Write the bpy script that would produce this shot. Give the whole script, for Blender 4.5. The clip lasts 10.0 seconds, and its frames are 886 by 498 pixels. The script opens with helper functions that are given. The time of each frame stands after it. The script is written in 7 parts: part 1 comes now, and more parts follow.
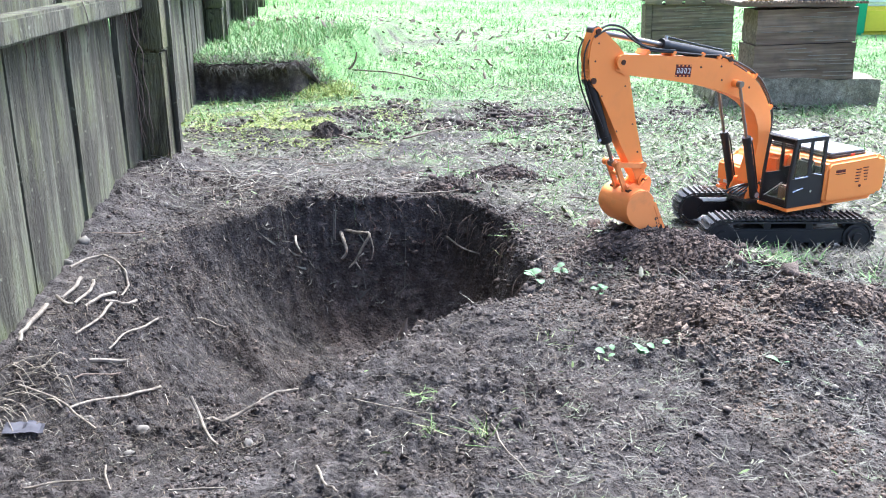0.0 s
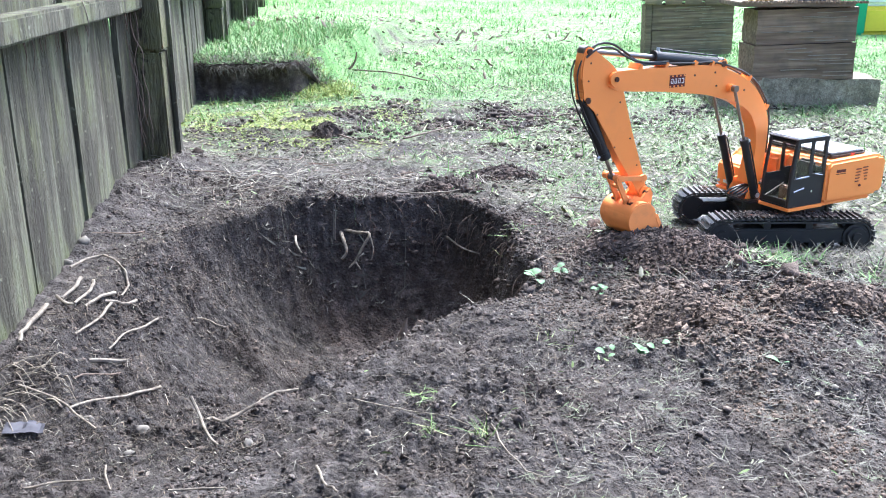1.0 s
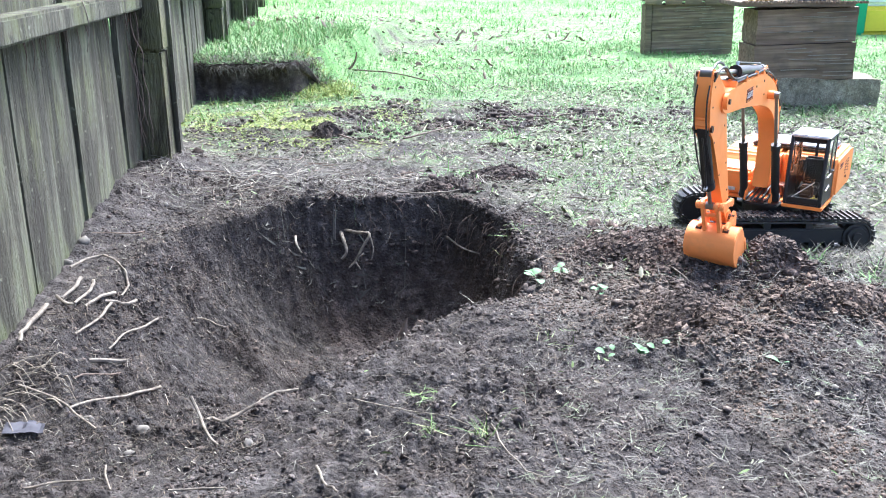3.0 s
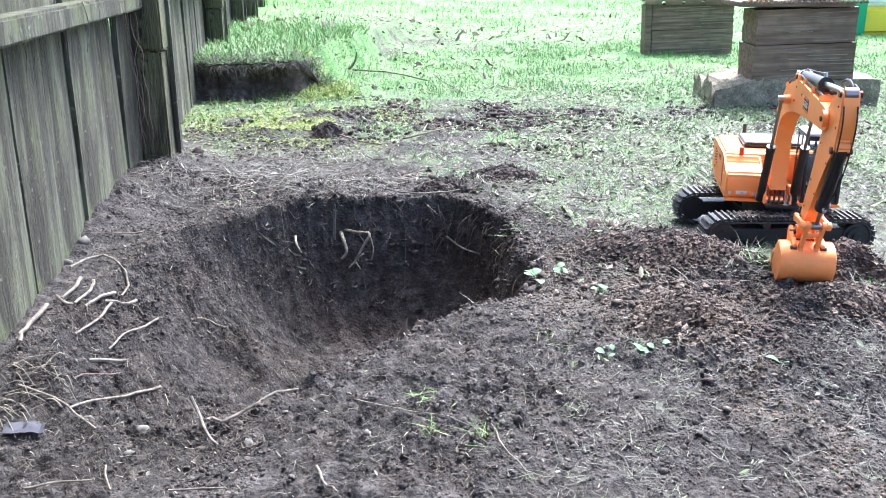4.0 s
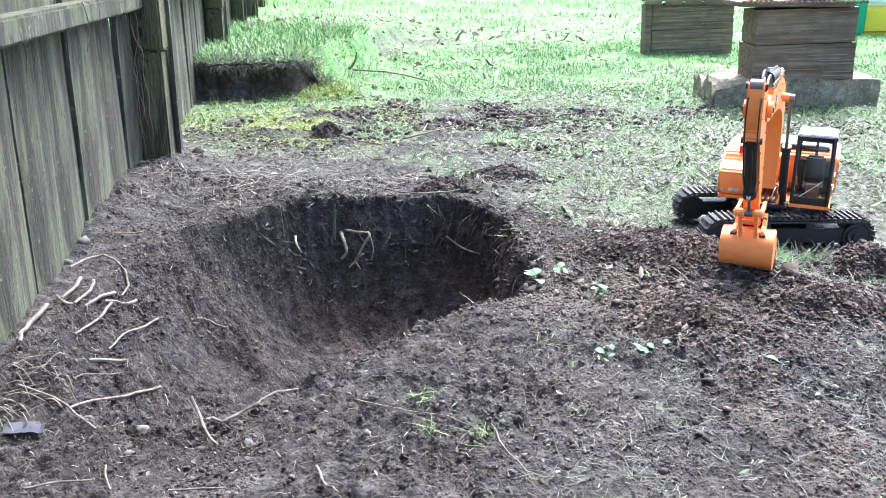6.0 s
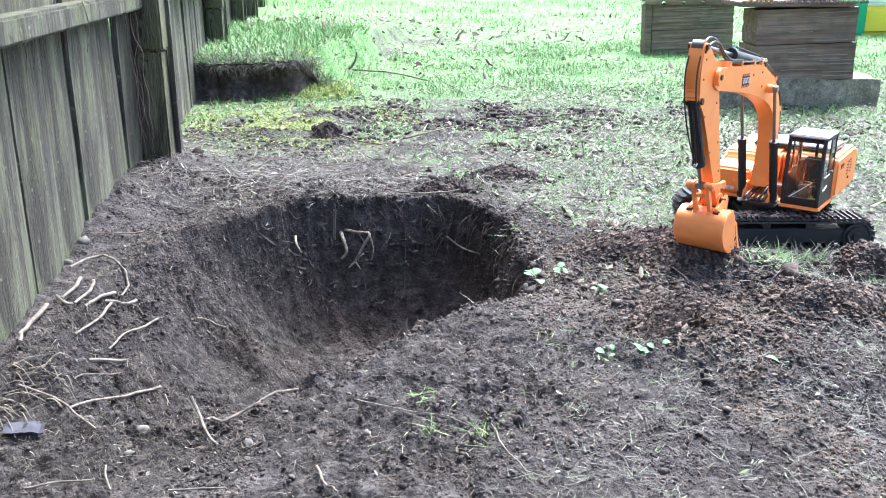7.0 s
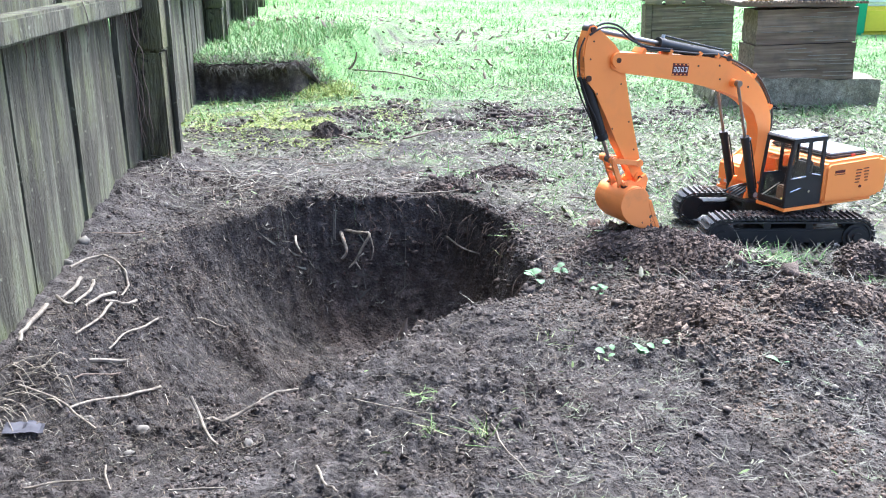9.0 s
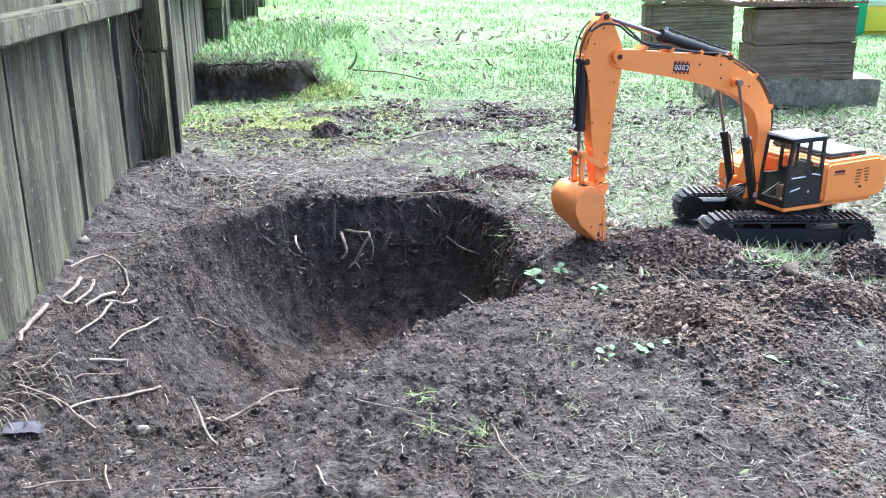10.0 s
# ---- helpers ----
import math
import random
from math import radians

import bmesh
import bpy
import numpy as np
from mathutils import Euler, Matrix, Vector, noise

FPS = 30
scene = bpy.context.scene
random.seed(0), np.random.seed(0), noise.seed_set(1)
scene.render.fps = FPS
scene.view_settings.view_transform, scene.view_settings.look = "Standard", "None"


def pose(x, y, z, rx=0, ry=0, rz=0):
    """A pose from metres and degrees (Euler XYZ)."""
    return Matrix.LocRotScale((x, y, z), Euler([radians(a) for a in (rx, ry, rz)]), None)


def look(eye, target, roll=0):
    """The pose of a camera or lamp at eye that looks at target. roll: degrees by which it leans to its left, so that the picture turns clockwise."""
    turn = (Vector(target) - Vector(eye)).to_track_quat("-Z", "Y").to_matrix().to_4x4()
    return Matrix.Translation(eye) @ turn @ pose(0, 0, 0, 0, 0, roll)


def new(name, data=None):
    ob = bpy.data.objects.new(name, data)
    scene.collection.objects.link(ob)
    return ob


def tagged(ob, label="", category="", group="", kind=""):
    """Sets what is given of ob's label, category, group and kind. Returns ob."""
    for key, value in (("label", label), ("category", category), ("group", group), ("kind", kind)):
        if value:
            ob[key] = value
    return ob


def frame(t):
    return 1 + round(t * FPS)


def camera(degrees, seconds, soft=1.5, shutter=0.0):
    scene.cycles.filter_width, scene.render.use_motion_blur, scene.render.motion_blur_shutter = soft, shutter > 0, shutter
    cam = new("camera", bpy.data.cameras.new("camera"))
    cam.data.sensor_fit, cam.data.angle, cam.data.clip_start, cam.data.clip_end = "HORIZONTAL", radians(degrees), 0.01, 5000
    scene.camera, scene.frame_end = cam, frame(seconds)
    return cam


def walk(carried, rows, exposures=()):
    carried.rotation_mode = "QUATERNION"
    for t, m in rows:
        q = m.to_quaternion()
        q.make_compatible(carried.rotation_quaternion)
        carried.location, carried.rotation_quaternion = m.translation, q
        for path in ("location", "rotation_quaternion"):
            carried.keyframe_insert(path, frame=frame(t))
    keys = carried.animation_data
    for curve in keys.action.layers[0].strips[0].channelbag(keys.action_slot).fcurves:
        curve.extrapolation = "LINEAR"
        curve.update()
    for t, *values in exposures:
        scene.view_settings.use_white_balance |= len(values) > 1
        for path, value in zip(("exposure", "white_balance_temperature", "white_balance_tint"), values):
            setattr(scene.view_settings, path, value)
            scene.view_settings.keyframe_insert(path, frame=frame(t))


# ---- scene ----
EYE_H, TILT = 0.598, 18.54
cam = camera(53.17, 10.0, soft=1.05)
SHOT = pose(0, 0, EYE_H, 90 - TILT, 0, 0)
walk(cam, [(0, SHOT), (10, SHOT)], exposures=[(0, 2.41, 5600, 8), (10, 2.41, 5600, 8)])

# ---- sky and sun: bright, thinly overcast day ----
SUN_EL, SUN_AZ = radians(58), radians(25)      # azimuth clockwise from +y
world = bpy.data.worlds.new("sky")
scene.world = world
world.use_nodes = True
wn = world.node_tree.nodes
sky = wn.new("ShaderNodeTexSky")
sky.sky_type, sky.sun_disc = "NISHITA", False
sky.sun_elevation, sky.sun_rotation = SUN_EL, SUN_AZ
sky.air_density, sky.dust_density, sky.ozone_density = 0.6, 4.0, 0.6
wn["Background"].inputs["Strength"].default_value = 0.148
world.node_tree.links.new(sky.outputs[0], wn["Background"].inputs["Color"])
sun = new("sun", bpy.data.lights.new("sun", "SUN"))
sun.data.energy, sun.data.angle, sun.data.color = 2.15, radians(24), (1.0, 0.97, 0.93)
sun.matrix_basis = look((math.sin(SUN_AZ) * math.cos(SUN_EL) * 20, math.cos(SUN_AZ) * math.cos(SUN_EL) * 20,
                         math.sin(SUN_EL) * 20), (0, 0, 0))


# ---- materials ----
class Mat:
    """A small builder for node materials."""

    def __init__(self, name, rough=0.8, metal=0.0):
        self.m = bpy.data.materials.new(name)
        self.m.use_nodes = True
        self.t = self.m.node_tree
        self.b = self.t.nodes["Principled BSDF"]
        self.b.inputs["Roughness"].default_value = rough
        self.b.inputs["Metallic"].default_value = metal
        self.co = self.t.nodes.new("ShaderNodeTexCoord").outputs["Object"]

    def node(self, kind, **vals):
        n = self.t.nodes.new(kind)
        for k, v in vals.items():
            n.inputs[k.replace("_", " ")].default_value = v
        return n

    def link(self, a, b):
        self.t.links.new(a, b)

    def mapped(self, sx, sy, sz):
        n = self.node("ShaderNodeMapping")
        n.inputs["Scale"].default_value = (sx, sy, sz)
        self.link(self.co, n.inputs["Vector"])
        return n.outputs[0]

    def noise(self, scale, detail=4.0, rough=0.55, vec=None, dist=0.0):
        n = self.node("ShaderNodeTexNoise", Scale=scale, Detail=detail, Roughness=rough, Distortion=dist)
        self.link(vec or self.co, n.inputs["Vector"])
        return n.outputs["Fac"]

    def voronoi(self, scale):
        n = self.node("ShaderNodeTexVoronoi", Scale=scale)
        self.link(self.co, n.inputs["Vector"])
        return n

    def ramp(self, fac, *stops):
        n = self.node("ShaderNodeValToRGB")
        e = n.color_ramp.elements
        while len(e) < len(stops):
            e.new(0.5)
        for el, (p, c) in zip(e, stops):
            el.position, el.color = p, (*c, 1) if len(c) == 3 else c
        self.link(fac, n.inputs["Fac"])
        return n.outputs["Color"]

    def mix(self, fac, a, b, mode="MIX"):
        n = self.t.nodes.new("ShaderNodeMix")
        n.data_type, n.blend_type = "RGBA", mode
        for i, v in ((0, fac), (6, a), (7, b)):
            if isinstance(v, bpy.types.NodeSocket):
                self.link(v, n.inputs[i])
            else:
                n.inputs[i].default_value = v if i == 0 else (*v, 1)
        return n.outputs[2]

    def math(self, op, a, b=0.5):
        n = self.t.nodes.new("ShaderNodeMath")
        n.operation = op
        for sock, v in zip(n.inputs, (a, b)):
            if isinstance(v, bpy.types.NodeSocket):
                self.link(v, sock)
            else:
                sock.default_value = v
        return n.outputs[0]

    def attr(self, name):
        n = self.t.nodes.new("ShaderNodeAttribute")
        n.attribute_name = name
        return n.outputs["Fac"]

    def island(self):
        return self.t.nodes.new("ShaderNodeNewGeometry").outputs["Random Per Island"]

    def each(self):
        return self.t.nodes.new("ShaderNodeObjectInfo").outputs["Random"]

    def color(self, c):
        if isinstance(c, bpy.types.NodeSocket):
            self.link(c, self.b.inputs["Base Color"])
        else:
            self.b.inputs["Base Color"].default_value = (*c, 1)
        return self

    def rough(self, fac, lo, hi):
        n = self.node("ShaderNodeMapRange", To_Min=lo, To_Max=hi)
        self.link(fac, n.inputs["Value"])
        self.link(n.outputs[0], self.b.inputs["Roughness"])
        return self

    def bump(self, h, dist, strength=1.0):
        n = self.node("ShaderNodeBump", Distance=dist, Strength=strength)
        self.link(h, n.inputs["Height"])
        prev = self.b.inputs["Normal"]
        if prev.is_linked:
            self.link(prev.links[0].from_socket, n.inputs["Normal"])
        self.link(n.outputs[0], prev)
        return self


def soil_color(m):
    big = m.noise(5.0, 3)
    mid = m.noise(38.0, 5, 0.65)
    fine = m.noise(170.0, 4, 0.7)
    base = m.ramp(mid, (0.30, (0.022, 0.0190, 0.0182)), (0.50, (0.049, 0.0435, 0.0415)), (0.68, (0.102, 0.092, 0.087)))
    warm = m.ramp(big, (0.45, (0.0, 0.0, 0.0)), (0.7, (0.55, 0.55, 0.55)))
    base = m.mix(warm, base, (0.057, 0.044, 0.036))
    specks = m.ramp(fine, (0.30, (0.66, 0.65, 0.64)), (0.52, (1, 1, 1)), (0.70, (1.55, 1.52, 1.49)))
    patch = m.ramp(m.noise(12.0, 5, 0.6), (0.35, (0.78, 0.77, 0.76)), (0.65, (1.28, 1.27, 1.26)))
    base = m.mix(1.0, base, patch, "MULTIPLY")
    return m.mix(1.0, base, specks, "MULTIPLY"), mid, fine


def mat_ground():
    m = Mat("ground_soil_and_lawn", 0.92)
    soil, mid, fine = soil_color(m)
    # brightening put into the soil colour where the pit walls lie in shade
    wall_lift = m.mix(m.attr("wall_lift"), soil, m.mix(1.0, soil, (1.28, 1.19, 1.14), "MULTIPLY"))
    lawn = m.ramp(m.noise(9.0, 6, 0.7), (0.3, (0.075, 0.165, 0.045)), (0.5, (0.155, 0.33, 0.095)), (0.7, (0.27, 0.43, 0.16)))
    litter = m.ramp(m.noise(55.0, 5, 0.7), (0.3, (0.042, 0.038, 0.032)), (0.5, (0.110, 0.104, 0.080)), (0.66, (0.27, 0.26, 0.21)))
    green = m.ramp(m.noise(8.0, 5, 0.65), (0.42, (0, 0, 0)), (0.62, (0.75, 0.75, 0.75)))
    litter = m.mix(green, litter, m.ramp(m.noise(70.0, 4, 0.7), (0.3, (0.05, 0.075, 0.028)), (0.5, (0.12, 0.18, 0.07)), (0.7, (0.25, 0.31, 0.16))))
    bald = m.ramp(m.noise(2.6, 6, 0.7), (0.53, (0, 0, 0)), (0.70, (0.55, 0.55, 0.55)))
    lawn = m.mix(bald, lawn, m.ramp(m.noise(30.0, 5, 0.7), (0.3, (0.16, 0.14, 0.085)), (0.5, (0.29, 0.29, 0.18)), (0.7, (0.42, 0.41, 0.29))))
    dry = m.ramp(m.noise(48.0, 5, 0.7), (0.3, (0.066, 0.057, 0.048)), (0.5, (0.122, 0.106, 0.089)), (0.7, (0.190, 0.168, 0.142)))
    wall_lift = m.mix(m.attr("dry"), wall_lift, dry)
    c = m.mix(m.attr("litter"), wall_lift, litter)
    c = m.mix(m.attr("lawn"), c, lawn)
    m.color(c)
    m.b.inputs["Specular IOR Level"].default_value = 0.25
    crumbly = m.ramp(m.noise(6.5, 4, 0.6), (0.40, (0.45, 0.45, 0.45)), (0.58, (1, 1, 1)))
    m.bump(m.math("MULTIPLY", m.math("SUBTRACT", 1.0, m.voronoi(170.0).outputs["Distance"]), crumbly), 0.006, 1.0)
    m.bump(m.math("MULTIPLY", m.noise(85.0, 6, 0.62), crumbly), 0.0115, 1.0)
    m.bump(m.noise(330.0, 4, 0.7), 0.0020, 1.0)
    # fibrous scrape marks on the dug faces
    turn = m.node("ShaderNodeMapping")
    turn.vector_type = "TEXTURE"
    turn.inputs["Rotation"].default_value = (0, 0, radians(122))
    turn.inputs["Scale"].default_value = (0.085, 0.0085, 0.012)
    m.link(m.co, turn.inputs["Vector"])
    scrape = m.noise(1.0, 5, 0.65, turn.outputs[0], 0.6)
    m.bump(m.math("MULTIPLY", scrape, m.attr("slope")), 0.016, 1.0)
    return m.m


def mat_soil(name, tint):
    m = Mat(name, 0.93)
    c, mid, fine = soil_color(m)
    c = m.mix(1.0, c, tint, "MULTIPLY")
    v = m.ramp(m.island(), (0.0, (0.66, 0.66, 0.66)), (0.7, (1.12, 1.11, 1.09)), (1.0, (1.45, 1.42, 1.38)))
    m.color(m.mix(1.0, c, v, "MULTIPLY"))
    m.b.inputs["Specular IOR Level"].default_value = 0.25
    m.bump(m.noise(260.0, 5, 0.7), 0.0022, 0.9).bump(fine, 0.0012, 0.8)
    return m.m


def mat_blades(name, *stops, rough=0.6):
    m = Mat(name, rough)
    c = m.ramp(m.island(), *stops)
    m.color(m.mix(0.35, c, m.ramp(m.noise(60.0), (0.3, (0.02, 0.02, 0.01)), (0.7, (0.4, 0.4, 0.3))), "OVERLAY"))
    m.b.inputs["Specular IOR Level"].default_value = 0.35
    return m.m


def mat_fence_wood(name, tone):
    m = Mat(name, 0.9)
    shift = m.node("ShaderNodeVectorMath")
    shift.operation = "ADD"
    m.link(m.mapped(1, 1, 0.07), shift.inputs[0])
    m.link(m.math("MULTIPLY", m.each(), 40.0), shift.inputs[1])
    v = shift.outputs[0]
    grain = m.noise(95.0, 5, 0.6, v, 0.8)
    streak = m.noise(19.0, 6, 0.7, v, 0.7)
    blot = m.noise(7.0, 6, 0.65)
    tear = m.noise(34.0, 5, 0.7, m.mapped(1, 1, 0.22), 1.2)
    spot = m.noise(60.0, 4, 0.7)
    c = m.ramp(grain, (0.3, (0.098, 0.096, 0.075)), (0.5, (0.132, 0.131, 0.104)), (0.72, (0.170, 0.169, 0.137)))
    c = m.mix(m.ramp(streak, (0.36, (0.9, 0.9, 0.9)), (0.50, (0, 0, 0))), c, (0.040, 0.031, 0.021))
    c = m.mix(m.ramp(streak, (0.58, (0, 0, 0)), (0.75, (0.7, 0.7, 0.7))), c, (0.34, 0.32, 0.255))
    c = m.mix(m.ramp(blot, (0.45, (0, 0, 0)), (0.60, (0.75, 0.75, 0.75))), c, (0.120, 0.132, 0.060))
    c = m.mix(m.ramp(blot, (0.30, (0.65, 0.65, 0.65)), (0.42, (0, 0, 0))), c, (0.055, 0.040, 0.028))
    c = m.mix(m.ramp(tear, (0.36, (0.9, 0.9, 0.9)), (0.43, (0, 0, 0))), c, (0.022, 0.017, 0.012))
    runs = m.noise(9.0, 5, 0.6, m.mapped(1, 1, 0.16), 1.0)
    c = m.mix(m.ramp(runs, (0.43, (0.85, 0.85, 0.85)), (0.51, (0, 0, 0))), c, (0.040, 0.034, 0.026))
    c = m.mix(m.ramp(spot, (0.62, (0, 0, 0)), (0.70, (0.5, 0.5, 0.5))), c, (0.36, 0.37, 0.31))
    c = m.mix(1.0, c, m.ramp(m.each(), (0, (0.7, 0.69, 0.68)), (1, (1.2, 1.18, 1.14))), "MULTIPLY")
    c = m.mix(1.0, c, tuple(a * b for a, b in zip(tone, (0.95, 0.98, 0.83))), "MULTIPLY")
    m.color(c).bump(tear, 0.010, 0.8).bump(grain, 0.004, 0.8).bump(streak, 0.008, 0.8).bump(spot, 0.002, 0.6)
    return m.m


def mat_timber():
    m = Mat("dark_weathered_timber", 0.85)
    v = m.mapped(0.05, 1, 1)
    grain = m.noise(70.0, 5, 0.6, v)
    blot = m.noise(9.0, 5, 0.6)
    c = m.ramp(grain, (0.3, (0.085, 0.058, 0.036)), (0.5, (0.180, 0.130, 0.083)), (0.72, (0.31, 0.24, 0.16)))
    c = m.mix(m.ramp(blot, (0.5, (0, 0, 0)), (0.68, (0.55, 0.55, 0.55))), c, (0.075, 0.070, 0.048))
    c = m.mix(1.0, c, m.ramp(m.each(), (0, (0.85, 0.8, 0.78)), (1, (1.2, 1.18, 1.15))), "MULTIPLY")
    m.color(c).bump(grain, 0.003, 0.8)
    return m.m


def mat_concrete():
    m = Mat("rough_grey_concrete", 0.9)
    a, b = m.noise(26.0, 7, 0.7), m.noise(150.0, 4, 0.7)
    c = m.ramp(a, (0.3, (0.12, 0.105, 0.070)), (0.5, (0.26, 0.23, 0.155)), (0.7, (0.42, 0.38, 0.27)))
    m.color(m.mix(1.0, c, m.ramp(b, (0.3, (0.6, 0.6, 0.6)), (0.6, (1.1, 1.1, 1.1))), "MULTIPLY"))
    m.bump(a, 0.02, 0.7).bump(b, 0.004, 0.8)
    return m.m


def mat_paint(name, col, rough=0.34, dust=0.35, dust_col=(0.20, 0.14, 0.09)):
    """Sprayed model paint with thin dust and small scuffs."""
    m = Mat(name, rough)
    d = m.noise(30.0, 6, 0.65)
    s = m.noise(240.0, 3, 0.6)
    fac = m.math("MULTIPLY", m.ramp(d, (0.5, (0, 0, 0)), (0.75, (1, 1, 1))), dust)
    c = m.mix(fac, col, dust_col)
    m.color(c)
    m.rough(d, rough * 0.8, min(0.9, rough * 1.7))
    m.bump(s, 0.0004, 0.35)
    return m.m


def mat_plain(name, col, rough=0.5, metal=0.0):
    m = Mat(name, rough, metal)
    d = m.noise(45.0, 4, 0.6)
    m.color(m.mix(m.math("MULTIPLY", d, 0.35), col, tuple(v * 0.55 for v in col)))
    m.rough(d, rough * 0.8, min(1.0, rough * 1.3))
    return m.m


def mat_root(name, a, b):
    m = Mat(name, 0.75)
    n = m.noise(70.0, 5, 0.65)
    m.color(m.mix(m.ramp(n, (0.35, (0, 0, 0)), (0.65, (1, 1, 1))), a, b)).bump(n, 0.002, 0.8)
    return m.m


def mat_glass():
    m = Mat("clear_cab_plastic", 0.04)
    m.b.inputs["Transmission Weight"].default_value = 1.0
    m.b.inputs["IOR"].default_value = 1.42
    m.color((0.80, 0.82, 0.83))
    return m.m


GROUND = mat_ground()
SOIL_DARK = mat_soil("crumbled_dark_soil", (1.18, 1.10, 1.05))
SOIL_BROWN = mat_soil("crumbled_brown_soil", (1.62, 1.46, 1.34))
SOIL_GREY = mat_soil("crumbled_grey_soil", (1.62, 1.58, 1.54))
SOIL_LIGHT = mat_soil("crumbled_dry_soil", (1.95, 1.76, 1.55))
RIDGE = mat_plain("pale_wood_grain", (0.27, 0.235, 0.175), 0.85)
FENCE_WOOD, TIMBER, CONCRETE = mat_fence_wood("weathered_grey_fence_wood", (1.0, 1.0, 1.0)), mat_timber(), mat_concrete()
POST_WOOD = mat_fence_wood("dark_damp_post_wood", (0.84, 0.80, 0.68))
ORANGE = mat_paint("orange_paint", (1.0, 0.312, 0.062), 0.36, 0.08)
ORANGE_WORN = mat_paint("orange_bucket_paint", (1.0, 0.330, 0.085), 0.45, 0.22)
BLACK = mat_paint("black_paint", (0.012, 0.012, 0.013), 0.38, 0.3, (0.05, 0.045, 0.04))
TRACK_STEEL = mat_paint("dusty_black_track", (0.022, 0.021, 0.020), 0.42, 0.9, (0.13, 0.115, 0.10))
HOSE = mat_plain("black_rubber_hose", (0.014, 0.014, 0.015), 0.42)
CHROME = mat_plain("steel_rod", (0.62, 0.62, 0.63), 0.22, 1.0)
DULL_ROD = mat_plain("dull_piston_rod", (0.30, 0.27, 0.25), 0.32, 1.0)
PIN_STEEL = mat_plain("dark_steel_pin", (0.10, 0.05, 0.035), 0.45, 0.7)
DARK_RED = mat_plain("dark_red_print", (0.13, 0.022, 0.014), 0.75)
WHITE_PRINT = mat_plain("white_print", (0.78, 0.74, 0.70), 0.5)
SILVER = mat_plain("silver_roof", (0.55, 0.56, 0.57), 0.28, 0.25)
YELLOW = mat_plain("yellow_foam", (0.78, 0.60, 0.10), 0.8)
GLASS = mat_glass()
ROOT_PALE = mat_root("pale_root", (0.25, 0.215, 0.168), (0.085, 0.067, 0.05))
ROOT_DARK = mat_root("brown_root", (0.16, 0.115, 0.085), (0.075, 0.052, 0.04))
STRAW = mat_blades("dead_grass", (0.0, (0.042, 0.036, 0.030)), (0.4, (0.075, 0.066, 0.054)), (0.7, (0.118, 0.108, 0.088)), (0.92, (0.185, 0.176, 0.145)), (1.0, (0.11, 0.14, 0.07)))
GRASS = mat_blades("green_grass", (0.0, (0.052, 0.145, 0.028)), (0.45, (0.12, 0.30, 0.070)), (0.8, (0.22, 0.41, 0.13)), (0.93, (0.38, 0.45, 0.24)), (1.0, (0.48, 0.44, 0.28)))
LITTER = mat_blades("leaf_litter", (0.0, (0.05, 0.04, 0.03)), (0.2, (0.15, 0.13, 0.09)), (0.42, (0.32, 0.31, 0.23)), (0.55, (0.13, 0.20, 0.06)), (0.70, (0.20, 0.29, 0.11)), (0.85, (0.31, 0.36, 0.21)), (0.95, (0.42, 0.42, 0.35)), (1.0, (0.52, 0.51, 0.45)))
SOIL_FLAKES = mat_blades("soil_flakes", (0.0, (0.05, 0.043, 0.040)), (0.5, (0.078, 0.068, 0.062)), (0.85, (0.17, 0.15, 0.13)), (1.0, (0.36, 0.34, 0.29)), rough=0.9)
MOSS = mat_blades("yellow_moss", (0.0, (0.11, 0.16, 0.035)), (0.6, (0.25, 0.31, 0.075)), (1.0, (0.40, 0.44, 0.16)), rough=0.85)
LEAF_PALE = mat_plain("pale_green_leaf", (0.09, 0.19, 0.075), 0.6)
TUFT = mat_blades("tuft_grass", (0.0, (0.07, 0.12, 0.03)), (0.6, (0.12, 0.20, 0.05)), (1.0, (0.24, 0.25, 0.12)))
HALF_DEAD = mat_blades("half_dead_grass", (0.0, (0.055, 0.062, 0.036)), (0.5, (0.10, 0.112, 0.068)), (0.85, (0.165, 0.18, 0.12)), (1.0, (0.10, 0.17, 0.055)))
STONE = mat_plain("pale_stone", (0.15, 0.135, 0.115), 0.9)


# ---- mesh helpers ----
def mesh_object(name, verts, faces, material, smooth=False):
    me = bpy.data.meshes.new(name)
    me.from_pydata([tuple(v) for v in verts], [], [tuple(f) for f in faces])
    me.materials.append(material)
    if smooth:
        me.polygons.foreach_set("use_smooth", [True] * len(me.polygons))
    me.update()
    return new(name, me)


def thing(name, m=None):
    ob = new(name)
    ob.empty_display_size = 0.05
    if m is not None:
        ob.matrix_basis = m
    return ob


def part(name, bm, material, parent=None, label="", smooth=False):
    """Links a bmesh as one mesh object under a thing or a part."""
    me = bpy.data.meshes.new(name)
    bmesh.ops.recalc_face_normals(bm, faces=bm.faces)
    bm.to_mesh(me)
    bm.free()
    me.materials.append(material)
    if smooth:
        me.polygons.foreach_set("use_smooth", [True] * len(me.polygons))
        me.set_sharp_from_angle(angle=radians(38))
    ob = new(name, me)
    if parent is not None:
        ob.parent = parent
    if label:
        tagged(ob, label)
    return ob


def bevelled(bm, width, segs=2):
    if width > 0:
        bmesh.ops.bevel(bm, geom=list(bm.edges), offset=width, segments=segs, affect="EDGES", clamp_overlap=True)
    return bm


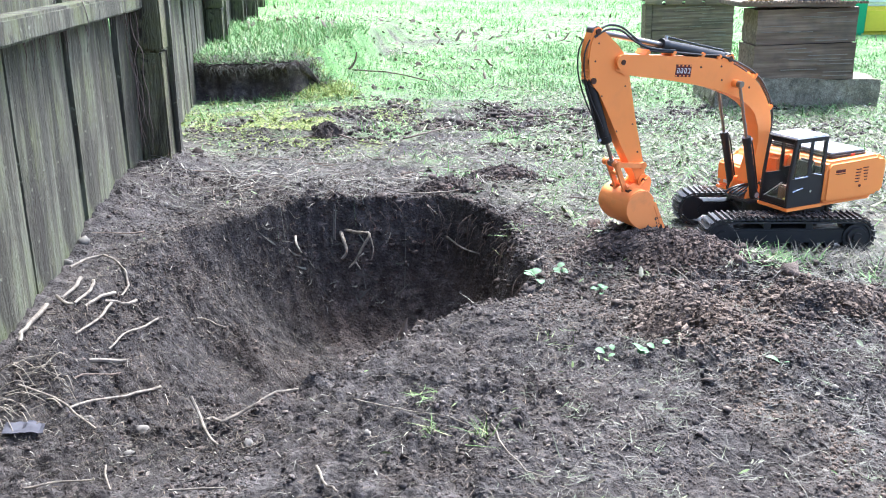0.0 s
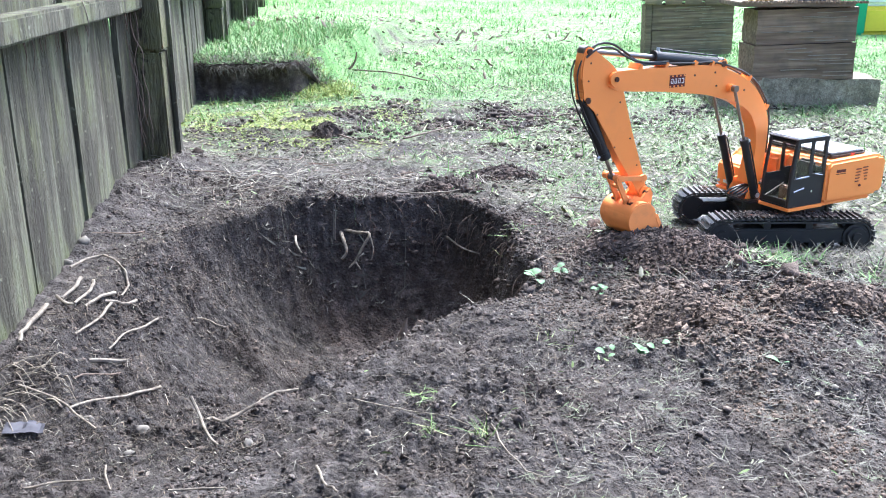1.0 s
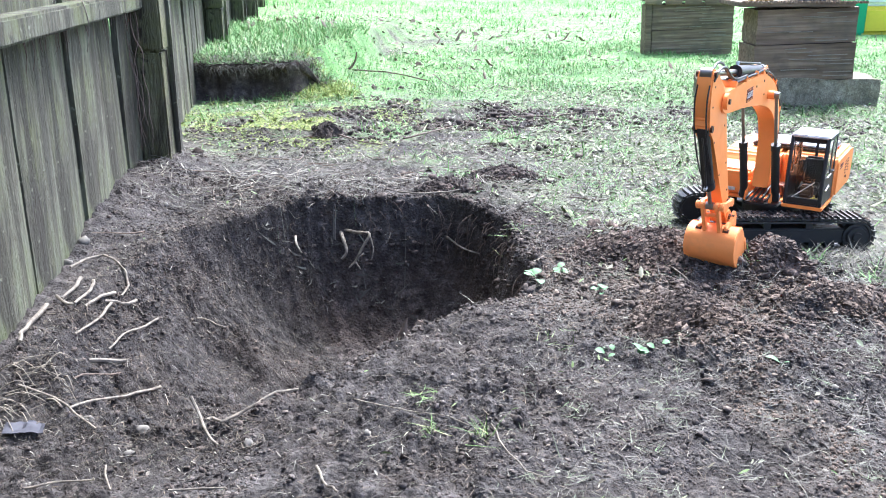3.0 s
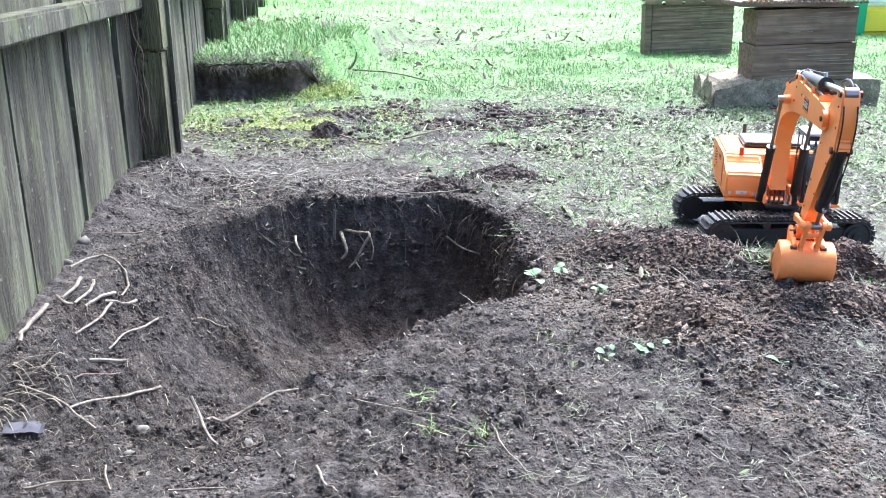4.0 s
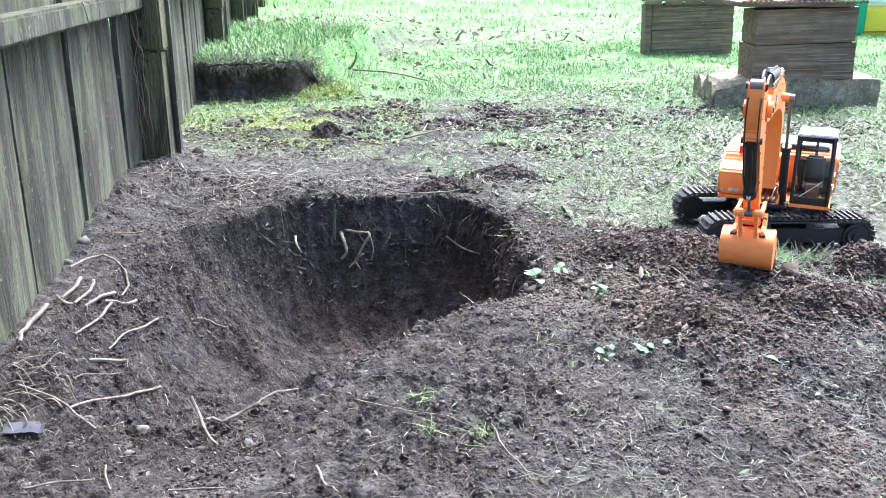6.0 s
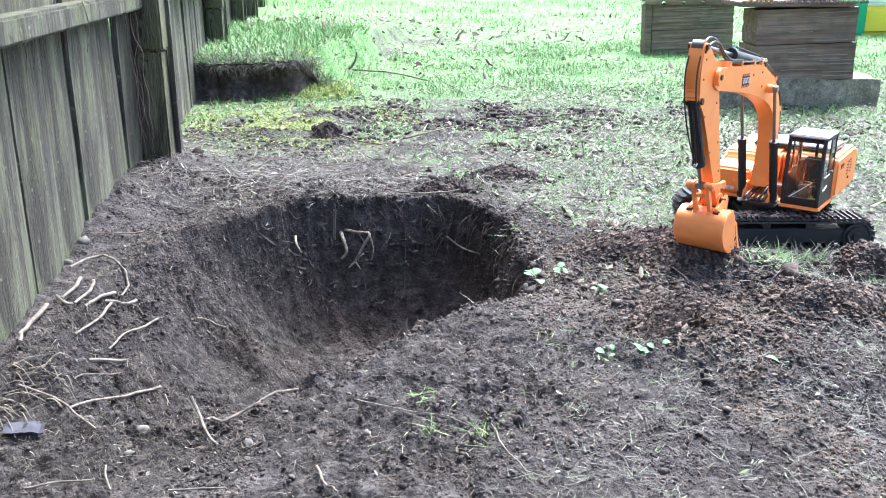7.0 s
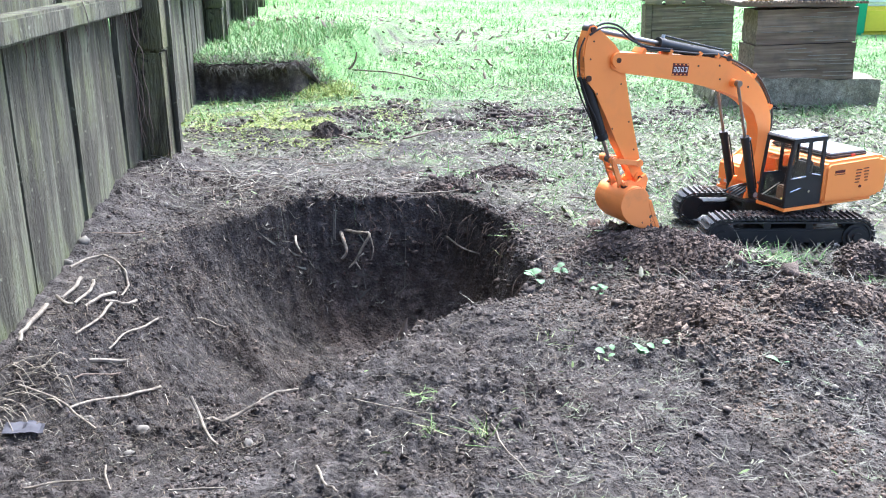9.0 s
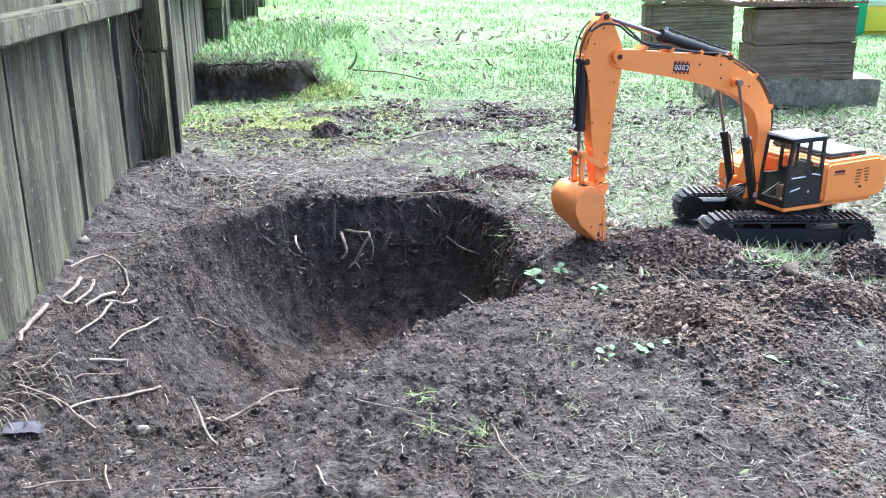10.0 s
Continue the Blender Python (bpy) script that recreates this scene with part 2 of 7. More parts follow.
def box(x0, x1, y0, y1, z0, z1, bev=0.002, segs=2):
    bm = bmesh.new()
    bmesh.ops.create_cube(bm, size=1.0, matrix=Matrix.Translation(((x0 + x1) / 2, (y0 + y1) / 2, (z0 + z1) / 2))
                          @ Matrix.Diagonal((x1 - x0, y1 - y0, z1 - z0, 1)))
    return bevelled(bm, bev, segs)


def slab(outline, y0, y1, bev=0.002, segs=2, bm=None):
    """A plate with an outline in x and z, from y0 to y1."""
    own = bm is None
    bm = bm or bmesh.new()
    a = [bm.verts.new((x, y0, z)) for x, z in outline]
    b = [bm.verts.new((x, y1, z)) for x, z in outline]
    n = len(outline)
    bm.faces.new(a)
    bm.faces.new(b[::-1])
    for i in range(n):
        bm.faces.new((a[i], b[i], b[(i + 1) % n], a[(i + 1) % n]))
    if own:
        bevelled(bm, bev, segs)
    return bm


def rod(p, q, r0, r1=None, sides=14, bm=None):
    """A round bar from p to q."""
    bm = bm or bmesh.new()
    p, q = Vector(p), Vector(q)
    m = Matrix.Translation((p + q) / 2) @ (q - p).to_track_quat("Z", "Y").to_matrix().to_4x4()
    bmesh.ops.create_cone(bm, cap_ends=True, segments=sides, radius1=r0, radius2=r0 if r1 is None else r1, depth=(q - p).length, matrix=m)
    return bm


def tube(points, r, sides=7, bm=None, taper=1.0, steps=5):
    """A bent round strand through the points."""
    bm = bm or bmesh.new()
    P = [Vector(p) for p in points]
    line = []
    for i in range(len(P) - 1):
        a, b, c, d = P[max(i - 1, 0)], P[i], P[i + 1], P[min(i + 2, len(P) - 1)]
        for k in range(steps):
            t = k / steps
            line.append(0.5 * (2 * b + (c - a) * t + (2 * a - 5 * b + 4 * c - d) * t * t + (3 * b - a - 3 * c + d) * t ** 3))
    line.append(P[-1])
    rings, n = [], len(line)
    for i, c in enumerate(line):
        d = (line[min(i + 1, n - 1)] - line[max(i - 1, 0)]).normalized()
        s = d.orthogonal().normalized() if i == 0 else (side - d * side.dot(d)).normalized()
        side, u = s, d.cross(s)
        rr = r * (1 + (taper - 1) * i / (n - 1))
        rings.append([bm.verts.new(c + (s * math.cos(2 * math.pi * k / sides) + u * math.sin(2 * math.pi * k / sides)) * rr) for k in range(sides)])
    for a, b in zip(rings, rings[1:]):
        for k in range(sides):
            bm.faces.new((a[k], a[(k + 1) % sides], b[(k + 1) % sides], b[k]))
    bm.faces.new(rings[0][::-1])
    bm.faces.new(rings[-1])
    return bm


# ---- terrain ----
def vnoise(x, y, scale, seed):
    """Smooth value noise from -1 to 1 on arrays."""
    x, y = np.asarray(x, float) * scale, np.asarray(y, float) * scale
    i, j = np.floor(x), np.floor(y)
    u, v = x - i, y - j
    u, v = u * u * u * (u * (6 * u - 15) + 10), v * v * v * (v * (6 * v - 15) + 10)

    def h(a, b):
        s = np.sin(a * 127.1 + b * 311.7 + seed * 74.7) * 43758.5453
        return s - np.floor(s)
    return ((h(i, j) * (1 - u) + h(i + 1, j) * u) * (1 - v) + (h(i, j + 1) * (1 - u) + h(i + 1, j + 1) * u) * v) * 2 - 1


def smooth(a, b, v):
    t = np.clip((v - a) / (b - a), 0, 1)
    return t * t * (3 - 2 * t)


def bell(x, y, cx, cy, sx, sy, turn=0.0):
    c, s = math.cos(turn), math.sin(turn)
    u, v = (x - cx) * c + (y - cy) * s, -(x - cx) * s + (y - cy) * c
    return np.exp(-0.5 * ((u / sx) ** 2 + (v / sy) ** 2))


PIT_D = 0.312


def pit_radius(x, y):
    """0 in the middle of the pit, 1 on its rim; and the angle round it."""
    wob = 0.022 * vnoise(x, y, 9, 3) + 0.007 * vnoise(x, y, 24, 4)
    dx, dy = x - (-0.15 + np.where(y < 1.68, 0.16, 0.13) * (y - 1.68)) + wob, y - 1.69 + wob
    ax = np.where(dx > 0, 0.312, 0.44)
    ay = np.where(dy > 0, 0.50, 0.57)
    e = 2.5
    r = ((np.abs(dx) / ax) ** e + (np.abs(dy) / ay) ** e) ** (1 / e)
    # the near side towards the machine is cut off along a straight edge
    cut = 1 + ((x - 0.10) * 0.759 - (y - 1.47) * 0.651 + 0.025 + 1.2 * wob) / 0.33
    return np.maximum(r, cut), np.where(cut > r, -0.8, np.arctan2(dy / ay, dx / ax))


def pit(x, y):
    r, a = pit_radius(x, y)
    # steep at the back and on the machine's side, a long slope towards the fence and the near side
    soft = smooth(0.1, 0.75, -np.cos(a)) * 0.9 * (1 - smooth(0.15, 0.7, np.sin(a))) + 0.75 * smooth(0.15, 0.8, -np.sin(a)) * smooth(-0.02, -0.55, np.cos(a))
    soft = np.clip(soft, 0, 1)
    inner = 0.55 - 0.50 * soft
    outer = 1.0 + 0.10 * soft
    s = np.clip((outer - r) / (outer - inner), 0, 1)
    s = (1 - (1 - s) ** 2.6) * (1 - soft) + (1 - (1 - s) ** 1.7) * soft
    return -PIT_D * s


def cut_line(x):
    """Where the turf bank was cut, along y."""
    return 3.79 + 0.03 * vnoise(x, x * 0.3, 6, 8) + 0.20 * smooth(-0.66, -0.53, x)


def bank(x, y):
    """A turf bank that was cut away along its near side."""
    edge = cut_line(x) + 0.04
    along = 1 - smooth(-0.66, -0.50, x + 0.03 * vnoise(x, y, 5, 9) - 0.10 * np.clip(y - 4, 0, 3))
    return 0.165 * smooth(edge, edge + 0.05, y) * along * (1 - 0.55 * smooth(4.6, 8, y))


def soilness(x, y):
    """1 on bare soil, 0 on grass."""
    w = 0.18 * vnoise(x, y, 3.1, 11) + 0.10 * vnoise(x, y, 9.5, 12)
    s = 1 - smooth(2.27, 2.80, y + w + 0.45 * np.clip(x, -1, 1.5) + 0.42 * smooth(0.05, 0.34, x))
    s = np.maximum(s, 0.9 * bell(x, y, -0.30, 2.85, 0.55, 0.42) * (0.62 + vnoise(x, y, 8, 65) + 0.5 * vnoise(x, y, 19, 66)))
    s = np.maximum(s, 0.95 * bell(x, y, 0.15, 3.35, 0.75, 0.22) * (0.65 + vnoise(x, y, 11, 17)))
    machine = smooth(0.42, 0.62, x + w) * smooth(1.62, 1.75, y + 0.5 * w)
    return np.clip(s * (1 - 0.85 * machine), 0, 1)


def rounded(v):
    """Like the absolute value, with a blunt bottom."""
    return np.sqrt(v * v + 0.035)


def dry_patch(x, y):
    """1 where dry, browner spoil was spread over the ground."""
    w = 0.03 * vnoise(x, y, 9, 61)
    strip = bell(x + w, y + w, 0.435, 1.20, 0.27, 0.050, -1.33) + bell(x + w, y + w, 0.74, 1.43, 0.17, 0.06, -0.1) + 0.8 * bell(x, y, 0.40, 1.42, 0.10, 0.09) + 0.75 * bell(x, y, 0.20, 1.58, 0.07, 0.17)
    return np.clip((strip - 0.12) * (0.95 + 0.8 * vnoise(x, y, 17, 62)), 0, 0.85)


def dug_slope(x, y):
    """1 on the long scraped slope between the fence and the bottom of the pit."""
    r, a = pit_radius(x, y)
    return smooth(1.35, 1.05, r) * smooth(0.0, 0.45, -np.cos(a) - 0.35 * np.sin(a))


def height(x, y, fine=True):
    x, y = np.asarray(x, float), np.asarray(y, float)
    z = 0.010 * vnoise(x, y, 2.2, 1) + 0.006 * vnoise(x, y, 5.5, 2)
    near = smooth(9, 4, y)
    z = z * near
    z = z + pit(x, y) + bank(x, y)
    z = z + 0.045 * smooth(-0.62, -0.80, x) * smooth(1.7, 2.0, y) * smooth(2.9, 2.5, y)
    z = z - 0.075 * bell(x, y, -0.60, 1.10, 0.16, 0.14) - 0.02 * bell(x, y, -0.3, 0.95, 0.3, 0.1)
    z = z - 0.03 * bell(x, y, -0.47, 1.70, 0.035, 0.06, 0.5)
    # spoil heaps beside the machine
    z = z + 0.042 * bell(x, y, 0.48, 1.66, 0.13, 0.07, -0.45) + 0.022 * bell(x, y, 0.37, 1.80, 0.08, 0.06)
    z = z + 0.026 * bell(x, y, 0.42, 1.37, 0.10, 0.05, -0.9) + 0.016 * bell(x, y, 0.47, 1.22, 0.06, 0.05)
    z = z + 0.014 * bell(x, y, 0.46, 1.13, 0.18, 0.05, -1.33)
    z = z + 0.024 * bell(x, y, 0.70, 1.45, 0.12, 0.05, -0.15) + 0.02 * bell(x, y, 0.60, 1.60, 0.05, 0.04)
    z = z + 0.018 * bell(x, y, 0.10, 1.40, 0.07, 0.05) + 0.016 * bell(x, y, -0.03, 1.24, 0.05, 0.05) + 0.02 * bell(x, y, 0.02, 2.28, 0.08, 0.035) + 0.02 * bell(x, y, 0.2, 2.40, 0.06, 0.05)
    # the machine stands on a level patch
    stand = smooth(0.42, 0.50, x) * smooth(1.10, 1.02, x) * smooth(1.735, 1.79, y) * smooth(2.20, 2.12, y)
    z = z * (1 - 0.97 * stand) - 0.014 * stand
    if fine:
        s = soilness(x, y)
        d = rounded(vnoise(x, y, 21, 5)) * 0.012 + rounded(vnoise(x, y, 47, 6)) * 0.012 + rounded(vnoise(x, y, 98, 7)) * 0.007 - 0.007
        level = smooth(0.40, 0.50, x) * smooth(1.12, 1.02, x) * smooth(1.72, 1.79, y) * smooth(2.25, 2.15, y)
        packed = 0.55 + 0.75 * smooth(-0.35, 0.35, vnoise(x, y, 6.3, 15) + 0.4 * vnoise(x, y, 15, 16))
        r, a = pit_radius(x, y)
        wall = smooth(1.0, 0.96, r) * smooth(0.45, 0.6, r) * (1 - smooth(0.0, 0.4, -np.cos(a)))
        z = z + (d - 0.007) * (0.35 + 0.65 * s) * packed * near * (1 - 0.8 * level) * (1 - 0.7 * wall)
        # spade marks down the long slope of the pit
        marks = 0.010 * vnoise(x * 0.8 + y * 0.5, y * 0.35 - x * 0.3, 26, 14) + 0.008 * vnoise(x * 0.8 + y * 0.5, y * 0.25 - x * 0.2, 62, 18)
        z = z + marks * smooth(1.2, 0.95, r) * smooth(0.0, 0.4, -np.cos(a))
    return z


def lines(lo, hi, step, far_lo, far_hi, grow):
    """Grid lines: close between lo and hi, wider and wider beyond."""
    mid = list(np.arange(lo, hi, step))
    up, v, s = [], hi, step
    while v < far_hi:
        up.append(v)
        s *= grow
        v += s
    up.append(far_hi)
    down, v, s = [], lo, step
    while v > far_lo:
        s *= grow
        v -= s
        down.append(max(v, far_lo))
    return np.array(down[::-1] + mid + up)


def build_ground():
    xs = lines(-0.86, 0.94, 0.0041, -400, 400, 1.11)
    ys = lines(0.84, 2.45, 0.0041, -200, 2.6, 1.15)
    ys = np.concatenate([ys[ys < 2.44], np.arange(2.45, 3.7, 0.014), lines(3.7, 4.05, 0.007, 3.7, 600, 1.065)])
    X, Y = np.meshgrid(xs, ys)
    Z = height(X, Y)
    nx, ny = len(xs), len(ys)
    co = np.stack([X, Y, Z], -1).reshape(-1, 3)
    a = (np.arange(ny - 1)[:, None] * nx + np.arange(nx - 1)[None]).reshape(-1)
    quads = np.stack([a, a + 1, a + 1 + nx, a + nx], -1)
    me = bpy.data.meshes.new("ground")
    me.vertices.add(len(co))
    me.vertices.foreach_set("co", co.ravel())
    me.loops.add(quads.size)
    me.loops.foreach_set("vertex_index", quads.ravel())
    me.polygons.add(len(quads))
    me.polygons.foreach_set("loop_start", np.arange(len(quads)) * 4)
    me.update()
    me.polygons.foreach_set("use_smooth", np.ones(len(quads), bool))
    s = soilness(X, Y)
    r, _ = pit_radius(X, Y)
    raw = smooth(0.02, 0.07, bank(X, Y)) * (1 - smooth(0.13, 0.15, bank(X, Y))) * smooth(4.25, 4.0, Y)
    lawn = smooth(0.55, 0.2, s) * smooth(3.0, 5.2, Y + 0.6 * vnoise(X, Y, 1.7, 21) + 0.5 * vnoise(X, Y, 5, 22)) * (1 - raw)
    bare = bell(X, Y, -0.3, 6.2, 0.7, 0.7) * (0.6 + vnoise(X, Y, 6, 23))
    lawn = np.clip(lawn - np.clip(bare, 0, 1), 0, 1)
    litter = np.clip((1 - s) * (1 - raw), 0, 1) * (0.45 + 0.55 * smooth(-0.3, 0.3, vnoise(X, Y, 14, 24) + 0.15))
    # brightened soil colour: inside the pit off its slope, and the bank face
    wall_lift = np.clip(np.maximum(smooth(1.0, 0.85, r) * (1 - dug_slope(X, Y)), raw), 0, 1)
    for name, v in (("lawn", lawn), ("litter", litter), ("wall_lift", wall_lift), ("dry", dry_patch(X, Y)), ("slope", dug_slope(X, Y))):
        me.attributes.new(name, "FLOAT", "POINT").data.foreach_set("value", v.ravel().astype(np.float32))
    me.materials.append(GROUND)
    return tagged(new("ground", me), "dug garden ground of dark soil running into patchy lawn", "ground", kind="structure")


build_ground()


# ---- fence ----
def fence_x(y):
    return -0.58 - 0.11 * y - 0.044 * max(0.0, y - 2.5)


def fence_turn(y):
    return math.degrees(math.atan(0.11 if y < 2.5 else 0.154))


def board_mesh(w, h, seed):
    """A rough upright board: x is its thickness, y its width, z up."""
    rnd = random.Random(seed)
    bm = bmesh.new()
    n, rows = 5, 16
    grid = []
    bend = rnd.uniform(-0.006, 0.006)
    for side in (0, 1):
        layer = []
        for j in range(rows):
            z = h * j / (rows - 1)
            row = []
            for i in range(n):
                u = i / (n - 1)
                y = (u - 0.5) * w + (rnd.uniform(-0.002, 0.002) if i in (0, n - 1) else 0)
                cup = 0.003 * (1 - (2 * u - 1) ** 2) - (0.0022 if i in (0, n - 1) else 0)
                x = (-0.018 if side else cup) + bend * math.sin(3 * z / h)
                zz = z - (rnd.uniform(0, 0.03) if j == 0 else 0)
                row.append(bm.verts.new((x, y, zz)))
            layer.append(row)
        grid.append(layer)
    F, B = grid
    for j in range(rows - 1):
        for i in range(n - 1):
            bm.faces.new((F[j][i], F[j][i + 1], F[j + 1][i + 1], F[j + 1][i]))
            bm.faces.new((B[j][i], B[j + 1][i], B[j + 1][i + 1], B[j][i + 1]))
        bm.faces.new((F[j][0], F[j + 1][0], B[j + 1][0], B[j][0]))
        bm.faces.new((F[j][-1], B[j][-1], B[j + 1][-1], F[j + 1][-1]))
    for j in (0, rows - 1):
        for i in range(n - 1):
            bm.faces.new((F[j][i], B[j][i], B[j][i + 1], F[j][i + 1]))
    return bm


def build_fence():
    fence = tagged(thing("fence"), "tall weathered grey-green plank fence along the dug soil", "fence")
    rnd = random.Random(5)
    joints = [1.52 - 0.19 * k for k in range(12, 0, -1)] + [1.520, 1.706, 1.887, 2.112, 2.300, 2.490] + [2.490 + 0.189 * k for k in range(1, 58)]
    templates = [part("board", board_mesh(0.19, 1.75, k), FENCE_WOOD, fence) for k in range(7)]
    for k, (a, b) in enumerate(zip(joints, joints[1:])):
        ob = templates[k] if k < 7 else new("board", templates[k % 7].data)
        ob.parent = fence
        yc, w = (a + b) / 2, b - a - rnd.uniform(0.004, 0.009)
        z0 = float(height(fence_x(yc) + 0.05, yc, False)) - 0.05
        ob.matrix_basis = pose(fence_x(yc) + rnd.uniform(-0.004, 0.004), yc, z0, rnd.uniform(-0.4, 0.4), rnd.uniform(-0.5, 0.3), fence_turn(yc) + rnd.uniform(-1, 1)) @ Matrix.Diagonal((1, w / 0.19, 1, 1))
    for i, yp in enumerate((-0.6, 0.93, 2.48, 4.40, 6.0, 7.6, 9.2, 10.8)):
        z0 = float(height(fence_x(yp) + 0.12, yp, False)) - 0.08
        m = pose(fence_x(yp) + 0.005, yp, 0, 0, 0, fence_turn(yp - 0.1))
        bm = box(0, 0.079, -0.05, 0.05, z0, 0.345, 0.006)
        post = part("post", bm, POST_WOOD, fence)
        post.matrix_basis = m
        top = part("post_top", box(-0.001, 0.087, -0.056, 0.054, 0.345, 1.8, 0.005), POST_WOOD, post)
        cover = part("cover_board", box(0.088, 0.102, 0.005, 0.045, z0 + 0.01, 1.78, 0.003), FENCE_WOOD, post)
        cover.matrix_basis = pose(-0.008, 0.022, 0, 0, 0.4, 0)
    ys = (-0.6, 0.93, 2.48, 4.40, 6.0, 7.6, 9.2, 10.8)
    for a, b in zip(ys, ys[1:]):
        for z in (0.455, 1.35):
            rail = part("rail", box(0.002, 0.052, a + 0.054, b - 0.056, z, z + 0.045, 0.005), FENCE_WOOD, fence)
            mid = (a + b) / 2
            rail.matrix_basis = Matrix.Translation((fence_x(mid), mid, 0)) @ pose(0, 0, 0, 0, 0, fence_turn(mid)) @ pose(0, -mid, 0)
    # a dry stalk hangs over the rail
    part("dry_stalk", tube([(0, 0, 0.02), (0.02, 0.0, 0.07), (0.055, -0.01, 0.055), (0.075, -0.02, 0.0), (0.07, -0.03, -0.06)], 0.0022, 6, taper=0.5),
         ROOT_PALE, fence, "pale dry stalk").matrix_basis = pose(fence_x(1.82) + 0.005, 1.82, 0.47, 0, 0, 0)
    # dead climber stems along the post and shreds hanging under the rail
    for k in range(6):
        y = 2.40 + rnd.uniform(-0.03, 0.01)
        x, z = fence_x(y) + rnd.uniform(0.004, 0.03), rnd.uniform(0.36, 0.55)
        pts = []
        while z > 0.05 and len(pts) < 9:
            pts.append((x, y, z))
            x, y, z = max(x + rnd.uniform(-0.012, 0.018), fence_x(y) + 0.006), y + rnd.uniform(-0.012, 0.009), z - rnd.uniform(0.03, 0.07)
        part("climber_stem", tube(pts, rnd.uniform(0.0010, 0.0024), 5, taper=0.5, steps=3), ROOT_DARK, fence, "dead brown climber stem")
    for k in range(26):
        y = rnd.uniform(1.5, 2.4)
        x = fence_x(y) + rnd.uniform(0.012, 0.04)
        L = rnd.uniform(0.015, 0.07)
        part("bark_shred", tube([(x, y, 0.457), (x + rnd.uniform(-0.004, 0.004), y + rnd.uniform(-0.005, 0.005), 0.457 - L * 0.5), (x + rnd.uniform(-0.006, 0.006), y + rnd.uniform(-0.008, 0.008), 0.457 - L)], rnd.uniform(0.0007, 0.0020), 4, taper=0.4, steps=3),
             ROOT_DARK, fence)
    return fence


build_fence()


# ---- timber stands and what is on them ----
def timber(name, w, d, h, m, parent, seed):
    rnd = random.Random(seed)
    bm = bmesh.new()
    bmesh.ops.create_cube(bm, size=1.0, matrix=Matrix.Diagonal((w, d, h, 1)) @ Matrix.Translation((0, 0, 0.5)))
    bmesh.ops.subdivide_edges(bm, edges=list(bm.edges), cuts=6, use_grid_fill=True)
    for v in bm.verts:
        v.co += Vector((rnd.uniform(-1, 1), rnd.uniform(-1, 1), rnd.uniform(-1, 1))) * 0.0018
    ob = part(name, bm, TIMBER, parent)
    ob.matrix_basis = m
    # shallow weathered grooves along the face
    for k in range(9):
        z = h * (0.10 + 0.10 * k) + rnd.uniform(-0.006, 0.006)
        a = rnd.uniform(-0.48, 0.2) * w
        b = min(a + rnd.uniform(0.2, 0.6) * w, 0.48 * w)
        part("grain_ridge", box(a, b, -d / 2 - 0.0035, -d / 2 + 0.001, z - 0.0014, z + 0.0014, 0.0008, 1), RIDGE, ob)
    return ob


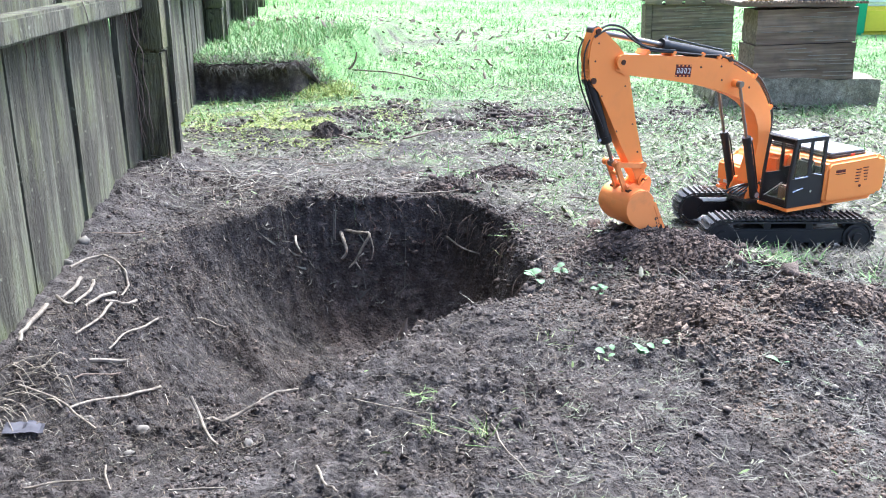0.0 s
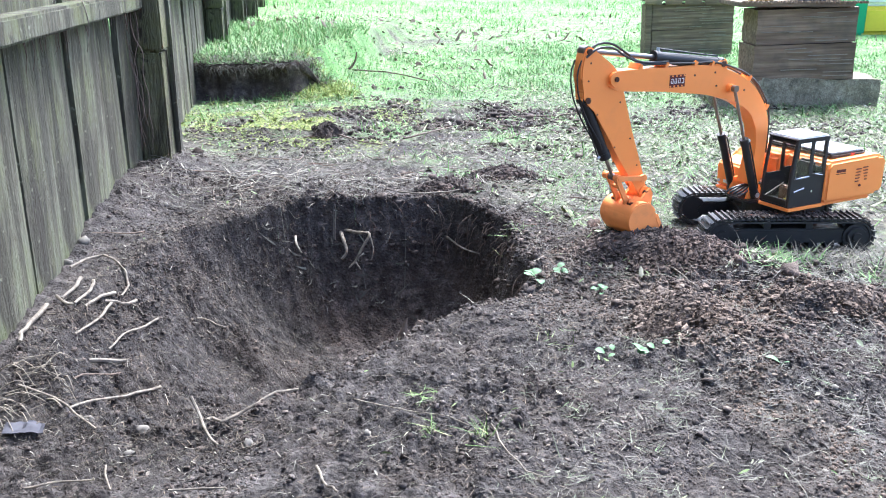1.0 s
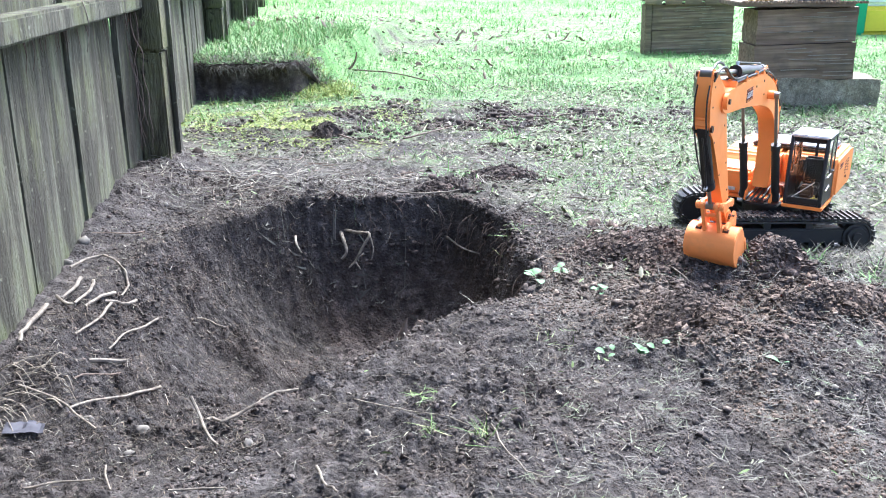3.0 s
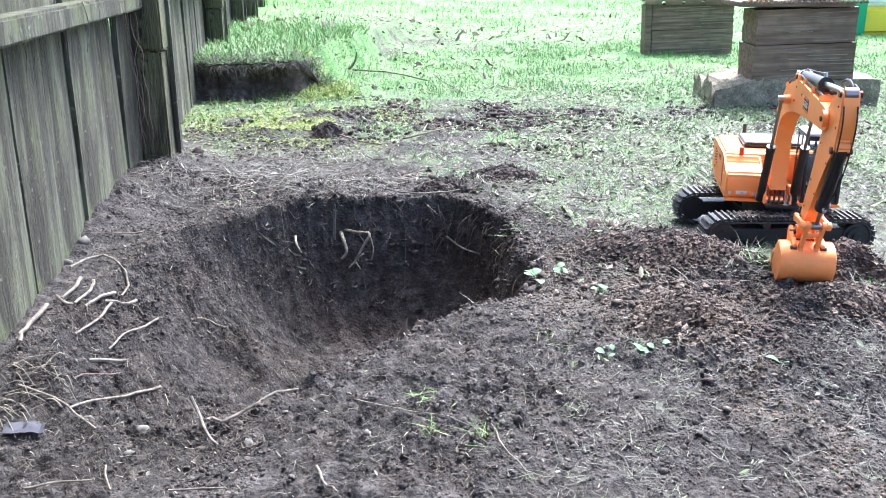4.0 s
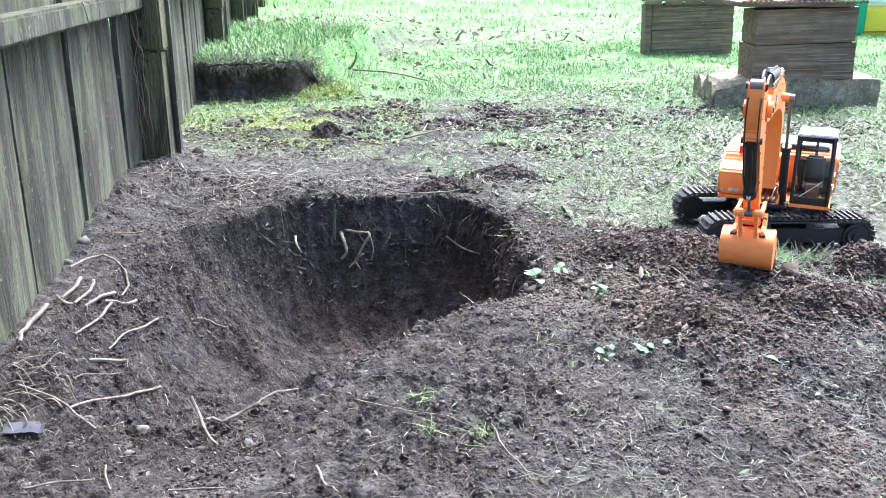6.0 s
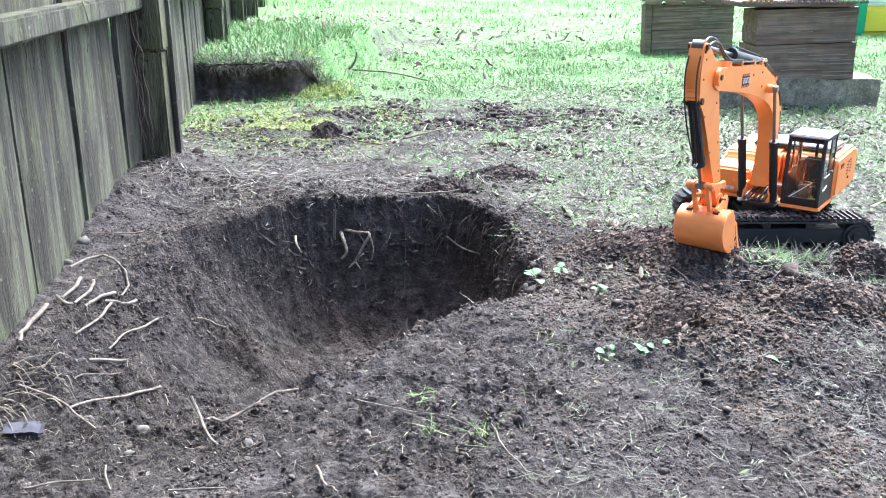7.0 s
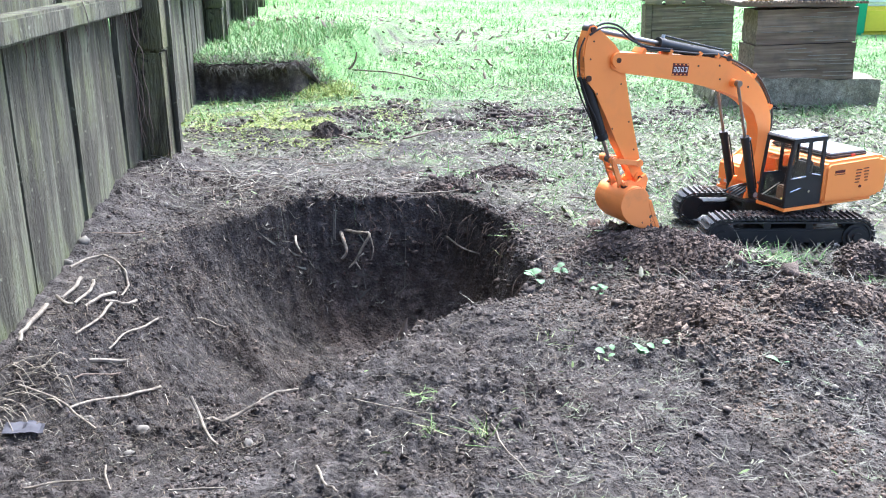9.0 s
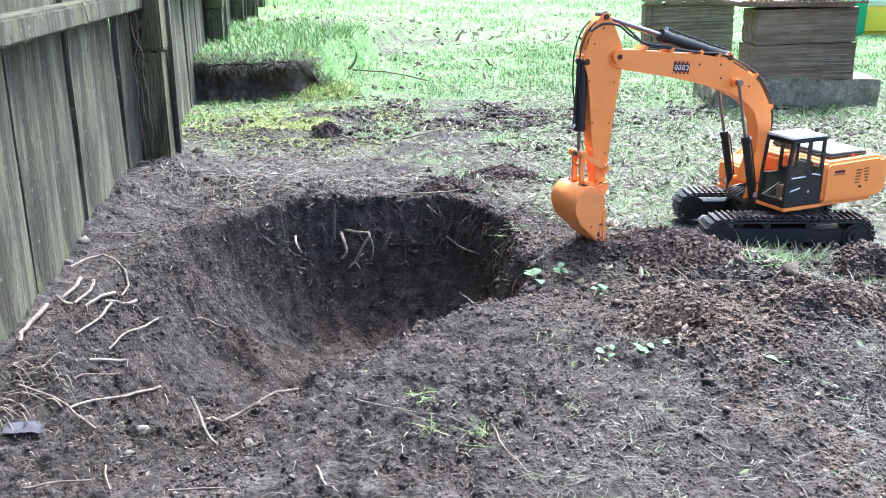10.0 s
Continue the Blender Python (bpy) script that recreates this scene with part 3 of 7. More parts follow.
def build_stands():
    lean = -2.0
    block = bmesh.new()
    bmesh.ops.create_cube(block, size=1.0, matrix=Matrix.Translation((0, 0, 0.05)) @ Matrix.Diagonal((0.66, 0.34, 0.13, 1)))
    bmesh.ops.subdivide_edges(block, edges=list(block.edges), cuts=11, use_grid_fill=True)
    for v in block.verts:
        n = noise.noise_vector(v.co * 11) * 0.012 + noise.noise_vector(v.co * 37) * 0.005
        chip = max(0.0, -0.17 - v.co.x) * 0.55
        v.co += n - Vector((0, 0, chip * (0.5 + noise.noise(v.co * 20))))
    ob = part("concrete_block", block, CONCRETE, smooth=True)
    ob.matrix_basis = pose(1.435, 3.77, 0.0, 0, 0.8, 0)
    tagged(ob, "rough broken grey concrete block lying in the grass", "concrete block")
    stand = tagged(thing("timber_stack", pose(1.462, 3.70, 0.108, 0, lean, 0)), "two dark weathered timbers stacked on a concrete block", "timber stack", "deck supports")
    timber("beam", 0.404, 0.19, 0.141, pose(-0.012, 0, 0.0), stand, 1)
    timber("beam", 0.396, 0.18, 0.134, pose(-0.008, 0.004, 0.1445), stand, 2)
    stand2 = tagged(thing("timber_stack", pose(1.50, 5.56, -0.002, 0, lean, 0)), "two dark brown boards stacked on edge under a deck", "timber stack", "deck supports")
    timber("beam", 0.49, 0.12, 0.155, pose(0.015, 0, 0.0), stand2, 3)
    timber("beam", 0.49, 0.12, 0.150, pose(0.015, 0.003, 0.1585), stand2, 4)
    part("batten", box(-0.272, -0.234, -0.066, 0.06, 0.0, 0.31, 0.004), TIMBER, stand2)
    deck = tagged(thing("deck", pose(0, 0, 0)), "dark slatted deck boards laid over two timber stacks", "deck")
    front = part("front_plate", box(1.16, 1.615, 3.585, 3.86, 0.394, 0.412, 0.003), TIMBER, deck)
    back = part("back_plate", box(1.20, 1.80, 5.50, 5.86, 0.318, 0.338, 0.003), TIMBER, deck)
    for k in range(5):
        part("slat", box(1.21 + k * 0.12, 1.31 + k * 0.12, 5.482, 5.50, 0.300, 0.33, 0.003), TIMBER, deck)
    for k in range(26):
        part("tread", box(1.175 + k * 0.019, 1.186 + k * 0.019, 3.579, 3.605, 0.408, 0.417, 0.001, 1), TIMBER, deck)
    tub = tagged(thing("storage_tub", pose(1.49, 3.75, 0.413)), "dark blue plastic tub with a pale label", "tub")
    part("body", box(-0.07, 0.06, -0.07, 0.07, 0, 0.12, 0.01), mat_plain("dark_blue_plastic", (0.012, 0.016, 0.045), 0.4), tub)
    part("label_patch", box(0.0, 0.035, -0.075, -0.071, 0.004, 0.06, 0.001, 1), mat_plain("pale_blue_label", (0.45, 0.62, 0.75), 0.5), tub)
    part("lid", box(-0.075, 0.065, -0.075, 0.075, 0.12, 0.14, 0.006), BLACK, tub)
    crate = tagged(thing("wooden_crate", pose(1.60, 3.78, 0.413)), "small reddish brown wooden crate on the deck", "crate")
    part("body", box(-0.045, 0.05, -0.06, 0.06, 0, 0.10, 0.004), mat_plain("red_brown_wood", (0.20, 0.085, 0.05), 0.7), crate)
    rnd = random.Random(3)
    heap = bmesh.new()
    for k in range(60):
        c = Vector((rnd.gauss(0, 0.03), rnd.gauss(0, 0.03), abs(rnd.gauss(0.012, 0.012))))
        bmesh.ops.create_icosphere(heap, subdivisions=1, radius=rnd.uniform(0.006, 0.016), matrix=Matrix.Translation(c) @ pose(0, 0, 0, rnd.uniform(0, 180), rnd.uniform(0, 180)))
    h = part("leaf_heap", heap, mat_plain("golden_brown_leaves", (0.35, 0.20, 0.04), 0.8), smooth=False)
    h.matrix_basis = pose(1.30, 3.74, 0.412)
    tagged(h, "heap of golden brown dry leaves on the deck", "leaf heap")
    # garden toy
    toy = tagged(thing("plastic_toy", pose(3.26, 7.0, 0.0)), "green, yellow and white plastic garden toy on the lawn", "plastic toy")
    part("green_frame", slab([(-0.19, 0.0), (-0.10, 0.0), (-0.10, 0.30), (-0.13, 0.40), (-0.20, 0.47), (-0.28, 0.47), (-0.235, 0.40), (-0.20, 0.30)], -0.2, 0.25, 0.02, 3), mat_plain("green_plastic", (0.01, 0.32, 0.13), 0.35), toy)
    part("yellow_base", box(-0.10, 0.8, -0.12, 0.5, 0.0, 0.21, 0.03, 3), mat_plain("yellow_plastic", (0.80, 0.62, 0.03), 0.35), toy)
    part("white_body", box(-0.098, 0.8, -0.10, 0.48, 0.212, 0.6, 0.03, 3), mat_plain("white_plastic", (0.82, 0.82, 0.80), 0.35), toy)


build_stands()


# ---- the model excavator ----
EX = (0.7507, 1.9277)
FOOT = Vector((0.0741, -0.0171, 0.1181))     # boom foot on the upper body
TIP = Vector((0.4741, 0, 0))                 # arm hinge on the boom
BPIN = Vector((0.2535, 0, -0.0050))           # bucket hinge on the arm
ROCKER = Vector((0.2196, 0, -0.0063))         # link hinge on the arm
LUG = Vector((0.0035, 0, 0.0456))              # link hinge on the bucket
ROCK_L, PUSH_L = 0.061, 0.062
BOOM_CYL_BASE, BOOM_CYL_PIN = Vector((0.088, 0.033, 0.096)), Vector((0.2019, 0.033, 0.1264))
ARM_CYL_BASE, ARM_CYL_PIN = Vector((0.2427, 0, 0.1589)), Vector((-0.0721, 0, 0.0373))
BKT_CYL_BASE = Vector((0.0145, 0, 0.0677))

excavator = tagged(thing("excavator", pose(EX[0], EX[1], 0.0)), "orange and black radio-controlled model excavator on dusty tracks", "model excavator")


def text_part(name, words, size, m, material, parent, thick=0.0004):
    cu = bpy.data.curves.new(name, "FONT")
    cu.body, cu.size, cu.extrude, cu.align_x, cu.align_y = words, size, thick, "CENTER", "CENTER"
    tmp = bpy.data.objects.new(name, cu)
    me = bpy.data.meshes.new_from_object(tmp)
    bpy.data.objects.remove(tmp)
    me.materials.append(material)
    ob = new(name, me)
    ob.parent = parent
    ob.matrix_basis = m
    return ob


def stadium(x0, x1, r, n=14):
    """Points round a track loop in x and z; the loop is 2r high."""
    pts = []
    for k in range(n + 1):
        a = math.pi / 2 + math.pi * k / n
        pts.append((x0 + r * math.cos(a), r + r * math.sin(a)))
    for k in range(n + 1):
        a = -math.pi / 2 + math.pi * k / n
        pts.append((x1 + r * math.cos(a), r + r * math.sin(a)))
    return pts


def build_track(side):
    """One crawler: belt of shoes, frame, idler, sprocket and rollers. x forward."""
    y0, y1 = (0.082, 0.134) if side > 0 else (-0.134, -0.082)
    r, xa, xb = 0.0375, -0.127, 0.157
    crawler = part("crawler", slab([(xa + 0.012, 0.022), (xb - 0.012, 0.022), (xb - 0.004, 0.036), (xb - 0.02, 0.054), (xa + 0.03, 0.054), (xa + 0.012, 0.046)],
                                   y0 + 0.006, y1 - 0.004, 0.003), BLACK, excavator, "black side frame")
    belt = bmesh.new()
    outer, inner = stadium(xa, xb, r - 0.004), stadium(xa, xb, r - 0.008)
    inner = [(x, z + 0.004) for x, z in inner]
    outer = [(x, z + 0.0) for x, z in outer]
    n = len(outer)
    vo = [[belt.verts.new((x, y, z + 0.004)) for x, z in outer] for y in (y0, y1)]
    vi = [[belt.verts.new((x, y, z + 0.004)) for x, z in inner] for y in (y0, y1)]
    for i in range(n):
        j = (i + 1) % n
        belt.faces.new((vo[0][i], vo[0][j], vo[1][j], vo[1][i]))
        belt.faces.new((vi[0][i], vi[1][i], vi[1][j], vi[0][j]))
        for s in (0, 1):
            belt.faces.new((vo[s][i], vi[s][i], vi[s][j], vo[s][j]))
    part("belt", belt, TRACK_STEEL, crawler)
    # shoes with a raised grouser each
    length = 2 * (xb - xa) + 2 * math.pi * r
    count = 62
    shoe = bmesh.new()
    bmesh.ops.create_cube(shoe, size=1.0, matrix=Matrix.Diagonal((length / count * 0.84, y1 - y0 + 0.004, 0.0034, 1)))
    bmesh.ops.create_cube(shoe, size=1.0, matrix=Matrix.Translation((0.003, 0, 0.003)) @ Matrix.Diagonal((0.0028, y1 - y0 + 0.004, 0.005, 1)))
    me = None
    for k in range(count):
        s = length * k / count
        straight = xb - xa
        if s < straight:
            m = pose(xa + s, 0, 2 * r + 0.001)
        elif s < straight + math.pi * r:
            a = (s - straight) / r
            m = pose(xb + r * math.sin(a), 0, r + r * math.cos(a) + 0.001, 0, math.degrees(a))
        elif s < 2 * straight + math.pi * r:
            m = pose(xb - (s - straight - math.pi * r), 0, 0.001, 0, 180)
        else:
            a = (s - 2 * straight - math.pi * r) / r
            m = pose(xa - r * math.sin(a), 0, r - r * math.cos(a) + 0.001, 0, 180 + math.degrees(a))
        if me is None:
            first = part("track_shoe", shoe, TRACK_STEEL, crawler)
            me, ob = first.data, first
        else:
            ob = new("track_shoe", me)
            ob.parent = crawler
        ob.matrix_basis = Matrix.Translation((0, (y0 + y1) / 2, 0)) @ m
    out = 1 if side > 0 else -1
    ye = y1 if side > 0 else y0
    sp = rod((xa, ye - out * 0.045, r), (xa, ye - out * 0.001, r), 0.028, sides=28)
    rod((xa, ye - out * 0.002, r), (xa, ye + out * 0.005, r), 0.022, 0.020, 24, sp)
    rod((xa, ye, r), (xa, ye + out * 0.010, r), 0.012, 0.010, 18, sp)
    for k in range(16):
        a = 2 * math.pi * k / 16
        c = Vector((xa + 0.029 * math.cos(a), ye - out * 0.022, r + 0.029 * math.sin(a)))
        bmesh.ops.create_cube(sp, size=1.0, matrix=Matrix.Translation(c) @ pose(0, 0, 0, 0, -math.degrees(a)) @ Matrix.Diagonal((0.009, 0.012, 0.005, 1)))
    part("sprocket", sp, BLACK, crawler, "black drive sprocket with round hub")
    idl = rod((xb, ye - out * 0.045, r), (xb, ye - out * 0.004, r), 0.027, sides=28)
    rod((xb, ye - out * 0.006, r), (xb, ye + out * 0.000, r), 0.013, sides=18, bm=idl)
    part("idler", idl, BLACK, crawler, smooth=True)
    for k in range(6):
        x = xa + 0.05 + k * 0.037
        part("roller", rod((x, ye - out * 0.04, 0.017), (x, ye - out * 0.008, 0.017), 0.010, sides=14), BLACK, crawler)
    for k in range(2):
        x = xa + 0.10 + k * 0.09
        part("carrier_roller", rod((x, ye - out * 0.04, 0.060), (x, ye - out * 0.006, 0.060), 0.008, sides=12), BLACK, crawler)
    # dry soil lying on the belt
    rnd = random.Random(40 + side)
    d = bmesh.new()
    for k in range(240):
        x, y = rnd.uniform(xa + 0.04, xb - 0.02), rnd.uniform(y0 + 0.004, y1 - 0.004)
        s = rnd.uniform(0.0018, 0.0065)
        bmesh.ops.create_icosphere(d, subdivisions=1, radius=s, matrix=Matrix.Translation((x, y, 2 * r + 0.004 + s * 0.3)) @ Matrix.Diagonal((1, 1, 0.5, 1)))
    tagged(part("soil_crust", d, SOIL_DARK, crawler, "dry brown soil on the track"), kind="stuff")
    crawler.matrix_basis = TRACK_TURN
    return crawler


TRACK_TURN = pose(0, 0, -0.014, 0, 0, 180.6)
build_track(1)
build_track(-1)
_car = box(-0.06, 0.075, -0.085, 0.085, 0.030, 0.060, 0.006)
rod((0.01, 0, 0.058), (0.01, 0, 0.093), 0.062, sides=36, bm=_car)
_carbody = part("carbody", _car, BLACK, excavator, "black cross frame with slewing ring")
_carbody.matrix_basis = TRACK_TURN


def build_upper():
    """The slewing upper body: x forward, y to the machine's left."""
    up = part("upper_body", box(-0.165, 0.070, -0.120, 0.110, 0.0795, 0.0865, 0.002), ORANGE, excavator, "orange deck plate")
    # rear housing and side panels
    hood = part("engine_hood", slab([(-0.178, 0.100), (-0.170, 0.0875), (-0.012, 0.0875), (-0.012, 0.160), (-0.020, 0.176), (-0.168, 0.180), (-0.178, 0.170)], 0.0, 0.118, 0.006, 3), ORANGE, up, smooth=True)
    part("counterweight", slab([(-0.200, 0.102), (-0.188, 0.088), (-0.150, 0.0878), (-0.150, 0.1775), (-0.188, 0.1775), (-0.200, 0.166)], -0.1225, 0.1172, 0.008, 3), ORANGE, up, smooth=True)
    part("side_hood", slab([(-0.155, 0.0875), (0.004, 0.0875), (0.004, 0.166), (-0.006, 0.176), (-0.155, 0.178)], -0.1235, -0.001, 0.006, 3), ORANGE, up, smooth=True)
    part("fuel_tank", slab([(-0.004, 0.088), (0.066, 0.088), (0.068, 0.132), (0.064, 0.142), (0.054, 0.147), (0.022, 0.150), (0.012, 0.156), (0.004, 0.170), (-0.004, 0.172)], -0.122, -0.044, 0.005, 3), ORANGE, up, smooth=True)
    part("radiator_cover", box(-0.152, -0.040, -0.076, 0.098, 0.1785, 0.1865, 0.003), BLACK, up, "black radiator cover")
    part("cover_plate", box(-0.147, -0.045, -0.071, 0.093, 0.1867, 0.1900, 0.0012), SILVER, up, "shiny grey cover plate")
    part("tail_light", box(-0.112, -0.100, 0.0975, 0.0995, 0.1795, 0.1845, 0.0005, 1), mat_plain("red_lens", (0.5, 0.02, 0.015), 0.3), up, "small red lens")
    part("exhaust", rod((-0.160, -0.060, 0.176), (-0.160, -0.060, 0.210), 0.0042), BLACK, up, "short black exhaust")
    part("air_filter", rod((0.0, -0.085, 0.168), (0.0, -0.085, 0.186), 0.0052, 0.0048), mat_plain("red_cap", (0.62, 0.07, 0.02), 0.4), up, "small red cap")
    # louvres on both side panels
    for sy, y in ((1, 0.1183), (-1, -0.1238)):
        for k in range(5):
            for c in (0, 1):
                x, z = -0.108 - c * 0.021, 0.153 - k * 0.0068 + 0.002 * c
                part("louvre", box(x - 0.008 + 0.001 * k * (1 - c), x + 0.008 - 0.002 * k * c, y - 0.0006, y + 0.0006, z - 0.0011, z + 0.0011, 0, 1), DARK_RED, up)
        part("latch", rod((-0.116, y - 0.001, 0.116), (-0.116, y + sy * 0.002, 0.116), 0.003, sides=10), DARK_RED, up)
        # a maker's mark and a line under it as plain bars
        part("mark", box(-0.066, -0.038, y - 0.0005, y + 0.0006, 0.1515, 0.1575, 0, 1), DARK_RED, up)
        part("mark_line", box(-0.067, -0.037, y - 0.0005, y + 0.0006, 0.1475, 0.1490, 0, 1), DARK_RED, up)
    for y in (-0.112, -0.086, -0.062):
        part("front_bolt", rod((0.066, y, 0.098), (0.0695, y, 0.098), 0.0032, sides=12), SILVER, up)
    part("front_sticker", box(0.0665, 0.0685, -0.098, -0.076, 0.0955, 0.1025, 0.0003, 1), WHITE_PRINT, up)
    for s in (1, -1):
        part("boom_bracket", slab([(0.050, 0.0862), (0.106, 0.0862), (0.094, 0.124), (0.076, 0.124)], FOOT.y + s * 0.026 - 0.003, FOOT.y + s * 0.026 + 0.003, 0.001), ORANGE, up)
        part("cylinder_foot", rod((BOOM_CYL_BASE.x, FOOT.y + s * 0.022, BOOM_CYL_BASE.z), (BOOM_CYL_BASE.x, FOOT.y + s * 0.043, BOOM_CYL_BASE.z), 0.006), SILVER, up, "bright steel pin block")
    part("front_sill", box(0.070, 0.114, -0.042, 0.028, 0.0795, 0.0860, 0.002), BLACK, up, "black sill under the boom foot")
    for k in range(5):
        y = -0.034 + k * 0.010
        part("hose", tube([(0.02 + 0.004 * k, y, 0.098), (0.07, y + 0.004, 0.106 + 0.003 * k), (0.105, y, 0.100), (0.116, y - 0.004, 0.092)], 0.0026, 6), HOSE, up)
    part("valve_block", box(-0.005, 0.040, -0.040, 0.022, 0.0868, 0.112, 0.003), mat_plain("rusty_red_valves", (0.22, 0.07, 0.04), 0.5), up)
    # cab: posts and panels round real openings
    x0, x1, y0, y1, z0, z1 = -0.012, 0.088, 0.032, 0.110, 0.087, 0.236
    xt = 0.079
    cab = part("cab", box(x0, x1, y0, y1, 0.0866, 0.0905, 0.001), BLACK, up, "black cab with clear windows")
    part("cab_trim", box(x0 - 0.002, x1 + 0.002, y0 - 0.002, y1 + 0.003, 0.0795, 0.0864, 0.001), ORANGE, cab)
    roof = part("cab_roof", box(x0 - 0.001, xt + 0.002, y0 - 0.001, y1 + 0.001, z1 - 0.006, z1, 0.003, 3), SILVER, cab, "bright silver roof", smooth=True)

    def side(y, door):
        ya, yb = (y - 0.003, y) if y > 0.07 else (y, y + 0.003)
        edge = [(x0, z0 + 0.003), (x1, z0 + 0.003), (x1 - 0.001, 0.15), (xt, z1 - 0.004), (x0, z1 - 0.004)]
        front_win = [(0.038, 0.148), (0.080, 0.148), (0.079, 0.175), (0.074, 0.222), (0.068, 0.227), (0.042, 0.227), (0.038, 0.223)]
        rear_win = [(-0.004, 0.155), (0.026, 0.155), (0.029, 0.158), (0.029, 0.224), (0.026, 0.227), (-0.002, 0.227), (-0.005, 0.223)]
        bm = bmesh.new()
        for yy in (ya, yb):
            loops = []
            for pts in (edge, front_win, rear_win):
                vs = [bm.verts.new((px, yy, pz)) for px, pz in pts]
                loops += [bm.edges.new((vs[i], vs[(i + 1) % len(vs)])) for i in range(len(vs))]
            bmesh.ops.triangle_fill(bm, use_beauty=True, use_dissolve=False, edges=loops)
        bm.verts.ensure_lookup_table()
        n = len(bm.verts) // 2
        start = 0
        for pts in (edge, front_win, rear_win):
            k = len(pts)
            for i in range(k):
                a, b = start + i, start + (i + 1) % k
                bm.faces.new((bm.verts[a], bm.verts[b], bm.verts[n + b], bm.verts[n + a]))
            start += k
        wall = part("door" if door else "side_panel", bm, BLACK, cab)
        return front_win, rear_win, (ya + yb) / 2

    for y, door in ((y1, True), (y0, False)):
        fw, rw, ym = side(y, door)
        for pts in (fw, rw):
            pane = part("side_window", slab(pts, ym - 0.0006, ym + 0.0006, 0), GLASS, cab)
            pane.visible_shadow = False
        if door:
            part("handle", rod((0.052, y + 0.003, 0.128), (0.080, y + 0.003, 0.122), 0.0018, sides=8), CHROME, cab, "chrome door handle")
            part("grab_rail", rod((0.040, y + 0.003, 0.152), (0.078, y + 0.003, 0.150), 0.0015, sides=8), CHROME, cab)
            part("rear_grab_rail", rod((0.0, y + 0.003, 0.151), (0.024, y + 0.003, 0.156), 0.0015, sides=8), CHROME, cab)
            part("lock", rod((0.026, y, 0.118), (0.026, y + 0.0025, 0.118), 0.0028, sides=10), CHROME, cab)
    # front frame and windscreen
    for y in (y0 + 0.004, y1 - 0.004):
        part("front_post", tube([(x1 - 0.002, y, 0.09), (x1 - 0.002, y, 0.15), (xt - 0.002, y, z1 - 0.006)], 0.0038, 6), BLACK, cab)
    part("head_band", box(x0 + 0.0008, xt - 0.001, y0 + 0.0032, y1 - 0.0032, z1 - 0.0135, z1 - 0.0062, 0.001), BLACK, cab)
    part("inner_floor", box(x0 + 0.004, x1 - 0.007, y0 + 0.0032, y1 - 0.0032, 0.0906, 0.0945, 0.0005, 1), BLACK, cab)
    part("front_sill_bar", box(x1 - 0.006, x1 - 0.001, y0 + 0.004, y1 - 0.004, 0.0905, 0.103, 0.001), BLACK, cab)
    part("front_head_bar", box(xt - 0.008, xt - 0.001, y0 + 0.004, y1 - 0.004, z1 - 0.016, z1 - 0.006, 0.001), BLACK, cab)
    ws = part("windscreen", slab([(x1 - 0.0045, 0.099), (x1 - 0.0035, 0.099), (x1 - 0.0035, 0.15), (xt - 0.0035, z1 - 0.014), (xt - 0.0045, z1 - 0.014), (x1 - 0.0045, 0.15)], y0 + 0.005, y1 - 0.005, 0), GLASS, cab)
    ws.visible_shadow = False
    part("rear_wall", box(x0 + 0.0005, x0 + 0.004, y0 + 0.003, y1 - 0.003, 0.0905, 0.165, 0.001), BLACK, cab)
    for y in (y0 + 0.005, (y0 + y1) / 2, y1 - 0.007):
        part("rear_post", box(x0 + 0.0005, x0 + 0.004, y - 0.003, y + 0.003, 0.165, z1 - 0.006, 0.0008, 1), BLACK, cab)
    part("seat", slab([(0.0, 0.091), (0.042, 0.091), (0.042, 0.118), (0.014, 0.120), (0.006, 0.176), (-0.004, 0.178)], 0.052, 0.092, 0.004), mat_plain("dark_seat", (0.03, 0.028, 0.027), 0.7), cab)
    part("console", box(0.050, 0.066, 0.060, 0.086, 0.091, 0.126, 0.003), mat_plain("tan_console", (0.20, 0.10, 0.05), 0.6), cab)
    part("yellow_pad", box(0.066, 0.080, 0.084, 0.099, 0.0946, 0.1085, 0.006, 3), YELLOW, cab, "yellow foam pad on the cab floor", smooth=True)
    part("wiper", rod((0.0925, 0.050, 0.104), (0.0900, 0.092, 0.140), 0.0009, sides=6), WHITE_PRINT, cab)
    return up


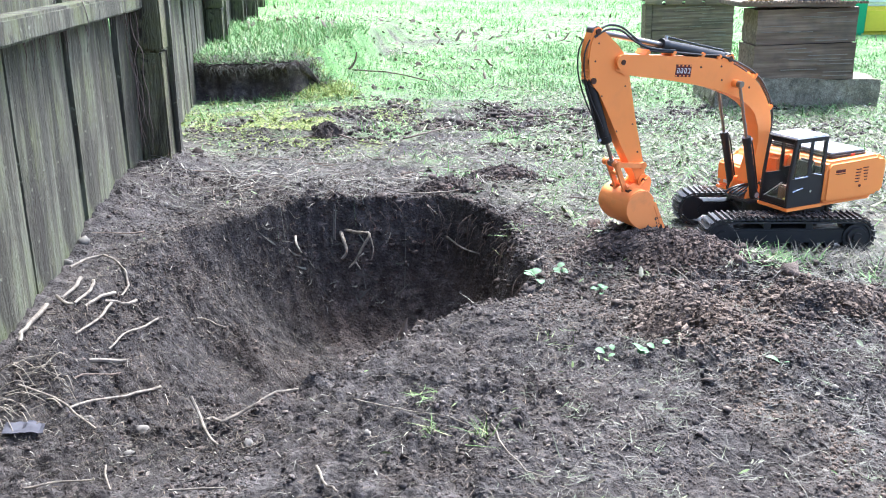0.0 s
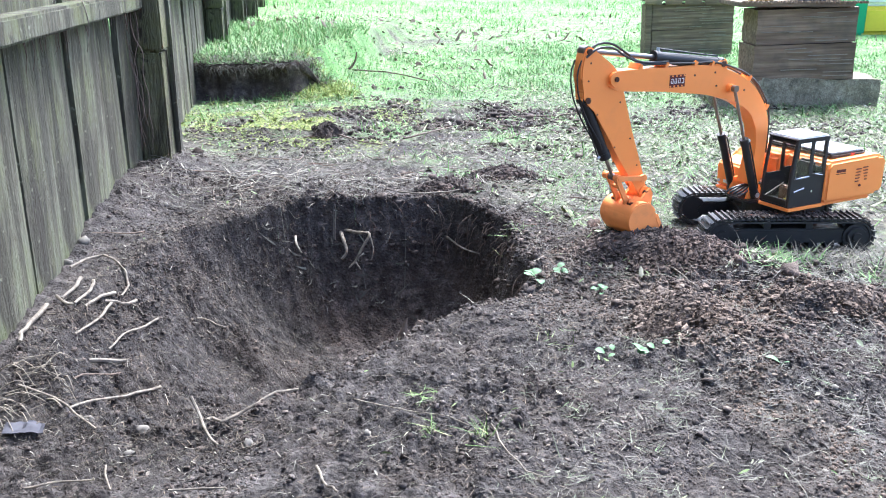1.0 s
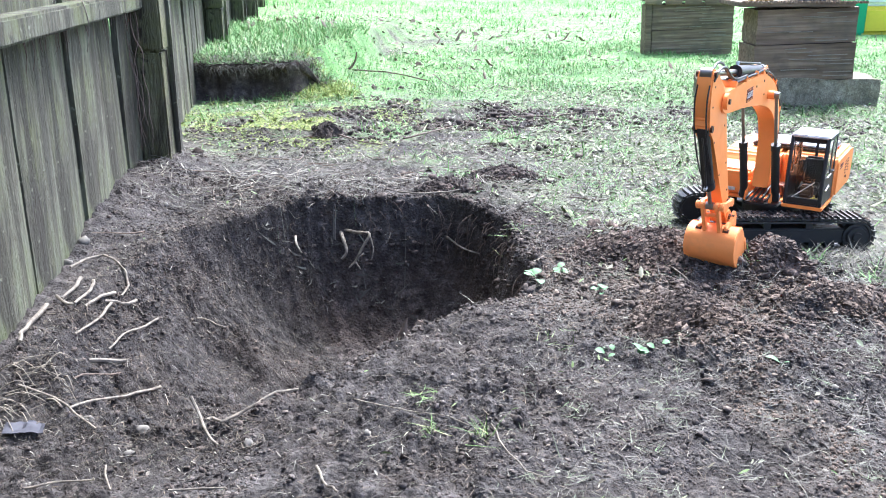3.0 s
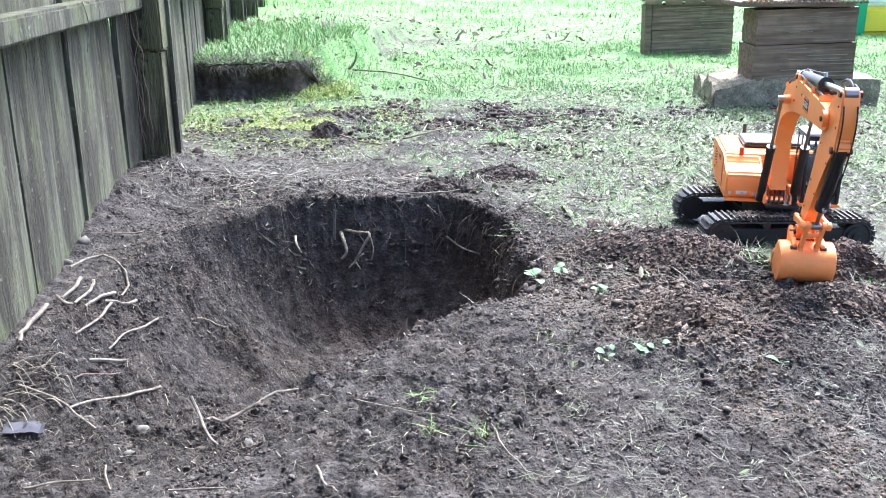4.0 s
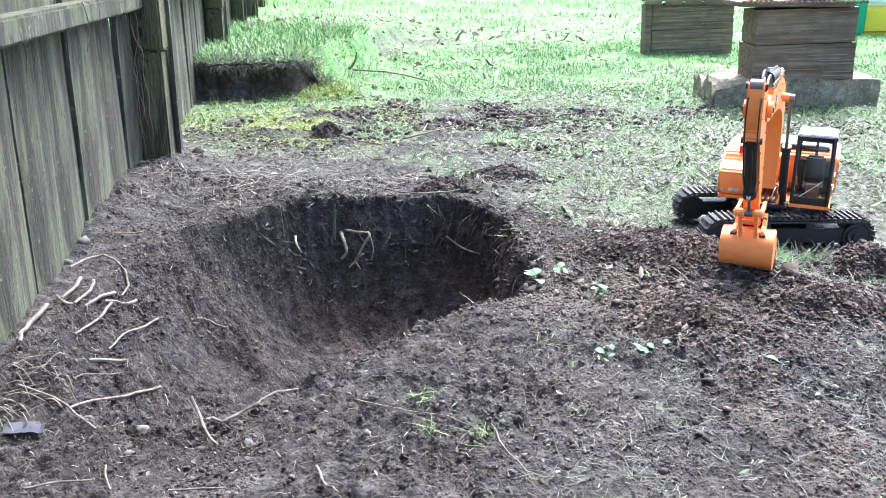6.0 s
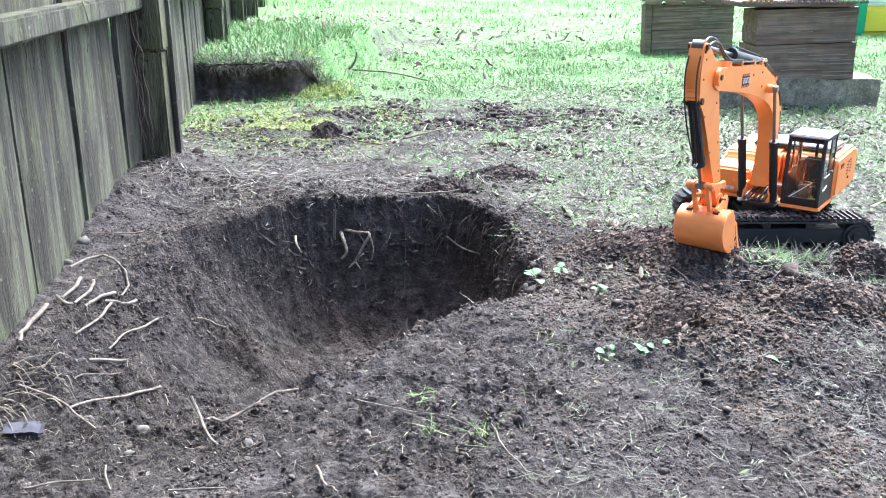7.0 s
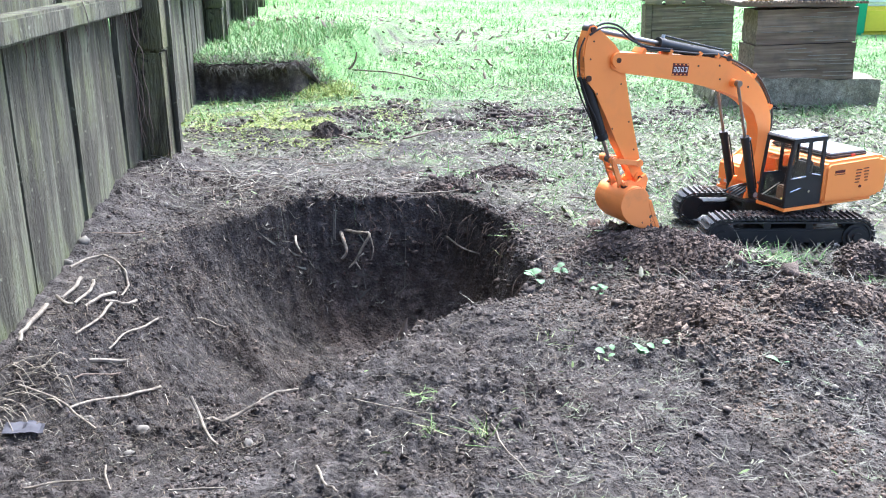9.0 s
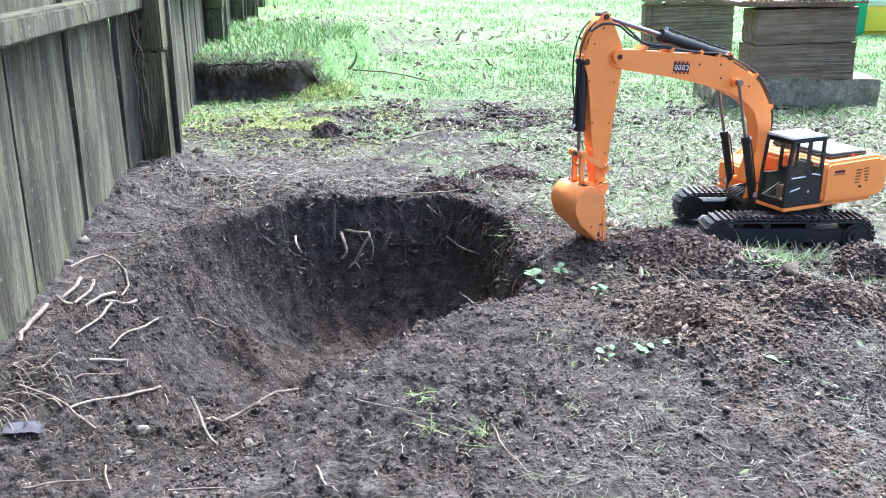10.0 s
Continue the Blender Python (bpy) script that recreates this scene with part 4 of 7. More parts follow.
def checker_logo(parent, x, z, tilt, y, s):
    """A dark square sign of small tiles with pale strokes, drawn as plain shapes."""
    m = Matrix.Translation((x, y, z)) @ pose(0, 0, 0, 0, -tilt)
    plate = part("sign_plate", box(-0.0155, 0.0155, -0.0004, 0.0004, -0.0095, 0.0095, 0, 1), DARK_RED, parent, "dark checkered sign with pale strokes")
    plate.matrix_basis = m @ Matrix.Diagonal((1.28, 1.0, 1.28, 1))
    bm = bmesh.new()
    for k in range(4):
        cx = -0.0108 + k * 0.0072
        for dx, dz, w, h in ((-0.0018, 0, 0.0013, 0.0075), (0, 0.0032, 0.0042, 0.0013), (0, -0.0032, 0.0042, 0.0013), (0.0018, -0.001, 0.0013, 0.004)):
            if k == 0 and dx > 0:
                continue
            bmesh.ops.create_cube(bm, size=1.0, matrix=Matrix.Translation((cx + dx, s * 0.0007, dz)) @ Matrix.Diagonal((w, 0.0006, h, 1)))
    part("sign_strokes", bm, WHITE_PRINT, plate)
    bm = bmesh.new()
    for k in range(8):
        for zz in (-0.0078, 0.0078):
            if (k + (zz > 0)) % 2:
                bmesh.ops.create_cube(bm, size=1.0, matrix=Matrix.Translation((-0.0135 + k * 0.0039, s * 0.0006, zz)) @ Matrix.Diagonal((0.003, 0.0005, 0.0024, 1)))
    part("sign_checks", bm, ORANGE, plate)


def curve_pts(pts, n=5):
    """Rounds a line of x, z points."""
    P = [Vector((a, 0, b)) for a, b in pts]
    out = []
    for i in range(len(P) - 1):
        a, b, c, d = P[max(i - 1, 0)], P[i], P[i + 1], P[min(i + 2, len(P) - 1)]
        for k in range(n):
            t = k / n
            v = 0.5 * (2 * b + (c - a) * t + (2 * a - 5 * b + 4 * c - d) * t * t + (3 * b - a - 3 * c + d) * t ** 3)
            out.append((v.x, v.z))
    return out + [pts[-1]]


def boom_z(x, z):
    """The back of the boom is a little lower than its first outline."""
    return z - 0.0095 * math.exp(-((x - 0.22) / 0.11) ** 2)


def build_boom():
    top = curve_pts([(-0.016, 0.010), (0.020, 0.075), (0.056, 0.128), (0.110, 0.160), (0.175, 0.172), (0.262, 0.152), (0.370, 0.083), (0.482, 0.012)], 4)
    low = curve_pts([(0.480, -0.016), (0.452, -0.014), (0.336, 0.048), (0.236, 0.099), (0.152, 0.120), (0.090, 0.107), (0.046, 0.060), (0.016, -0.012)], 4)
    bm = slab([(x, boom_z(x, z)) for x, z in top + low], -0.0185, 0.0185, 0.0035, 2)
    b = part("boom", bm, ORANGE, excavator, smooth=True)
    for s in (1, -1):
        part("tip_boss", rod((TIP.x, s * 0.0175, 0), (TIP.x, s * 0.026, 0), 0.014, sides=22), ORANGE, b)
        part("tip_pin", rod((TIP.x, s * 0.0255, 0), (TIP.x, s * 0.0285, 0), 0.005, sides=12), PIN_STEEL, b)
        part("cylinder_boss", rod((BOOM_CYL_PIN.x, s * 0.0175, BOOM_CYL_PIN.z), (BOOM_CYL_PIN.x, s * 0.033, BOOM_CYL_PIN.z), 0.0085, sides=16), ORANGE, b)
        part("cylinder_pin", rod((BOOM_CYL_PIN.x, s * 0.032, BOOM_CYL_PIN.z), (BOOM_CYL_PIN.x, s * 0.041, BOOM_CYL_PIN.z), 0.0052, sides=12), PIN_STEEL, b)
        part("cylinder_lug", slab([(0.221, 0.140), (0.271, 0.122), (0.255, 0.159), (0.243, 0.171), (0.231, 0.165)], s * 0.012 - 0.003, s * 0.012 + 0.003, 0.001), ORANGE, b)
        for x, z in ((0.255, 0.133), (0.235, 0.113), (0.300, 0.102), (0.160, 0.143)):
            part("rivet", rod((x, s * 0.018, z), (x, s * 0.0195, z), 0.0022, sides=8), PIN_STEEL, b)
        checker_logo(b, 0.3335, 0.0715, -math.degrees(math.atan2(0.071, 0.112)), s * 0.0189, s)
    part("lug_pin", rod((ARM_CYL_BASE.x, -0.018, ARM_CYL_BASE.z), (ARM_CYL_BASE.x, 0.018, ARM_CYL_BASE.z), 0.006, sides=14), PIN_STEEL, b)
    for x, z in ((0.43, 0.047), (0.375, 0.082), (0.31, 0.120), (0.27, 0.142), (0.16, 0.169), (0.075, 0.145)):
        part("hose_clip", box(x - 0.004, x + 0.004, -0.019, 0.019, z - 0.004, z + 0.008, 0.001), ORANGE, b)
    for y in (0.016, 0.008, -0.012):
        part("hose", tube([(0.01, y, 0.068), (0.060, y, 0.139), (0.115, y, 0.168), (0.175, y, 0.174), (0.262, y, 0.152), (0.31, y, 0.124), (0.375, y, 0.087), (0.43, y, 0.054)], 0.0024, 6), HOSE, b)
    # loops that pass over to the arm
    for y, lift in ((0.016, 0.0), (0.006, 0.008)):
        part("hose_loop", tube([(0.375, y, 0.091), (0.430, y, 0.060), (0.470, y, 0.049 + lift), (0.510, y, 0.046 + lift), (0.540, y, 0.028 + lift), (0.554, y, 0.002)], 0.0024, 6), HOSE, b)
    slim = Matrix.Diagonal((1, 0.90, 1, 1))
    for ob in (b, *b.children):
        if ob.name.startswith("sign_plate"):
            ob.matrix_basis = slim @ ob.matrix_basis
        else:
            ob.data.transform(slim)
    return b


def build_arm():
    outline = [(-0.076, 0.045), (-0.081, 0.036), (-0.073, 0.024), (-0.060, 0.017), (-0.028, -0.005), (0.0, -0.020), (0.030, -0.016), (0.120, -0.013), (0.224, -0.014),
               (0.263, -0.016), (0.269, -0.005), (0.261, 0.007), (0.232, 0.010), (0.205, 0.020), (0.16, 0.032), (0.10, 0.045), (0.040, 0.057), (0.020, 0.075), (0.006, 0.078), (-0.004, 0.068), (-0.030, 0.070), (-0.052, 0.061)]
    a = part("arm", slab(outline, -0.0165, 0.0165, 0.003, 2), ORANGE, excavator, smooth=True)
    for s in (1, -1):
        part("rod_pin", rod((ARM_CYL_PIN.x, s * 0.016, ARM_CYL_PIN.z), (ARM_CYL_PIN.x, s * 0.021, ARM_CYL_PIN.z), 0.0055, sides=12), PIN_STEEL, a)
        part("cylinder_pin", rod((BKT_CYL_BASE.x, s * 0.015, BKT_CYL_BASE.z), (BKT_CYL_BASE.x, s * 0.0205, BKT_CYL_BASE.z), 0.006, sides=12), PIN_STEEL, a)
        part("link_pin", rod((ROCKER.x, s * 0.015, ROCKER.z), (ROCKER.x, s * 0.026, ROCKER.z), 0.0055, sides=12), PIN_STEEL, a)
        part("bucket_pin", rod((BPIN.x, s * 0.015, BPIN.z), (BPIN.x, s * 0.034, BPIN.z), 0.0055, sides=12), PIN_STEEL, a)
        part("end_boss", rod((BPIN.x, s * 0.016, BPIN.z), (BPIN.x, s * 0.020, BPIN.z), 0.013, sides=18), ORANGE, a)
        for x, z in ((0.05, 0.055), (0.05, -0.002), (0.13, 0.036), (0.13, -0.004), (-0.05, 0.04), (-0.02, 0.055), (0.19, -0.004)):
            part("rivet", rod((x, s * 0.016, z), (x, s * 0.0175, z), 0.0018, sides=8), PIN_STEEL, a)
    for y in (0.0125, -0.0125):
        part("hose", tube([(-0.062, y, 0.056), (-0.040, y, 0.073), (0.0, y, 0.082), (0.05, y, 0.078), (0.10, y, 0.066), (0.13, y * 0.7, 0.060)], 0.0016, 6), HOSE, a)
    slim = Matrix.Diagonal((1, 0.82, 1, 1))
    for ob in (a, *a.children):
        ob.data.transform(slim)
    return a


def build_bucket():
    """Bucket about its hinge: the shell, two side plates, lugs, teeth and wear strips."""
    W = 0.049
    shell = curve_pts([(-0.018, 0.030), (-0.026, 0.066), (-0.020, 0.108), (0.002, 0.131), (0.032, 0.128), (0.062, 0.100), (0.088, 0.046), (0.112, -0.014)], 5)
    inner = []
    for i, (x, z) in enumerate(shell):
        a, b = shell[max(i - 1, 0)], shell[min(i + 1, len(shell) - 1)]
        d = Vector((b[0] - a[0], b[1] - a[1])).normalized()
        inner.append((x - d.y * 0.003, z - d.x * 0.003))
    bm = bmesh.new()
    rows = []
    for y in (-W, W):
        rows.append([bm.verts.new((x, y, z)) for x, z in shell])
        rows.append([bm.verts.new((x, y, z)) for x, z in inner])
    n = len(shell)
    for i in range(n - 1):
        bm.faces.new((rows[0][i], rows[0][i + 1], rows[2][i + 1], rows[2][i]))
        bm.faces.new((rows[1][i], rows[3][i], rows[3][i + 1], rows[1][i + 1]))
        bm.faces.new((rows[0][i], rows[1][i], rows[1][i + 1], rows[0][i + 1]))
        bm.faces.new((rows[2][i], rows[2][i + 1], rows[3][i + 1], rows[3][i]))
    for i in (0, n - 1):
        bm.faces.new((rows[0][i], rows[2][i], rows[3][i], rows[1][i]))
    bk = part("bucket", bm, ORANGE_WORN, excavator, "orange digging bucket, soil-stained at the lip", smooth=True)
    plate = [(x, z) for x, z in shell[::2]] + [shell[-1], (0.098, -0.020), (0.055, -0.004), (0.022, 0.004), (0.004, 0.016)]
    for s in (1, -1):
        part("side_plate", slab(plate, s * W - 0.0016, s * W + 0.0016, 0.0006, 1), ORANGE_WORN, bk)
        part("edge_strip", slab([(0.020, 0.001), (0.060, -0.008), (0.104, -0.022), (0.114, -0.018), (0.110, -0.008), (0.062, 0.006), (0.026, 0.014)], s * W - 0.003, s * W + 0.003, 0.001, 1), ORANGE_WORN, bk)
        part("lug", slab([(-0.010, -0.008), (0.004, -0.012), (0.026, -0.002), (0.040, 0.010), (0.034, 0.045), (0.008, 0.052), (-0.006, 0.046), (-0.008, 0.028), (0.004, 0.018)], s * 0.0245 - 0.0035, s * 0.0245 + 0.0035, 0.0012), ORANGE_WORN, bk)
        part("lug_pin", rod((LUG.x, s * 0.02, LUG.z), (LUG.x, s * 0.031, LUG.z), 0.005, sides=12), PIN_STEEL, bk)
        part("side_hole", rod((0.07, s * (W - 0.001), 0.052), (0.07, s * (W + 0.002), 0.052), 0.0025, sides=8), BLACK, bk)
    for k in range(5):
        y = -W + 0.008 + k * (2 * W - 0.016) / 4
        part("tooth", slab([(0.098, 0.012), (0.106, 0.016), (0.128, -0.034), (0.124, -0.036), (0.104, -0.008)], y - 0.005, y + 0.005, 0.001, 1), ORANGE_WORN, bk)
    part("lip", slab([(0.094, 0.032), (0.0985, 0.034), (0.117, -0.012), (0.112, -0.016)], -W, W, 0.0008, 1), ORANGE_WORN, bk)
    part("top_cover", slab([(-0.020, 0.026), (-0.024, 0.034), (0.0, 0.020), (0.012, 0.010), (0.010, 0.004), (-0.002, 0.010)], -W, W, 0.001, 1), ORANGE_WORN, bk)
    d = bmesh.new()
    rnd = random.Random(8)
    for k in range(150):
        t = rnd.random()
        x, z = 0.075 + 0.045 * t, 0.06 - 0.095 * t
        y = rnd.uniform(-W, W)
        if rnd.random() < 0.45:
            y = rnd.choice((-1, 1)) * (W + 0.001)
            x, z = 0.060 + rnd.random() * 0.05, rnd.uniform(-0.012, 0.018)
        bmesh.ops.create_icosphere(d, subdivisions=1, radius=rnd.uniform(0.0015, 0.005), matrix=Matrix.Translation((x, y, z)) @ Matrix.Diagonal((1, 0.6, 1, 1)))
    tagged(part("stuck_soil", d, SOIL_LIGHT, bk, "dry soil stuck to the lip"), kind="stuff")
    fit = Matrix.Diagonal((0.81, 0.94, 0.555, 1.0))
    fit = Matrix.Translation((0.025, 0, 0)) @ fit
    for ob in (bk, *bk.children):
        if not ob.name.startswith("lug"):
            ob.data.transform(fit)
    return bk


def cylinder(name, length, r, rod_len, rod_r):
    """Barrel and rod lie along x, each from its own pin."""
    bm = rod((-0.004, 0, 0), (length, 0, 0), r, sides=20)
    rod((length - 0.012, 0, 0), (length + 0.002, 0, 0), r * 1.13, sides=20, bm=bm)
    rod((-0.006, 0, 0), (0.010, 0, 0), r * 1.08, sides=20, bm=bm)
    rod((0, -r * 1.1, 0), (0, r * 1.1, 0), r * 0.9, sides=14, bm=bm)
    barrel = part(name + "_barrel", bm, BLACK, excavator, "black hydraulic barrel", smooth=True)
    part("port", rod((length - 0.008, 0, r * 0.8), (length - 0.008, 0, r * 1.7), 0.0035, sides=8), SILVER, barrel)
    part("feed_hose", tube([(length - 0.008, 0, r * 1.5), (length * 0.8, 0.002, r * 1.45), (length * 0.4, 0.003, r * 1.3), (0.01, 0.002, r * 1.25)], 0.0016, 6), HOSE, barrel)
    rd = rod((-rod_len, 0, 0), (-0.004, 0, 0), rod_r, sides=14)
    rod((0, -rod_r * 1.9, 0), (0, rod_r * 1.9, 0), rod_r * 2.0, sides=14, bm=rd)
    return barrel, part(name + "_rod", rd, DULL_ROD, excavator, "dull steel piston rod", smooth=True)


UPPER, BOOM, ARM, BUCKET = build_upper(), build_boom(), build_arm(), build_bucket()
BOOM_CYLS = [(s, *cylinder("boom_cylinder", 0.134, 0.0084, 0.128, 0.0034)) for s in (1, -1)]
ARM_CYL = cylinder("arm_cylinder", 0.175, 0.0115, 0.17, 0.0052)
BKT_CYL = cylinder("bucket_cylinder", 0.132, 0.0105, 0.12, 0.0036)


def link(length, y, w):
    bm = rod((0, y - w, 0), (0, y + w, 0), 0.0078, sides=14)
    rod((length, y - w, 0), (length, y + w, 0), 0.0078, sides=14, bm=bm)
    slab([(0, -0.005), (length, -0.005), (length, 0.005), (0, 0.005)], y - w, y + w, bm=bm)
    return bm


ROCK = part("rocker_link", link(ROCK_L, 0.0215, 0.003), ORANGE_WORN, excavator)
part("rocker_side", link(ROCK_L, -0.0215, 0.003), ORANGE_WORN, ROCK)
part("rocker_bar", rod((ROCK_L, -0.026, 0), (ROCK_L, 0.026, 0), 0.005, sides=12), ORANGE_WORN, ROCK)
PUSH = part("push_link", link(PUSH_L, 0.0135, 0.0032), ORANGE_WORN, excavator)
part("push_side", link(PUSH_L, -0.0135, 0.0032), ORANGE_WORN, PUSH)
part("push_bar", rod((PUSH_L * 0.62, -0.0135, 0), (PUSH_L * 0.62, 0.0135, 0), 0.004, sides=10), ORANGE_WORN, PUSH)


# ---- scattered growth and soil ----
STEM = mat_blades("dry_stem", (0.0, (0.07, 0.06, 0.05)), (0.6, (0.17, 0.155, 0.13)), (1.0, (0.36, 0.34, 0.30)), rough=0.8)
FIBRE = mat_blades("root_fibre", (0.0, (0.035, 0.028, 0.023)), (0.6, (0.08, 0.062, 0.05)), (1.0, (0.17, 0.14, 0.11)), rough=0.9)

def mesh_from(name, co, faces, material, label, category, smooth_faces=False):
    """One object of kind stuff out of arrays; faces all have the same number of corners."""
    me = bpy.data.meshes.new(name)
    k = faces.shape[1]
    me.vertices.add(len(co))
    me.vertices.foreach_set("co", co.astype(np.float32).ravel())
    me.loops.add(faces.size)
    me.loops.foreach_set("vertex_index", faces.astype(np.int32).ravel())
    me.polygons.add(len(faces))
    me.polygons.foreach_set("loop_start", np.arange(len(faces), dtype=np.int32) * k)
    me.update()
    me.validate()
    if smooth_faces:
        me.polygons.foreach_set("use_smooth", np.ones(len(faces), bool))
    me.materials.append(material)
    return tagged(new(name, me), label, category, kind="stuff")


def blades(name, xy, length, width, up, bend, material, label, category, rng, lift=0.0, az=None):
    """Grass blades: tapered strips of three joints. up: 1 stands, 0 lies flat; az: their directions."""
    n = len(xy)
    z = height(xy[:, 0], xy[:, 1]) + lift
    az = rng.uniform(0, 2 * np.pi, n) if az is None else az
    out = np.stack([np.cos(az), np.sin(az), np.zeros(n)], 1)
    side = np.stack([-np.sin(az), np.cos(az), np.zeros(n)], 1)
    roll = rng.uniform(-0.7, 0.7, n)
    side = side * np.cos(roll)[:, None] + np.array([0, 0, 1.0]) * np.sin(roll)[:, None]
    base = np.stack([xy[:, 0], xy[:, 1], z], 1)
    tilt = np.arccos(np.clip(up, -1, 1))
    co, prev, m = [], base, 4
    for k in range(m):
        w = width * (1 - (k / (m - 1)) ** 1.6 * 0.92) / 2
        co += [prev - side * w[:, None], prev + side * w[:, None]]
        a = tilt + bend * (k / (m - 1))
        prev = prev + (out * np.sin(a)[:, None] + np.array([0, 0, 1.0]) * np.cos(a)[:, None]) * (length / (m - 1))[:, None]
    co = np.stack(co, 1)                                   # n, 8, 3
    ground = height(co[..., 0], co[..., 1], False)
    co[..., 2] = np.maximum(co[..., 2], ground + 0.003 + 0.004 * rng.random((n, 1)))
    quad = np.array([[0, 1, 3, 2], [2, 3, 5, 4], [4, 5, 7, 6]])
    faces = (np.arange(n)[:, None, None] * 8 + quad[None]).reshape(-1, 4)
    return mesh_from(name, co.reshape(-1, 3), faces, material, label, category)


def leaves(name, xy, size, material, label, category, rng, steep=0.45, lift=0.002):
    """Small folded leaf scraps lying about."""
    n = len(xy)
    z = height(xy[:, 0], xy[:, 1]) + lift + rng.uniform(0, 0.006, n)
    az = rng.uniform(0, 2 * np.pi, n)
    tilt = rng.normal(0, steep, (n, 2))
    shape = np.array([[-1, 0, 0], [-0.25, 0.42, 0.12], [0.45, 0.36, 0.1], [1, 0, 0.02], [0.45, -0.36, 0.1], [-0.25, -0.42, 0.12]])
    L = shape[None] * size[:, None, None] * np.stack([np.ones(n), rng.uniform(0.22, 1.0, n), rng.uniform(-1.5, 2.5, n)], 1)[:, None, :]
    L[..., 2] += L[..., 0] * tilt[:, :1] + L[..., 1] * tilt[:, 1:]
    c, s = np.cos(az)[:, None], np.sin(az)[:, None]
    co = np.stack([L[..., 0] * c - L[..., 1] * s, L[..., 0] * s + L[..., 1] * c, L[..., 2]], -1) + np.stack([xy[:, 0], xy[:, 1], z], 1)[:, None, :]
    co[..., 2] = np.maximum(co[..., 2], z[:, None] - 0.002)
    quad = np.array([[0, 1, 2, 3], [0, 3, 4, 5]])
    faces = (np.arange(n)[:, None, None] * 6 + quad[None]).reshape(-1, 4)
    return mesh_from(name, co.reshape(-1, 3), faces, material, label, category)


def ball(cuts):
    bm = bmesh.new()
    bmesh.ops.create_icosphere(bm, subdivisions=cuts, radius=1.0)
    co = np.array([v.co[:] for v in bm.verts])
    fa = np.array([[v.index for v in f.verts] for f in bm.faces])
    bm.free()
    return co, fa


FINE_BALL, CRUMB_BALL = ball(2), ball(1)


def lumps(xyz, size, rng, squash=0.75, rough=0.42, shape=None):
    """Arrays of many uneven soil lumps."""
    BALL_CO, BALL_FA = shape or FINE_BALL
    n = len(xyz)
    co = np.repeat(BALL_CO[None], n, 0)
    for f, a in ((1.3, rough), (3.1, rough * 0.6), (6.3, rough * 0.35)):
        ph = rng.uniform(0, 50, (n, 1, 3))
        q = BALL_CO[None] * f + ph
        co = co * (1 + a * (np.sin(q[..., :1] * 2.1 + q[..., 1:2]) * np.sin(q[..., 1:2] * 1.7 - q[..., 2:3]) + 0.5 * np.sin(q[..., 2:3] * 2.9 + q[..., :1])))
    rag = 0.28 if len(BALL_CO) < 20 else 0.09
    co = co * rng.uniform(1 - rag, 1 + rag, (n, len(BALL_CO), 1))
    stretch = rng.uniform(0.6, 1.4, (n, 1, 3)) * np.array([1, 1, squash])
    co = co * stretch * size[:, None, None]
    az = rng.uniform(0, 6.28, n)
    c, s = np.cos(az)[:, None], np.sin(az)[:, None]
    co = np.stack([co[..., 0] * c - co[..., 1] * s, co[..., 0] * s + co[..., 1] * c, co[..., 2]], -1) + xyz[:, None, :]
    fa = (np.arange(n)[:, None, None] * len(BALL_CO) + BALL_FA[None]).reshape(-1, 3)
    return co.reshape(-1, 3), fa


def spots(rng, n, x0, x1, y0, y1, keep):
    """n random places in a rectangle, kept with a chance keep(x, y)."""
    out = []
    total = 0
    while total < n:
        p = np.stack([rng.uniform(x0, x1, 3 * n), rng.uniform(y0, y1, 3 * n)], 1)
        p = p[rng.random(len(p)) < keep(p[:, 0], p[:, 1])]
        out.append(p)
        total += len(p)
    return np.concatenate(out)[:n]


def off_machine(x, y):
    """0 under the tracks, 1 elsewhere."""
    return 1 - ((np.abs(x - EX[0] + 0.015) < 0.20) & (np.abs(y - EX[1]) < 0.145))


def fence_front(y):
    return -0.55 - 0.11 * y - 0.044 * np.maximum(0, y - 2.5)


def off_things(x, y):
    fence = x > fence_front(y)
    block = ~((x > 1.1) & (x < 1.78) & (y > 3.59) & (y < 3.95)) & ~((x > 1.2) & (x < 1.8) & (y > 5.5) & (y < 5.8)) & ~((x > 3.0) & (y > 6.75) & (y < 7.6))
    return off_machine(x, y) * fence * block


def in_view(x, y):
    """Ground that the place shows, with a margin."""
    return np.abs(x) < 0.56 * y + 0.25


def heaps(x, y):
    return np.clip(bell(x, y, 0.47, 1.67, 0.15, 0.09) + bell(x, y, 0.44, 1.37, 0.12, 0.08, -0.9) + bell(x, y, 0.70, 1.45, 0.16, 0.07), 0, 1)


